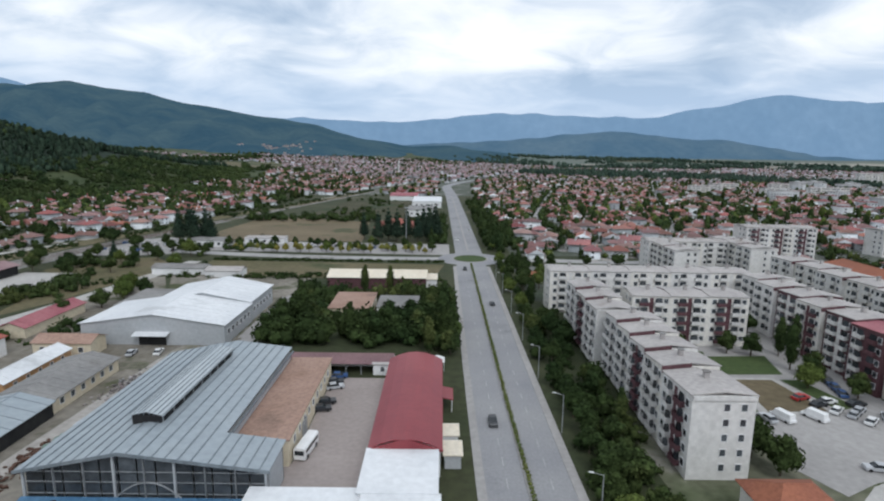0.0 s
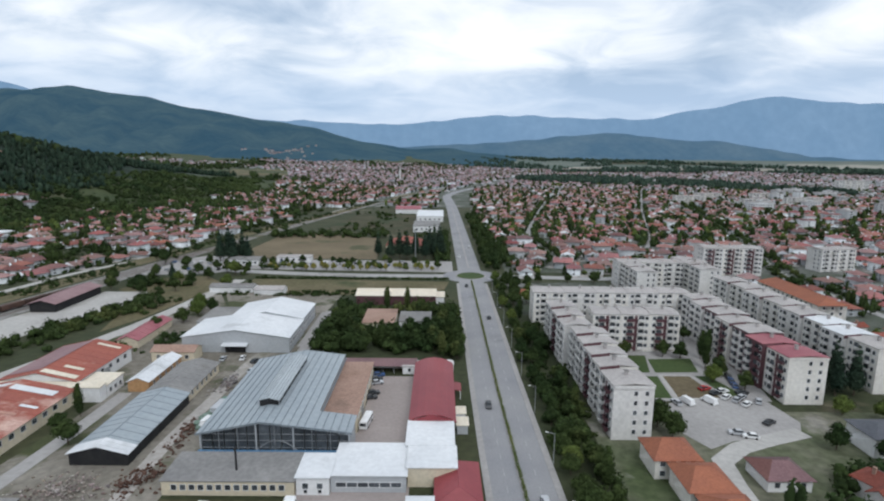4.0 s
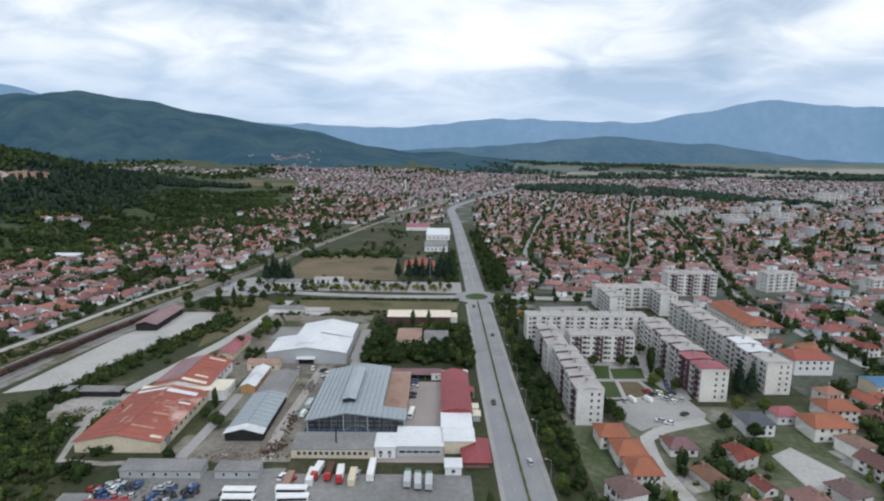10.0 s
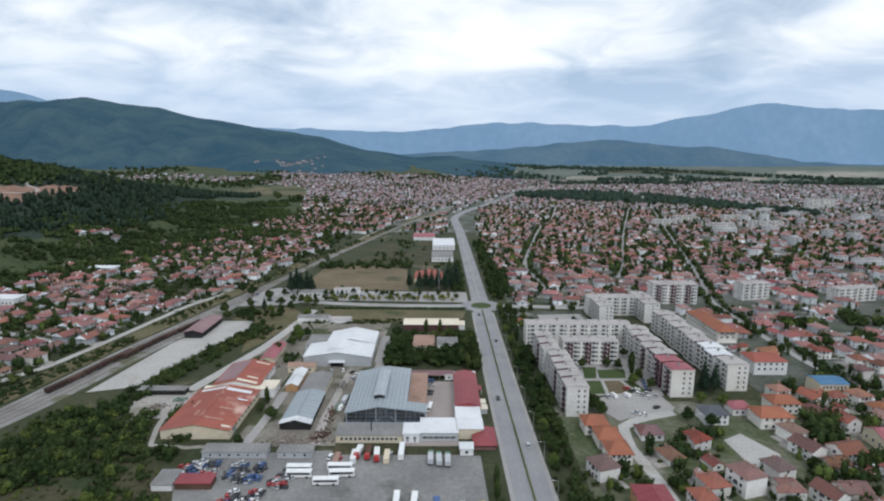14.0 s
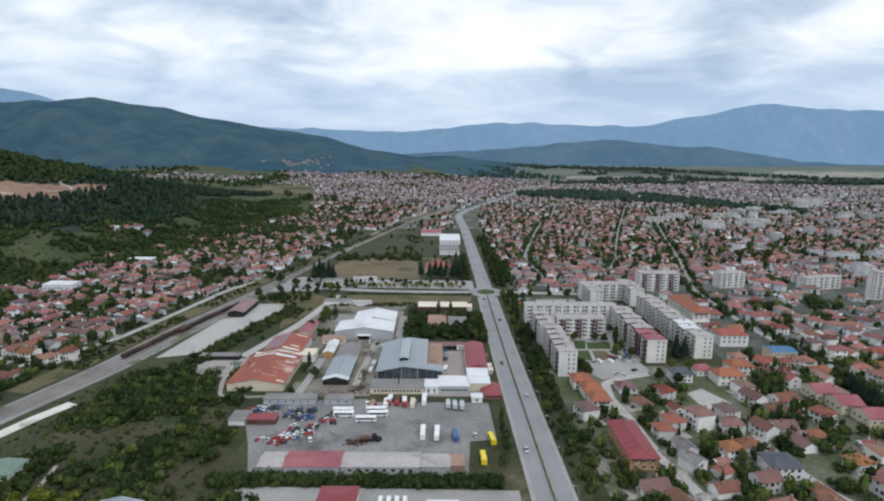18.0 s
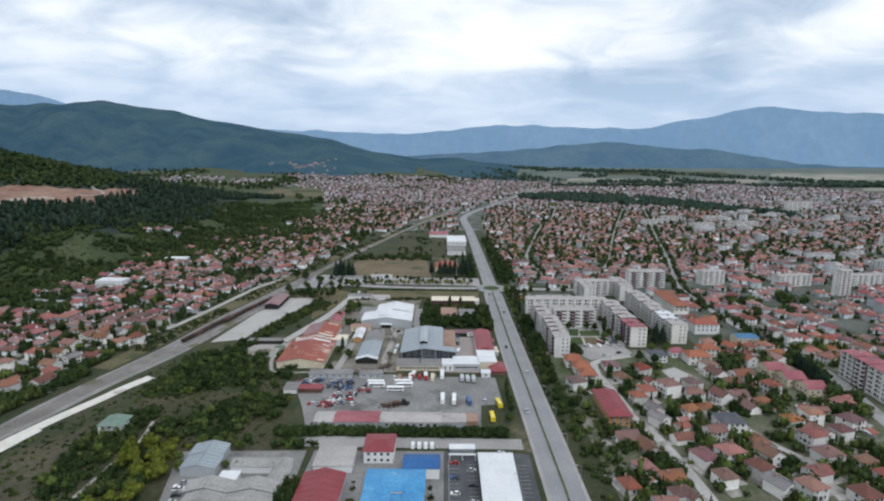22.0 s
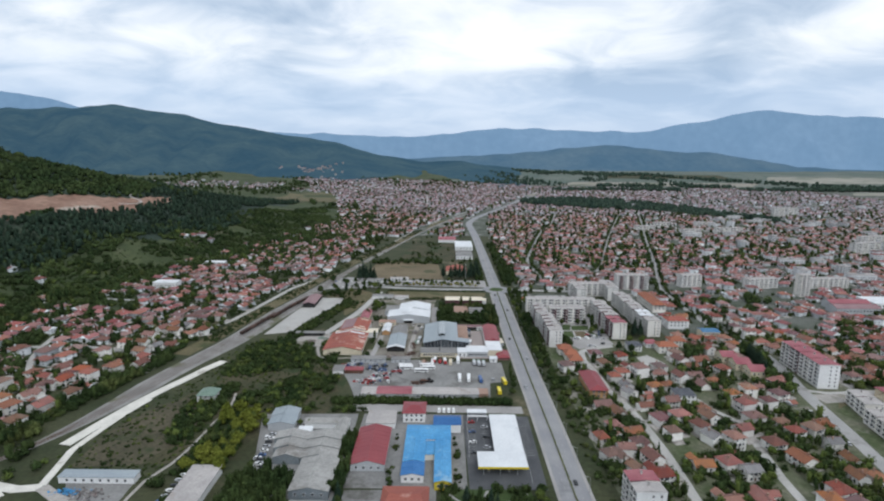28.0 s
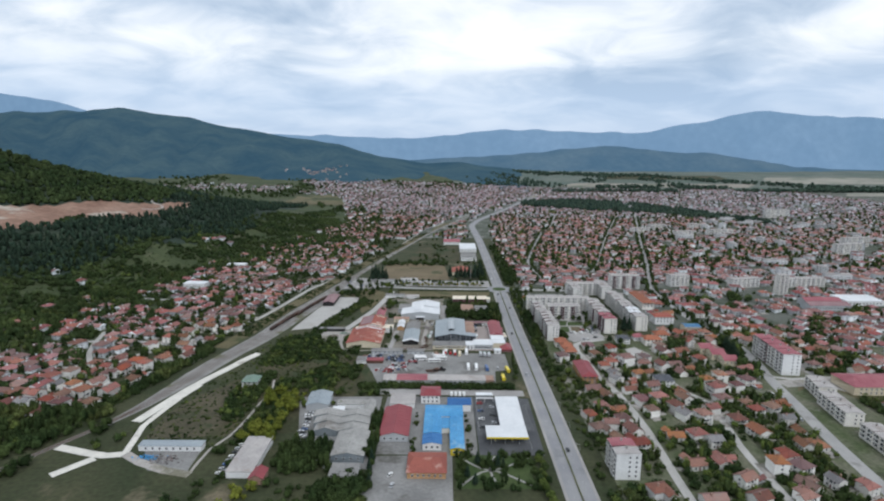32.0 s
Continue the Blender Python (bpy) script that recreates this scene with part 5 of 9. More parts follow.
hall("depot_hall", "grey-roofed depot hall with a gabled end", -124.6, -105, -128, -99.2, 5.0, 7.0, M_SEAM, M_DEPOTROOF, "y", 0.4, 7, M_DEPOTROOF, wins=(("s", 4, 3.0, (1.3, 1.4)),))
flat_block("low_store", "low white store with a grey flat roof", -122, -106, -146, -134, 3.6, M_WHITE, M_GREYROOF, (("s", 5, 1.8, (1.3, 1.4)),))
hall("red_hall", "hall with a crimson sheet roof and white walls", -98.4, -80.2, -103, -63.6, 4.2, 6.6, M_GREYWALL, M_REDROOF, "y", 0.5, 9, M_REDROOF, wins=(("s", 4, 2.2, (1.3, 1.4)), ("e", 8, 2.4, (1.3, 1.4))))
flat_block("pale_yard_hall", "low hall with a pale flat roof", -96.4, -78.6, -57, -41, 3.6, M_WHITE, M_FLATROOF)
hall("red_villa", "cubic building with a crimson hipped roof", -74.2, -60.2, -49, -33.4, 6.4, 8.0, M_WHITE, M_REDROOF, "x", 0.6, wins=(("s", 4, 4.8, (1.3, 1.4)), ("s", 4, 1.8, (1.3, 1.4))), hip=5)
hall("blue_hall", "hall wing with a bright blue roof", -70.2, -59, -100.6, -78.4, 4.8, 6.0, M_WHITE, M_BLUEROOF, "y", 0.4, 5, M_BLUEROOF, wins=(("w", 5, 2.8, (1.3, 1.4)),))
hall("blue_hall", "low end hall with a darker blue roof", -70.4, -58.8, -113, -101.2, 4.4, 5.6, M_WHITE, M_MIDBLUE, "y", 0.4, 3, M_MIDBLUE, wins=(("w", 2, 2.8, (1.3, 1.4)), ("s", 3, 2.2, (1.3, 1.4))))
hall("blue_hall", "hall wing with bright blue roof and yellow gable", -53, -44.6, -119, -78.4, 4.8, 5.8, M_YELLOW, M_BLUEROOF, "y", 0.4, 7, M_BLUEROOF, wins=(("s", 2, 2.4, (1.8, 1.5)),))
hall("blue_hall", "middle hall with a bright blue roof", -70, -44.4, -78, -62, 5.2, 6.6, M_WHITE, M_BLUEROOF, "x", 0.4, 8, M_BLUEROOF)
flat_block("blue_link", "low link with a blue roof", -59, -53, -92, -78.6, 3.8, M_WHITE, M_BLUEROOF)
hall("dark_blue_hall", "small hall with a dark blue roof", -54.4, -38, -61.4, -50, 5.4, 7.0, M_WHITE, M_DARKBLUE, "x", 0.4, 5, M_DARKBLUE)
hall("restaurant", "restaurant with an orange tiled roof", -78, -56, -143, -122.6, 4.2, 7.2, M_OCHRE, M_ORANGEROOF, "x", 0.7, 8, M_ORANGEROOF, wins=(("s", 6, 2.0, (1.3, 1.4)),), hip=4)
flat_block("tank_shed", "long low shed with a pale blue-grey roof", -246, -207, -116.4, -110.4, 3.6, M_WHITE, M_BLUEGREY, (("s", 8, 1.8, (1.3, 1.4)),))
flat_block("grey_range", "long white building with a pale flat roof", -181, -166, -144, -106, 4.2, M_WHITE, M_FLATROOF, (("w", 8, 2.0, (1.3, 1.4)),))
hall("red_shop", "small brown shop with a red roof", -166, -158, -150, -140, 4.0, 6.0, M_BROWNROOF, M_REDROOF, "y", 0.4)

# filling station: an L-shaped white roof on posts with a yellow edge
fs = thing("filling_station", -12, -78, 0, 0, "filling station with white L-shaped canopy and yellow edge", "filling station")
part("shop_roof", Shape().slab([(-8.2, -27.6, 6.1), (8.0, -27.6, 6.1), (8.6, 29, 6.1), (-8.0, 29, 6.1)], 0.7), M_WHITEROOF, fs)
part("canopy_roof", Shape().slab([(-18, -29.6, 6.2), (8.3, -29.6, 6.2), (8.3, -14.5, 6.2), (-18, -14.5, 6.2)], 0.75), M_WHITEROOF, fs)
part("edge_band", Shape().box(-18.1, 8.4, -29.9, -29.62, 5.2, 6.25), M_YELLOW, fs, "yellow fascia")
part("shop_wall", Shape().box(-6.5, 6.8, -12, 27.6, 0, 5.4), M_WHITE, fs)
for i in range(10):
    part("shop_window", WIN[(2.4, 1.2)], None, fs, at=pose(6.84, -9 + i * 3.8, 2.0, 0, 0, 90))
for xx in (-15, -6, 3):
    for yy in (-27, -17):
        part("canopy_post", Shape().rod((xx, yy, 0), (xx, yy, 5.6), 0.22, 0.22, 8), M_STEEL, fs)
for xx in (-12, -1):
    pump = part("fuel_pump", Shape().box(xx - 0.4, xx + 0.4, -22.4, -21.6, 0.1, 1.9), M_YELLOW, fs)
    part("pump_island", Shape().box(xx - 0.7, xx + 0.7, -24.5, -19.5, 0, 0.12), M_PAVE, fs)
flat_block("wash_canopy", "low white canopy over a paved drive", -33, -21, -41, -37.4, 3.2, M_STEEL, M_WHITEROOF)
bays = Shape()
for i in range(13):
    for xa, xb in ((-33.5, -28.8), (-25.2, -20.6), (-1.6, 3.2)):
        bays.box(xa, xb, -86 + i * 3.0, -85.86 + i * 3.0, 0.05, 0.062)
bays.box(-33.8, -33.6, -88, -46, 0.05, 0.062).box(-1.8, -1.66, -112, -46, 0.05, 0.062)
piece("bay_markings", bays, M_LINE, "white lines of parking bays on dark asphalt", "road marking", "stuff")
part_frame = thing("bay_frame", -27, -46, 0, 0, "low white frame across the parking lot", "frame")
part("beam", Shape().box(-6.6, 6.6, -0.5, 0.5, 3.0, 3.4), M_WHITE, part_frame)
for xx in (-6.2, 0, 6.2):
    part("post", Shape().box(xx - 0.15, xx + 0.15, -0.15, 0.15, 0, 3.0), M_WHITE, part_frame)


# ---------------------------------------------------------------- blocks of flats


def balcony_mesh(mat):
    """A loggia: a dark panel as the recess's shade, a parapet tray; one shell."""
    s = Shape()
    s.v = [(-1.5, 0, -0.12), (1.5, 0, -0.12), (1.5, -1.0, -0.12), (-1.5, -1.0, -0.12), (-1.5, -0.03, 0.95), (1.5, -0.03, 0.95), (1.5, -1.0, 0.95), (-1.5, -1.0, 0.95),
           (-1.4, -0.03, 0.95), (1.4, -0.03, 0.95), (1.4, -0.9, 0.95), (-1.4, -0.9, 0.95), (-1.4, -0.03, 0.0), (1.4, -0.03, 0.0), (1.4, -0.9, 0.0), (-1.4, -0.9, 0.0), (-1.0, -0.03, 2.1), (0.9, -0.03, 2.1)]
    s.f = [(0, 1, 2, 3), (0, 3, 7, 4), (3, 2, 6, 7), (2, 1, 5, 6), (4, 7, 11, 8), (7, 6, 10, 11), (6, 5, 9, 10), (8, 11, 15, 12), (11, 10, 14, 15), (10, 9, 13, 14), (12, 15, 14, 13), (12, 13, 17, 16)]
    s.s = [0] * 11 + [1]
    return s.mesh("balcony", mat, M_GLASS)


BALC, BALC_D = balcony_mesh(M_FLATWALL), balcony_mesh(M_FLATDARK)
CHIM = Shape().box(-0.45, 0.45, -0.45, 0.45, 0, 1.5, 0).box(-0.6, 0.6, -0.6, 0.6, 1.5, 1.65, 1).mesh("chimney", M_FLATROOF, M_GREYROOF)


def flats(label, x, y, turn, sections, depth, storeys=5, walls=(M_FLATWALL,), roofs=(M_FLATROOF,), steps_up=0.0, jog=0.0, ends=True, dark=(), windows=True, group="blocks of flats", tilt=1.2, far=False):
    """A terrace of stair sections in a row along local x from the origin; local y is the depth. Each section has its own
    walls, mono-pitch roof with a dark upstand, windows and balconies."""
    t = thing("block_of_flats", x, y, 0, turn, label, "flats", group)
    H, u = 2.85, 0.0
    front = 1 if turn > 45 else 0
    for i, L in enumerate(sections):
        h = storeys * H + 1.0 + steps_up * i
        dy = jog * (i % 2)
        wall = walls[i % len(walls)]
        sec = part("stair_section", Shape().hull([(u, dy, 0), (u + L, dy, 0), (u + L, dy + depth, 0), (u, dy + depth, 0)], [(u, dy, h + tilt - 0.16), (u + L, dy, h - 0.06), (u + L, dy + depth, h - 0.06), (u, dy + depth, h + tilt - 0.16)]), wall, t)
        # the roof of each section falls away behind a dark upstand over the one before it
        mid = dy + depth * 0.5
        for ya, yb, za, zb in ((dy - 0.3, mid, 0.0, 0.6), (mid, dy + depth + 0.3, 0.6, 0.0)):
            part("roof", Shape().slab([(u - 0.1, ya, h + tilt + za), (u + L - 0.05, ya, h + 0.1 + za), (u + L - 0.05, yb, h + 0.1 + zb), (u - 0.1, yb, h + tilt + zb)], 0.2), roofs[i % len(roofs)], sec)
        up = Shape().hull([(u - 0.3, dy, h), (u - 0.02, dy, h), (u - 0.02, dy + depth, h), (u - 0.3, dy + depth, h)] if i == 0 else [(u - 0.16, mid, h - 0.6), (u - 0.02, mid, h - 0.6), (u - 0.02, dy + depth + 0.25, h - 0.6), (u - 0.16, dy + depth + 0.25, h - 0.6)],
                          [(u - 0.3, dy, h + tilt - 0.2), (u - 0.02, dy, h + tilt - 0.2), (u - 0.02, dy + depth, h + tilt - 0.2), (u - 0.3, dy + depth, h + tilt - 0.2)] if i == 0 else [(u - 0.16, mid, h + tilt + 0.45), (u - 0.02, mid, h + tilt + 0.45), (u - 0.02, dy + depth + 0.25, h + tilt - 0.22), (u - 0.16, dy + depth + 0.25, h + tilt - 0.22)])
        part("gable_upstand", up, wall if i == 0 else M_FLATDARK, sec)
        part("chimney", CHIM, None, sec, at=pose(u + L * 0.55, dy + depth * 0.5, h + 0.8))
        for side in ((0, 1) if windows else ()):
            yy, rz = (dy - 0.02, 0) if side == 0 else (dy + depth + 0.02, 180)
            # a dark stair shaft divides the section
            part("stair_shaft", Shape().box(u + L / 2 - 0.6, u + L / 2 + 0.6, yy - 0.04 if side == 0 else yy - 0.3, yy + 0.3 if side == 0 else yy + 0.04, 0.0, h - 0.4), M_FLATDARK if i in dark else M_FLATWALL, sec)
            bank = Shape()
            for k in range(storeys):
                z = 1.0 + k * H + 1.45
                cells = [(q, 0.65, z - 0.7, z + 0.7) for q in (0.13, 0.87)] + [(0.70 if side == 0 else 0.30, 0.9, z - 0.75, z + 0.75)]
                if side == front:
                    for q, hw, z0, z1 in cells[:2]:
                        part("window", WIN[(1.3, 1.4)], None, sec, at=pose(u + L * q, yy, z, 0, 0, rz))
                    for q in (0.31, 0.69):
                        part("balcony", BALC_D if i in dark and q < 0.5 else BALC, None, sec, at=pose(u + L * q, yy, z - 1.2, 0, 0, rz))
                else:
                    for q, hw, z0, z1 in cells + [(0.30 if side == 0 else 0.70, 1.1, z - 1.2, z + 0.9)]:
                        bank.box(u + L * q - hw, u + L * q + hw, yy - 0.06, yy + 0.06, z0, z1)
            if bank.v:
                tagged(part("window_bank", bank, M_GLASS, sec), kind="stuff")
        if far and not windows:
            bank = Shape()
            for k in range(storeys):
                z = 1.0 + k * H + 1.45
                for q in (0.12, 0.31, 0.5, 0.69, 0.88):
                    hw = 1.2 if q in (0.31, 0.69) else 0.65
                    bank.box(u + L * q - hw, u + L * q + hw, dy - 0.08, dy + 0.06, z - 0.8, z + 0.7)
                bank.box(u - 0.06 if i == 0 else u + L - 0.06, u + 0.06 if i == 0 else u + L + 0.06, dy + depth * 0.3, dy + depth * 0.45, z - 0.7, z + 0.7)
            tagged(part("window_bank", bank, M_GLASS, sec), kind="stuff")
        u += L
    if ends and windows:
        for k in range(storeys):
            z = 1.0 + k * H + 1.45
            for q in (0.55, 0.82):
                part("window", WIN[(1.0, 1.3)], None, t, at=pose(-0.02, depth * (1 - q), z, 0, 0, 270))
            for q in (0.25, 0.75):
                part("window", WIN[(1.0, 1.3)], None, t, at=pose(u + 0.02, jog * ((len(sections) - 1) % 2) + depth * q, z, 0, 0, 90))
    return t


GREY = (M_FLATWALL, M_FLATWALL2)
# turn 90: local x runs north, local y runs west
flats("long stepped terrace of grey flats along the trees", 55.2, 88.5, 90, [13, 9.5, 9.5, 9.5, 9.5], 11.2, 5, GREY, steps_up=0.15, tilt=0.95, dark=(0, 2))
flats("stepped terrace of grey flats behind a gap", 52.5, 141, 90, [11.5, 11.5, 12], 10.5, 5, GREY, steps_up=0.15, tilt=0.9, dark=(1,))
flats("long pale block of flats with a continuous roof", 39.5, 191.5, 0, [14.5, 14.5, 14.5, 14.5, 14.5], 11, 5, (M_FLATWALL2, M_FLATWALL), tilt=0.35)
flats("cream block of flats in three sections", 57.5, 157.8, 0, [11.5, 11.5, 12], 11, 5, (M_FLATWALL2,), tilt=0.4, dark=(0, 1, 2))
flats("flats with maroon sections and rose-red roofs", 119, 111, 90, [12, 11, 11, 11, 11, 11, 10], 12.5, 5, (M_FLATWALL2, M_FLATDARK, M_FLATDARK, M_FLATWALL2, M_FLATDARK, M_FLATWALL, M_FLATWALL), (M_ROSEROOF, M_ROSEROOF, M_FLATROOF, M_FLATROOF, M_FLATROOF, M_FLATROOF, M_FLATROOF), steps_up=0.1, dark=(0, 1, 3), tilt=0.7, jog=1.3)
flats("tall pale flats with white roofed middle sections", 153.2, 119, 90, [14, 12, 12, 14, 14, 14, 14, 14], 12, 5, (M_FLATWALL2, M_FLATWALL), (M_FLATROOF, M_WHITEROOF, M_WHITEROOF, M_FLATROOF, M_FLATROOF, M_FLATROOF, M_FLATROOF, M_FLATROOF), tilt=0.7, jog=1.3)
flats("pale block of flats beyond the court", 101.5, 262, 0, [13, 13, 13, 13], 12, 5, GREY, tilt=0.4)
flats("pale block of flats beyond the court", 114, 236, 90, [13, 12], 11, 5, GREY, tilt=0.5)
flats("pale block of flats in a stepped row", 152.5, 243, 90, [13, 13, 13], 12, 5, GREY, tilt=0.6)
flats("taller grey flats with a dark stair tower", 168, 297, 0, [13, 13, 13], 14, 6, GREY, tilt=0.4, dark=(0, 1, 2))
flats("white block of flats with a maroon roof strip", 54.5, -142.5, 90, [9, 10], 14, 5, (M_WHITE, M_FLATWALL2), (M_FLATROOF, M_ROSEROOF), tilt=0.8)
flats("block of flats with rose-red roof and white walls", 240, 7, 86, [13, 13, 13, 13], 14.5, 6, (M_WHITE, M_FLATWALL2, M_FLATDARK, M_FLATWALL), (M_ROSEROOF,), tilt=0.4)
flats("beige terrace of flats on the avenue", 237, -40, 78, [12, 12], 12, 3, (M_FLATWALL2,), tilt=0.5)
flats("beige terrace of flats on the avenue", 228, -80, 82, [12, 12, 12], 12, 3, (M_FLATWALL2,), tilt=0.5)
flats("beige terrace of flats on the avenue", 226, -128, 86, [12, 12, 12], 12, 3, (M_FLATWALL2,), tilt=0.5)
for x, y, tn, n, st in ((337, 303, 12, 3, 4), (414, 309, 5, 4, 4), (255, 310, 12, 2, 5), (367, 805, 5, 3, 4), (448, 756, 12, 3, 4), (532, 788, 0, 4, 4), (430, 868, 4, 3, 4), (530, 880, 4, 3, 4), (853, 1123, 5, 5, 8), (660, 560, 15, 4, 6), (730, 640, 10, 4, 6)):
    flats("far pale block of flats in the town", x, y, tn, [14] * n, 12, st, GREY, windows=(y < 331), far=True, tilt=0.4, group="far blocks of flats")
flats("slim pale tower of flats", 379, 268, 8, [12], 11, 9, (M_FLATWALL2,), tilt=0.3, group="far blocks of flats")
hall("school", "long school with a rose-red roof and cream walls", 258, 312, -30, -4, 7.0, 10.5, M_BEIGE, M_ROSEROOF, "x", 0.6, 10, M_ROSEROOF, "school", wins=(("s", 12, 5.0, (1.3, 1.4)), ("s", 12, 2.0, (1.3, 1.4))), hip=8)
hall("terraced_house", "long house with crimson roof and orange walls", 54, 66.5, -11, 22, 6.0, 8.4, M_OCHRE, M_REDROOF, "y", 0.6, 8, M_REDROOF, "house", wins=(("s", 3, 4.4, (1.3, 1.4)), ("s", 3, 1.6, (1.3, 1.4)), ("e", 7, 4.4, (1.3, 1.4)), ("w", 7, 4.4, (1.3, 1.4))), hip=4)
for k in range(3):
    hall("old_school", "wing of a long school with a dark crimson roof", 179 + 4 * k, 191 + 4 * k, 54.5 - 14 * k, 67.5 - 14 * k, 6.0 - 0.4 * k, 8.8 - 0.4 * k, M_BEIGE, M_ROSEROOF, "x", 0.5, 5, M_ROSEROOF, "school", wins=(("w", 3, 3.0, (1.3, 1.4)), ("s", 3, 3.0, (1.3, 1.4))), group="school wings")
hall("depot_house", "large pale house with a red striped upper floor", 170, 190, 142, 158, 8.6, 11.0, M_WHITE, M_ORANGEROOF, "x", 0.6, 6, M_ORANGEROOF, "house", wins=(("s", 5, 6.8, (1.3, 1.4)), ("s", 5, 3.8, (1.3, 1.4))), hip=4)
hall("grey_house", "square white house with a slate-grey hipped roof", 111, 122.5, 80, 90.5, 5.6, 7.6, M_WHITE, M_SLATEDARK, "x", 0.6, 0, None, "house", wins=(("s", 4, 4.2, (1.3, 1.4)), ("s", 4, 1.6, (1.3, 1.4)), ("e", 3, 4.2, (1.3, 1.4))), hip=5)
hall("maroon_house", "low house with a maroon hipped roof", 74, 84.5, 65, 74.5, 3.4, 5.6, M_WHITE, M_TILEDARK, "x", 0.6, 0, None, "house", wins=(("s", 3, 1.8, (1.3, 1.4)),), hip=4)
flat_block("village_hall", "white flat-roofed hall in the hillside village", -400, -372, 268, 282, 6.5, M_WHITE, M_WHITEROOF, (("s", 8, 3.0, (1.3, 1.4)),))
flat_block("village_store", "long low store with a pale sheet roof on the slope", -394, -366, 398, 410, 3.6, M_WHITE, M_WHITEROOF, (("s", 8, 1.8, (1.3, 1.4)),))
for x0, x1, y0, y1, e, lab in ((49, 60, 70, 80, 5.6, "two-storey house with a vivid orange hipped roof"), (52, 62.5, 57.5, 68.5, 5.4, "house with a broad vivid orange hipped roof"), (53, 63, 45, 56, 5.4, "house with an orange hipped roof beside the street"), (136, 152, 76, 88, 6.4, "large house with a vivid orange hipped roof"), (152, 166, 92, 103, 5.8, "long house with an orange hipped roof")):
    hall("house", lab, x0, x1, y0, y1, e, e + 2.6, M_FLATWALL2, M_VIVIDTILE, "x", 0.7, 0, None, "house", wins=(("s", 4, e - 1.4, (1.3, 1.4)), ("s", 4, 1.6, (1.3, 1.4)), ("e", 3, e - 1.4, (1.3, 1.4))), group="houses of the town", hip=4)
hall("orange_block", "long three-storey block with an orange tiled roof", 176, 190, 198, 248, 8.6, 11.4, M_FLATWALL2, M_VIVIDTILE, "y", 0.7, 0, None, "flats", wins=(("s", 3, 7.0, (1.3, 1.4)), ("s", 3, 4.2, (1.3, 1.4)), ("w", 12, 7.0, (1.3, 1.4)), ("w", 12, 4.2, (1.3, 1.4))), hip=5)
hall("house", "low garage with an orange tiled roof", 36, 46, 236, 244, 2.8, 4.4, M_FLATWALL2, M_VIVIDTILE, "x", 0.5, 0, None, "house", hip=2.5, group="houses of the town")
hall("pink_house", "small house with a rose hipped roof", 130, 140, 90, 99, 4.0, 6.2, M_WHITE, M_ROSEROOF, "x", 0.6, 0, None, "house", wins=(("s", 3, 1.8, (1.3, 1.4)),), group="houses of the town", hip=3.5)
mn = thing("minaret", -104, 1330, 0, 0, "slender white minaret above the far roofs", "minaret")
part("shaft", Shape().rod((0, 0, 0), (0, 0, 34), 1.7, 1.3, 12), M_WHITE, mn)
part("gallery", Shape().rod((0, 0, 26), (0, 0, 27.4), 2.3, 2.3, 12), M_WHITE, mn)
part("spire", Shape().rod((0, 0, 34), (0, 0, 44), 1.5, 0.1, 12), M_GREYROOF, mn)
hall("green_house", "two-storey house with a grey-green hipped roof beside the tracks", -215.5, -203.5, -25, -14, 5.6, 7.8, M_WHITE, M_GREENROOF, "y", 0.5, 0, None, "house", wins=(("s", 3, 1.7, (1.0, 1.3)), ("s", 3, 4.3, (1.0, 1.3)), ("e", 3, 1.7, (1.0, 1.3))), hip=3)
hall("blue_roofed_store", "two-storey store with a grey-blue sheet roof", 190, 206, 113, 125, 7.0, 8.2, M_BEIGE, M_AWNING, "x", 0.4, 7, M_AWNING, "store", wins=(("s", 7, 5.2, (1.3, 1.4)), ("s", 7, 2.0, (1.3, 1.4))))
hall("slate_house", "large house with a slate-grey hipped roof", 112, 125, -18, -6, 5.8, 8.4, M_WHITE, M_SLATEDARK, "x", 0.6, 0, None, "house", wins=(("s", 4, 4.4, (1.3, 1.4)), ("s", 4, 1.6, (1.3, 1.4))), hip=5)
hall("rose_hall", "broad low hall with a dull rose roof among the houses", 372, 420, 196, 214, 7.0, 9.5, M_GREYWALL, M_DULLROSE, "x", 0.5, 10, M_ROSEROOF, "hall", wins=(("s", 12, 4.0, (1.8, 1.5)),))
hall("rose_hall", "long hall with a rose-red roof and grey walls", 380, 424, 217, 233, 7.0, 9.5, M_GREYWALL, M_ROSEROOF, "x", 0.5, 10, M_ROSEROOF, "hall", wins=(("s", 12, 4.0, (1.8, 1.5)),))
flat_block("market_hall", "wide market hall with a pale flat roof", 432, 478, 220, 250, 6.0, M_WHITE, M_WHITEROOF, (("s", 10, 3.0, (1.8, 1.5)),))


# ---------------------------------------------------------------- houses of the town
rng = random.Random(11)


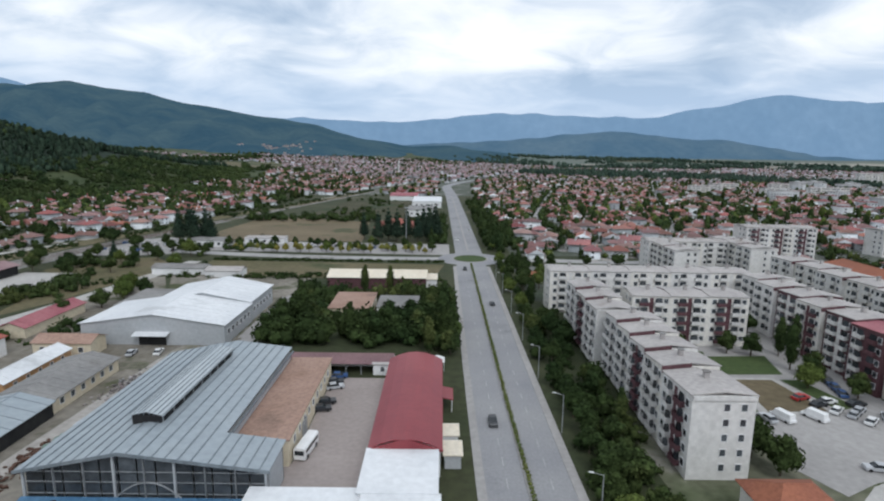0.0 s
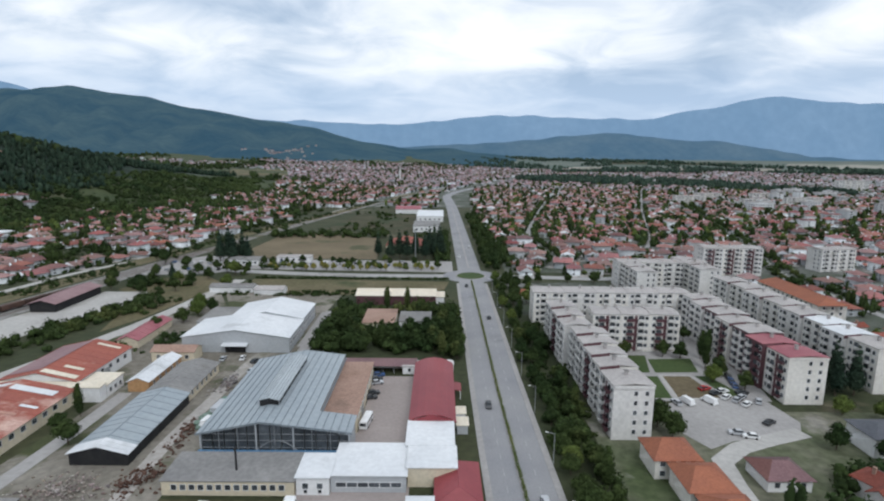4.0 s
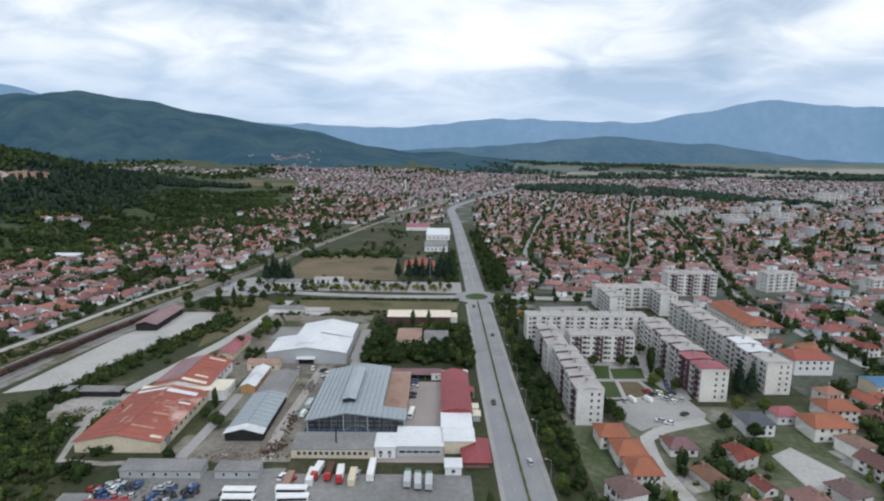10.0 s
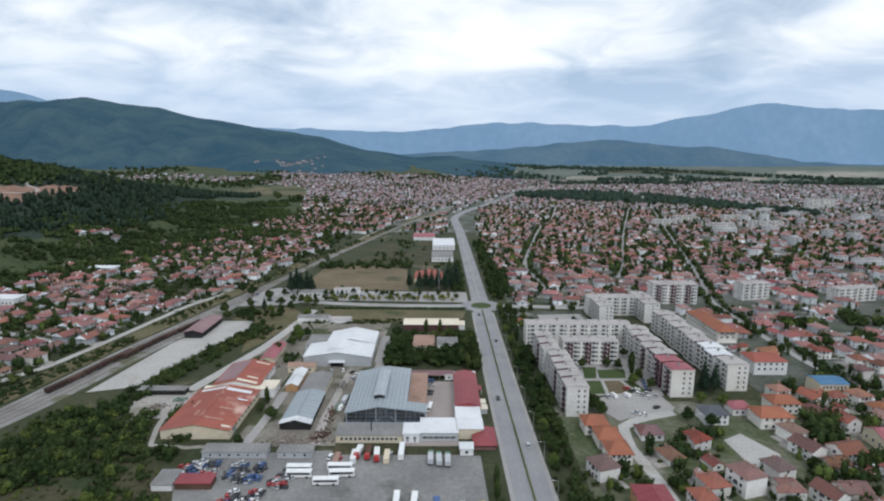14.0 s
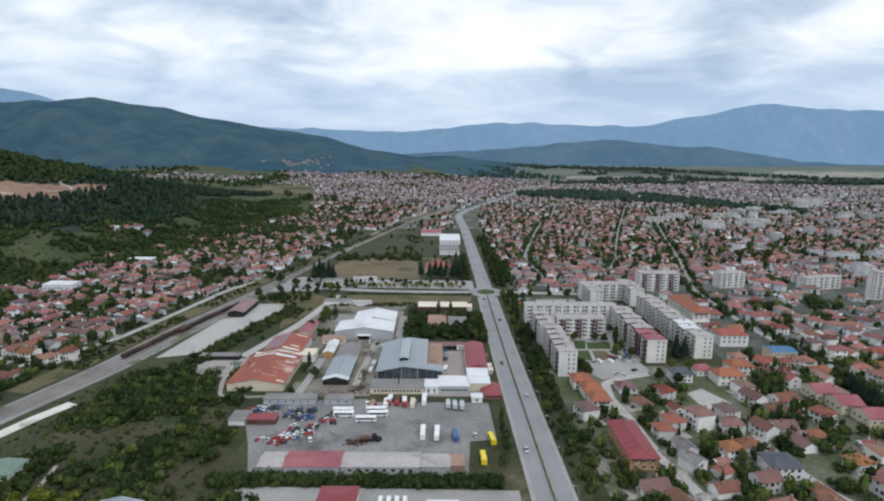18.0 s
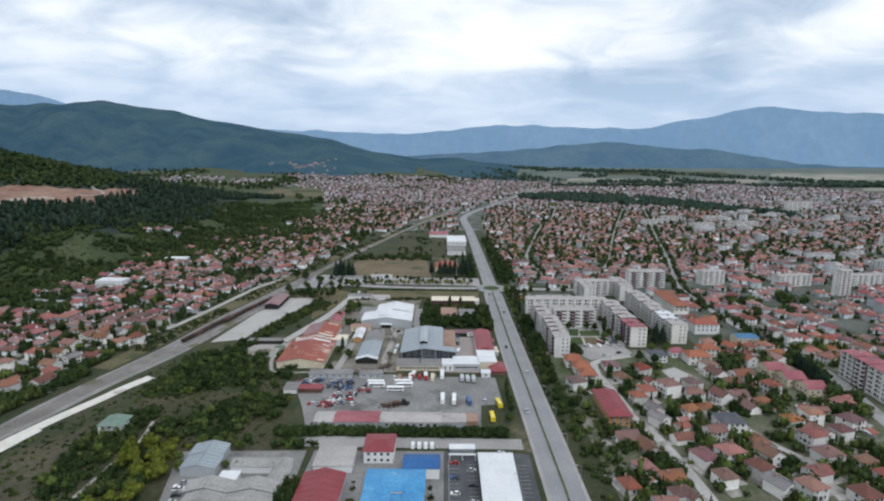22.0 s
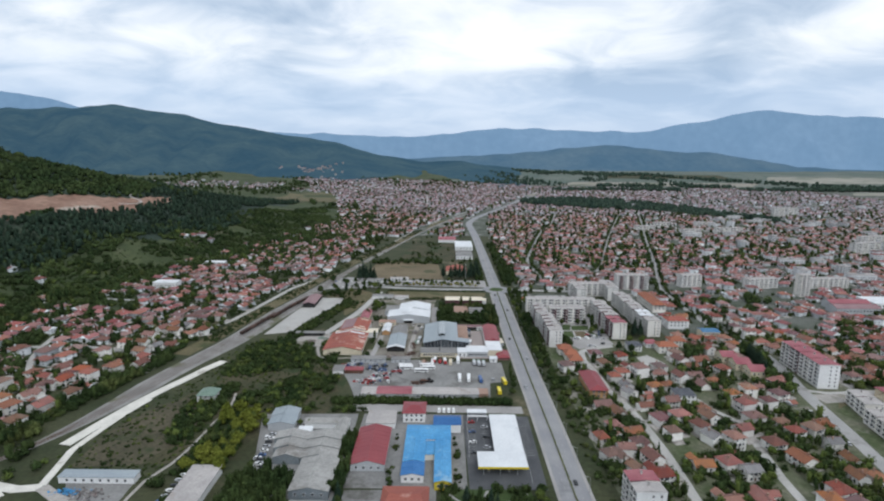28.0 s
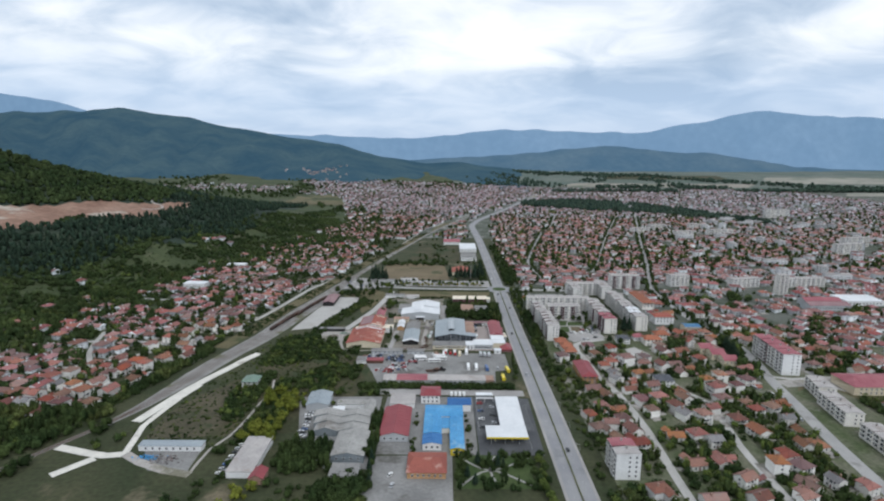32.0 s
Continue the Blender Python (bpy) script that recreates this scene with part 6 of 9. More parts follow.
def house_proto(w, d, h, rise, kind, roof, wall, floors, wing=0.0):
    """Meshes of one family house: walls, roof, eaves, chimney, windows, door, balcony; local origin at the ground."""
    a, b, o = w / 2, d / 2, 0.55
    P = []
    body = Shape()
    if kind == "gable":
        body.hull([(-a, -b, -1.5), (-a, b, -1.5), (-a, b, h), (-a, 0, h + rise - 0.1), (-a, -b, h)][::-1], [(a, -b, -1.5), (a, b, -1.5), (a, b, h), (a, 0, h + rise - 0.1), (a, -b, h)][::-1])
    else:
        body.box(-a, a, -b, b, -1.5, h)
    if wing:
        # a cross wing towards the back, with its own gable
        x0, x1, y1, hw = -a + 0.3, -a + 0.3 + w * 0.46, b + wing, h - 0.35
        xm, rw = (x0 + x1) / 2, rise * 0.72
        body.hull([(x0, b - 0.5, -1.5), (x0, b - 0.5, hw), (xm, b - 0.5, hw + rw), (x1, b - 0.5, hw), (x1, b - 0.5, -1.5)], [(x0, y1, -1.5), (x0, y1, hw), (xm, y1, hw + rw), (x1, y1, hw), (x1, y1, -1.5)])
    P.append(("wall", body.mesh("wall", wall), None, None))
    dz = rise * o / b
    r = Shape()
    ins = 0.0 if kind == "gable" else (a if kind == "pyramid" else min(a, b) * 0.9)
    rx = a + o - (ins + (o if ins else 0)) if kind != "gable" else a + o
    rx = max(0.05, rx)
    e = h - dz + 0.12
    A, B, C, D = (-a - o, -b - o, e), (a + o, -b - o, e), (a + o, b + o, e), (-a - o, b + o, e)
    R0, R1 = (-rx, 0, h + rise + 0.12), (rx, 0, h + rise + 0.12)
    th = 0.18
    for q in ((A, B, R1, R0), (C, D, R0, R1)):
        r.slab(list(q), th)
    if kind != "gable":
        r.slab([B, C, R1], th)
        r.slab([D, A, R0], th)
    if wing:
        for xe in (x0 - 0.45, x1 + 0.45):
            q = [(xe, 0.2, hw - 0.1), (xe, y1 + 0.45, hw - 0.1), (xm, y1 + 0.45, hw + rw + 0.22), (xm, 0.2, hw + rw + 0.22)]
            r.slab(q if xe > xm else q[::-1], th)
    P.append(("roof", r.mesh("roof", roof), None, None))
    cap = Shape().box(-rx, rx, -0.14, 0.14, h + rise + 0.08, h + rise + 0.24)
    P.append(("ridge_cap", cap.mesh("ridge_cap", M_TILEDARK), 1, None))
    ch = Shape().box(-0.35, 0.35, -0.35, 0.35, 0, 1.9).box(-0.45, 0.45, -0.45, 0.45, 1.9, 2.05)
    P.append(("chimney", ch.mesh("chimney", M_BROWNROOF), 1, pose(a * 0.35, b * 0.3, h + rise * 0.55)))
    for f in range(floors):
        z = 1.5 + f * 2.8
        P.append(("window", WIN[(1.3, 1.4)], None, pose(-a * 0.5, -b - 0.02, z)))
        P.append(("window", WIN[(1.3, 1.4)], None, pose(a * 0.5, -b - 0.02, z)))
        P.append(("window", WIN[(1.3, 1.4)], None, pose(-a - 0.02, 0, z, 0, 0, 270)))
    P.append(("door", DOOR, None, pose(0, -b - 0.02, 0.1)))
    if floors > 1:
        P.append(("balcony", BALC, None, pose(0, -b, 2.9)))
    return P


M_SLATE = material("grey_tile", (0.17, 0.165, 0.17), (0.23, 0.22, 0.22), 0.12, 1.8, 0.85, vary=0.2)
HOUSES = [
    (house_proto(10, 9, 5.6, 2.2, "hip", M_ROOFTILE, M_WALL, 2), "two-storey house with red clay hipped roof and pale walls"),
    (house_proto(11, 8.5, 5.4, 2.4, "gable", M_ROOFTILE, M_WALL, 2), "two-storey gabled house with a red tiled roof"),
    (house_proto(9, 9, 5.8, 2.4, "pyramid", M_ROOFTILE, M_WALL, 2), "square two-storey house with a red pyramid roof"),
    (house_proto(9.5, 7.5, 3.1, 2.2, "hip", M_ROOFTILE, M_WALL, 1), "single-storey cottage with a red tiled hipped roof"),
    (house_proto(12, 8, 3.2, 2.3, "gable", M_ROOFTILE, M_WALL, 1), "single-storey gabled cottage with an orange tiled roof"),
    (house_proto(10.5, 10, 8.2, 2.2, "hip", M_ROOFTILE, M_WALL, 3), "three-storey house with a red hipped roof"),
    (house_proto(10, 9, 5.6, 2.0, "hip", M_TILEDARK, M_WALL, 2), "two-storey house with a dark maroon roof"),
    (house_proto(9, 8, 5.4, 1.9, "gable", M_SLATE, M_WALL, 2), "two-storey house with a grey roof"),
    (house_proto(6, 5, 2.6, 1.3, "gable", M_ROOFTILE, M_WALL, 1), "small outbuilding with a red tiled roof"),
    (house_proto(10.5, 8, 5.5, 2.1, "hip", M_ROOFTILE, M_WALL, 2, 4.0), "two-storey house with a red roof and a gabled wing"),
    (house_proto(11, 8, 3.3, 2.1, "gable", M_ROOFTILE, M_WALL, 1, 4.5), "L-shaped cottage with a weathered red tiled roof"),
]


def seg_dist(x, y, p, q):
    dx, dy = q[0] - p[0], q[1] - p[1]
    t = max(0.0, min(1.0, ((x - p[0]) * dx + (y - p[1]) * dy) / (dx * dx + dy * dy + 1e-9)))
    return math.hypot(x - p[0] - t * dx, y - p[1] - t * dy)


LINES = [(bend(pts, 25), w / 2) for nm, pts, w, m, lab in STREETS] + [(bend(ROAD_C, 40), 13.0), (bend(RAIL, 40), 16.0)]
# ground kept free of houses: x0, x1, y0, y1
KEEP = [(33, 171, 82, 284), (160, 212, 288, 318), (36, 60, -148, -118), (218, 252, 2, 70), (203, 252, -145, -8), (252, 318, -36, 2), (51, 69, -15, 26), (175, 203, 22, 72),
        (166, 194, 138, 162), (108, 126, 76, 94), (71, 88, 61, 78), (62, 108, 74, 128), (-1, 34, -300, 800), (-200, 40, -170, 345), (-262, -195, -170, 100), (-165, 5, 340, 700), (112, 152, 58, 64), (26, 44, -20, 430), (182, 206, 116, 130), (110, 127, -20, -4), (116, 131, 38, 74)]
KEEP += [(333, 385, 298, 330), (374, 396, 262, 286), (400, 478, 300, 330), (250, 290, 305, 330), (362, 430, 800, 830), (443, 525, 750, 790), (528, 622, 782, 804), (425, 492, 862, 890), (525, 580, 875, 896), (848, 930, 1118, 1142), (655, 725, 555, 592), (725, 795, 635, 665), (368, 424, 192, 236), (430, 480, 218, 252), (46, 66, 42, 83), (172, 194, 194, 252), (133, 155, 73, 91), (149, 169, 89, 106), (127, 143, 87, 102), (-404, -368, 264, 286), (-398, -362, 394, 414)]


def free(x, y, margin):
    for x0, x1, y0, y1 in KEEP:
        if x0 - margin < x < x1 + margin and y0 - margin < y < y1 + margin:
            return False
    for pts, w in LINES:
        for i in range(len(pts) - 1):
            p = pts[i]
            if abs(p[0] - x) < 60 and abs(p[1] - y) < 60 and seg_dist(x, y, p, pts[i + 1]) < w + margin:
                return False
    return True


def free_line(x, y, margin):
    for pts, w in LINES:
        for i in range(len(pts) - 1):
            p = pts[i]
            if abs(p[0] - x) < 60 and abs(p[1] - y) < 60 and seg_dist(x, y, p, pts[i + 1]) < w + margin:
                return False
    return True


def east_angle(x, y):
    return 14 - 23 * smooth(40, 420, y) + 6 * noise.noise((x * 0.004, y * 0.004, 2.2))


spots = []
# houses that can be told apart, street by street: x, y, kind
EAST_A = [(48, 38, 6), (56, 33, 1), (88, 26, 2), (102, 28, 5), (83, 1, 7), (87, -27, 4), (103, 0, 0), (130, 20, 1), (121, 38, 6), (105, -24, 1), (89, -47, 6), (103, -43, 0), (90, -64, 2),
          (121, -45, 1), (148, 43, 4), (153, 16, 3), (154, -10, 2), (121, -75, 5), (134, -60, 1), (150, -44, 0), (166, -47, 3), (172, -22, 6), (186, -10, 6), (144, -76, 2), (165, -62, 0), (150, -92, 1), (58, -54, 3)]
EAST_B = [(66, -62, 4), (65, -77, 0), (67, -93, 1), (66, -109, 0), (206, 106, 2), (194, 169, 0), (81, 50, 3), (97, 44, 8), (93, 33, 4), (146, 68, 0), (182, 108, 4), (144, 54, 1),
          (158, 50, 1), (109, 33, 6), (206, 90, 0), (172, 92, 3), (166, 112, 0), (178, 78, 1), (192, 60, 0), (116, 8, 3), (66, -36, 4)]
WEST_A = [(-300, 60, 1), (-278, 104, 0), (-360, -49, 1), (-397, -24, 0), (-358, -12, 5), (-324, 0, 1), (-378, 77, 0), (-355, 61, 2), (-355, 122, 0), (-327, 133, 1), (-324, 78, 2), (-286, 33, 1), (-303, 26, 0), (-309, 7, 5), (-305, -17, 0), (-312, -38, 1),
          (-312, -60, 2), (-340, -72, 3), (-415, 45, 2), (-457, 92, 0), (-493, 110, 1), (-427, 111, 0), (-401, 131, 2), (-313, 145, 5), (-284, 79, 4), (-326, 240, 1), (-284, 201, 2), (-516, 241, 1), (-432, 231, 0), (-415, 258, 2), (-443, 173, 5), (-452, 156, 5), (-558, 252, 1), (-471, 534, 1), (-462, 547, 0), (-482, 522, 2), (-450, 560, 1), (-441, 532, 4), (-420, 100, 1), (-500, 160, 0), (-480, 196, 3), (-408, 300, 2)]
ANCHORS = [(x, y, (15 if x > 0 else -14) + rng.choice((0, 90, 180, 270)) + rng.uniform(-4, 4), k) for x, y, k in EAST_A + EAST_B + WEST_A]
KIND_AT = {}
for x, y, a, k in ANCHORS:
    spots.append((x, y, a))
    KIND_AT[(x, y)] = k
# east of the main road: back-to-back rows between streets
v = -170.0
while v < 2300:
    far = smooth(500, 1500, v)
    du = 12.8 + 4.0 * far
    u = 30.0
    lim = 420 + 0.78 * (v + 170)
    while u < min(1500, lim):
        ang = radians(east_angle(u, v))
        x = u + (0.16 * max(0, v - 330) if u < 300 else 0.10 * max(0, v - 330)) * 0.35 + rng.uniform(-4.5, 4.5)
        y = v + rng.uniform(-5, 5) + 0.12 * (u - 200) * math.sin(v * 0.013)
        row = int(u / du)
        keepit = rng.random() < (0.90 if noise.noise((x * 0.012, y * 0.012, 4.4)) > -0.30 else 0.35) and not (y < 110 and u < 200 and rng.random() < 0.10)
        if keepit and free(x, y, 5.5) and not (216 < x < 790 and abs(y - float(np.interp(x, [216, 300, 400, 528, 671, 776], [1440, 1450, 1450, 1400, 1200, 960]))) < float(np.interp(x, [216, 300, 400, 528, 671, 776], [60, 110, 190, 200, 120, 40]))):
            spots.append((x, y, math.degrees(ang) + rng.choice((0, 90, 90, 180, 270)) + rng.uniform(-14, 14)))
        u += du * rng.uniform(0.92, 1.12)
    v += 14.8 + 4.0 * far
# west: the villages on the slope below the woods
v = -60.0
while v < 2350:
    s = 6.0
    wide = 185 + 60 * smooth(100, 420, v) + 260 * smooth(800, 1500, v)
    while s < wide:
        x, y = foot(v) - 12 - s + rng.uniform(-3, 3), v + rng.uniform(-3, 3)
        dens = 0.88 if noise.noise((x * 0.009, y * 0.009, 8.8)) > -0.25 + 0.5 * smooth(110, 230, s) * (1 - smooth(500, 900, v)) else 0.10
        if y < 170 and s < 170:
            dens = 0.9
        if y < 115 and x > float(np.interp(y, [-120, -62, 30, 96, 115], [-342, -314, -290, -266, -262])):
            s += 8
            continue
        if rng.random() < dens and free(x, y, 5.0):
            spots.append((x, y, -16 + rng.choice((0, 90, 180, 270)) + rng.uniform(-9, 9)))
        s += (12.0 if s < 190 else 17.0) * rng.uniform(0.9, 1.25)
    v += 13.5 if v < 700 else 19.0
# beyond the fields, between railway and road and right across the valley
v = 700.0
while v < 2400:
    x = -0.45 * (v - 700) - 60
    while x < 0.14 * max(0, v - 900) + 20:
        if rng.random() < 0.72 and free(x, v, 6):
            spots.append((x + rng.uniform(-3, 3), v + rng.uniform(-3, 3), rng.choice((0, 90, 180)) + rng.uniform(-12, 12)))
        x += 18.5 * rng.uniform(0.9, 1.2)
    v += 20.0
for i in range(420):
    x, y = rng.uniform(-1150, -330), rng.uniform(1560, 1900)
    if free(x, y, 6) and noise.noise((x * 0.006, y * 0.006, 3.7)) > -0.12:
        spots.append((x, y, rng.choice((0, 90, 180)) + rng.uniform(-14, 14)))
seen_spots, cell = [], {}
for x, y, a in spots:
    k = (int(x // 11), int(y // 11))
    if any(math.hypot(x - q[0], y - q[1]) < 10.4 for i in (-1, 0, 1) for j in (-1, 0, 1) for q in cell.get((k[0] + i, k[1] + j), ())):
        continue
    cell.setdefault(k, []).append((x, y))
    seen_spots.append((x, y, a))


def nearness(p):
    """Distance from the open stretch of road over which the view is taken."""
    return math.hypot(p[0] + 20, max(0.0, p[1] - -60)) if p[1] > -60 else math.hypot(p[0] + 20, (p[1] + 60) * 0.6)


seen_spots.sort(key=nearness)
near_houses, far_houses = seen_spots[:187], seen_spots[187:]
WEIGHT = [0, 0, 1, 1, 2, 3, 3, 4, 5, 6, 7, 8, 9, 9, 10, 10]
for x, y, a in near_houses:
    k = KIND_AT[(x, y)] if (x, y) in KIND_AT else rng.choice(WEIGHT)
    k = {0: 9, 4: 10}.get(k, k) if rng.random() < 0.4 else k
    P, lab = HOUSES[k]
    k = rng.uniform(0.86, 1.10)
    stamp(P, "house", pose(x, y, terrain(x, y), 0, 0, a) @ Matrix.Diagonal((k, k * rng.uniform(0.92, 1.08), rng.uniform(0.92, 1.06), 1)), lab, "house", "houses of the town")


# ---------------------------------------------------------------- joined masses, built with arrays
def scatter(name, protos, places, mats, label, category, kind="stuff"):
    """One mesh of many copies: protos are (corners, triangles or quads, slots); places are (index, x, y, z, turn, scale xyz)."""
    vs, loops, starts, totals, slots = [], [], [], [], []
    nv = nl = 0
    for i, x, y, z, a, sx, sy, sz in places:
        V, F, S = protos[i]
        c, s = math.cos(a), math.sin(a)
        q = V * (sx, sy, sz)
        vs.append(np.stack([q[:, 0] * c - q[:, 1] * s + x, q[:, 0] * s + q[:, 1] * c + y, q[:, 2] + z], 1))
        lens = np.array([len(f) for f in F]) if not isinstance(F, np.ndarray) else np.full(len(F), F.shape[1])
        flat = np.concatenate([np.asarray(f) for f in F]) if not isinstance(F, np.ndarray) else F.ravel()
        loops.append(flat + nv)
        st = np.concatenate([[0], np.cumsum(lens)[:-1]])
        starts.append(st + nl)
        totals.append(lens)
        slots.append(S)
        nv += len(V)
        nl += len(flat)
    me = bpy.data.meshes.new(name)
    V, Lp, St = np.concatenate(vs), np.concatenate(loops), np.concatenate(starts)
    me.vertices.add(len(V))
    me.vertices.foreach_set("co", V.ravel().astype(np.float32))
    me.loops.add(len(Lp))
    me.loops.foreach_set("vertex_index", Lp.astype(np.int32))
    me.polygons.add(len(St))
    me.polygons.foreach_set("loop_start", St.astype(np.int32))
    me.polygons.foreach_set("material_index", np.concatenate(slots).astype(np.int32))
    for m in mats:
        me.materials.append(m)
    me.update(calc_edges=True)
    return tagged(new(name, me), label, category, kind=kind)


def far_house(w, d, h, rise, kind):
    a, b, o = w / 2, d / 2, 0.85
    s = Shape()
    s.box(-a, a, -b, b, -2.5, h, 0, bottom=False)
    ins = 0 if kind == "gable" else min(a, b) * 0.9
    rx = max(0.1, a + o - ins)
    e, t = h - 0.4, h + rise
    A, B, C, D, R0, R1 = (-a - o, -b - o, e), (a + o, -b - o, e), (a + o, b + o, e), (-a - o, b + o, e), (-rx, 0, t), (rx, 0, t)
    i = len(s.v)
    s.v += [A, B, C, D, R0, R1]
    fs = [(i, i + 1, i + 5, i + 4), (i + 2, i + 3, i + 4, i + 5), (i + 1, i + 2, i + 5), (i + 3, i, i + 4)]
    s.f += fs
    s.s += [1, 1, 1 if kind != "gable" else 0, 1 if kind != "gable" else 0]
    for z in ([1.5, 4.3] if h > 4 else [1.5]):
        for x in (-a * 0.5, a * 0.5):
            s.face((x - 0.65, -b - 0.05, z - 0.7), (x + 0.65, -b - 0.05, z - 0.7), (x + 0.65, -b - 0.05, z + 0.7), (x - 0.65, -b - 0.05, z + 0.7), slot=2)
        for sg in (-1, 1):
            q = [(sg * (a + 0.05), -0.65 * sg, z - 0.7), (sg * (a + 0.05), 0.65 * sg, z - 0.7), (sg * (a + 0.05), 0.65 * sg, z + 0.7), (sg * (a + 0.05), -0.65 * sg, z + 0.7)]
            s.face(*q, slot=2)
    s.box(a * 0.3, a * 0.3 + 0.7, b * 0.2, b * 0.2 + 0.7, h + rise * 0.4, h + rise + 0.9, 0, bottom=False)
    return np.array(s.v, float), s.f, np.array(s.s)


FARH = [far_house(10, 9, 5.6, 2.2, "hip"), far_house(11, 8.5, 5.4, 2.4, "gable"), far_house(9, 9, 5.8, 2.4, "hip"), far_house(9.5, 7.5, 3.1, 2.2, "hip"), far_house(12, 8, 3.2, 2.3, "gable"), far_house(10.5, 10, 8.2, 2.2, "hip"), far_house(6, 5, 2.6, 1.3, "gable")]
pl = [(rng.choice((0, 0, 0, 1, 1, 2, 2, 3, 4, 5)), x, y, terrain(x, y), radians(a), rng.uniform(0.9, 1.25), rng.uniform(0.9, 1.25), rng.uniform(0.72, 0.98)) for x, y, a in far_houses]
# mid-rise blocks of the town centre
def town_block(w, d, h, roof):
    a, b = w / 2, d / 2
    q = Shape().box(-a, a, -b, b, -1, h, 0, bottom=False).box(-a - 0.4, a + 0.4, -b - 0.4, b + 0.4, h, h + 0.5, roof).box(-a * 0.2, a * 0.2, -b * 0.5, b * 0.5, h + 0.5, h + 2.2, 0, bottom=False)
    for k in range(int(h / 2.9)):
        z = 1.6 + 2.9 * k
        for i in range(int(w / 3.2)):
            x = -a + 1.6 + 3.2 * i
            q.face((x - 0.8, -b - 0.05, z - 0.7), (x + 0.8, -b - 0.05, z - 0.7), (x + 0.8, -b - 0.05, z + 0.7), (x - 0.8, -b - 0.05, z + 0.7), slot=2)
        for sg in (-1, 1):
            q.face((sg * (a + 0.05), -sg * 1.0, z - 0.7), (sg * (a + 0.05), sg * 1.0, z - 0.7), (sg * (a + 0.05), sg * 1.0, z + 0.7), (sg * (a + 0.05), -sg * 1.0, z + 0.7), slot=2)
    return np.array(q.v, float), q.f, np.array(q.s)


BLOCKS = [town_block(16, 12, 10, 1), town_block(24, 12, 12, 3), town_block(14, 13, 9.5, 1), town_block(34, 13, 11, 3), town_block(13, 13, 14.5, 3)]
mid, outer_mid = [], []
for i in range(900):
    y = rng.uniform(330, 1750)
    x = rng.uniform(300 + 0.18 * (y - 330), 560 + 0.78 * y)
    n = noise.noise((x * 0.0042, y * 0.0042, 5.5))
    if n < 0.10 or rng.random() > 0.30 or not free(x, y, 9) or any(abs(x - q[1]) + abs(y - q[2]) < 34 for q in mid + outer_mid):
        continue
    (mid if y < 1050 else outer_mid).append((rng.choice((0, 0, 1, 2, 2, 3, 4)), x, y, 0.0, radians(east_angle(x, y) + rng.choice((0, 90))), 1, 1, rng.uniform(0.8, 1.1)))
taken = mid + outer_mid
pl = [q for q in pl if not any(abs(q[1] - t[1]) < 15 and abs(q[2] - t[2]) < 13 for t in taken)]
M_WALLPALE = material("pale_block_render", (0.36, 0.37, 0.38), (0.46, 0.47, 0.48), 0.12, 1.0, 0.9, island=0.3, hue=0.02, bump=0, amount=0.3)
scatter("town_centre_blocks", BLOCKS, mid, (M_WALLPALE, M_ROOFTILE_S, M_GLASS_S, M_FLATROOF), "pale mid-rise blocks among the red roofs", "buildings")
scatter("outer_town_blocks", BLOCKS, outer_mid, (M_WALLPALE, M_ROOFTILE_HAZE, M_GLASS_S, M_FLATROOF), "pale mid-rise blocks of the outer town", "buildings")
ext = []
for x, y, a in seen_spots:
    if rng.random() < 0.33:
        q = radians(rng.uniform(0, 360))
        xx, yy = x + 9.5 * math.cos(q), y + 9.5 * math.sin(q)
        if free(xx, yy, 3):
            ext.append((6, xx, yy, terrain(xx, yy), radians(a), rng.uniform(0.6, 1.0), rng.uniform(0.6, 1.0), rng.uniform(0.8, 1.0)))
# houses beyond y = 1050 take the tile and render with haze in them
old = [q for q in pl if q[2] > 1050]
scatter("outlying_houses", FARH, old, (M_WALL_HAZE, M_ROOFTILE_HAZE, M_GLASS_S), "dull-red roofs of the outer town with haze in their colour", "houses")
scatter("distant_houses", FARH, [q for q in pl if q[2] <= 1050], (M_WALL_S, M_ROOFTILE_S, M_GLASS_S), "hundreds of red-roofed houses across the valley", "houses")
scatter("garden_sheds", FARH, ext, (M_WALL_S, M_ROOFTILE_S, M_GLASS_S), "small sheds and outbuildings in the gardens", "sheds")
# a hamlet on the lower slope of the western mountain
ham = []
for i in range(46):
    k = rng.gauss(0, 1), rng.gauss(0, 1)
    q = west_slope(max(1, min(149, int(98.5 + 2.0 * k[0]))), max(4, min(22, int(11 + 1.6 * k[1]))))
    ham.append((rng.choice((0, 1, 2, 5)), q.x + rng.uniform(-22, 22), q.y + rng.uniform(-30, 30), q.z - 1.0, rng.uniform(0, 6.3), 1.0, 1.0, 0.8))
scatter("mountain_hamlet", FARH, ham, (M_STREET, M_ROOFTILE_HAZE, M_GLASS_S), "pale hamlet on the slope of the mountain", "houses")
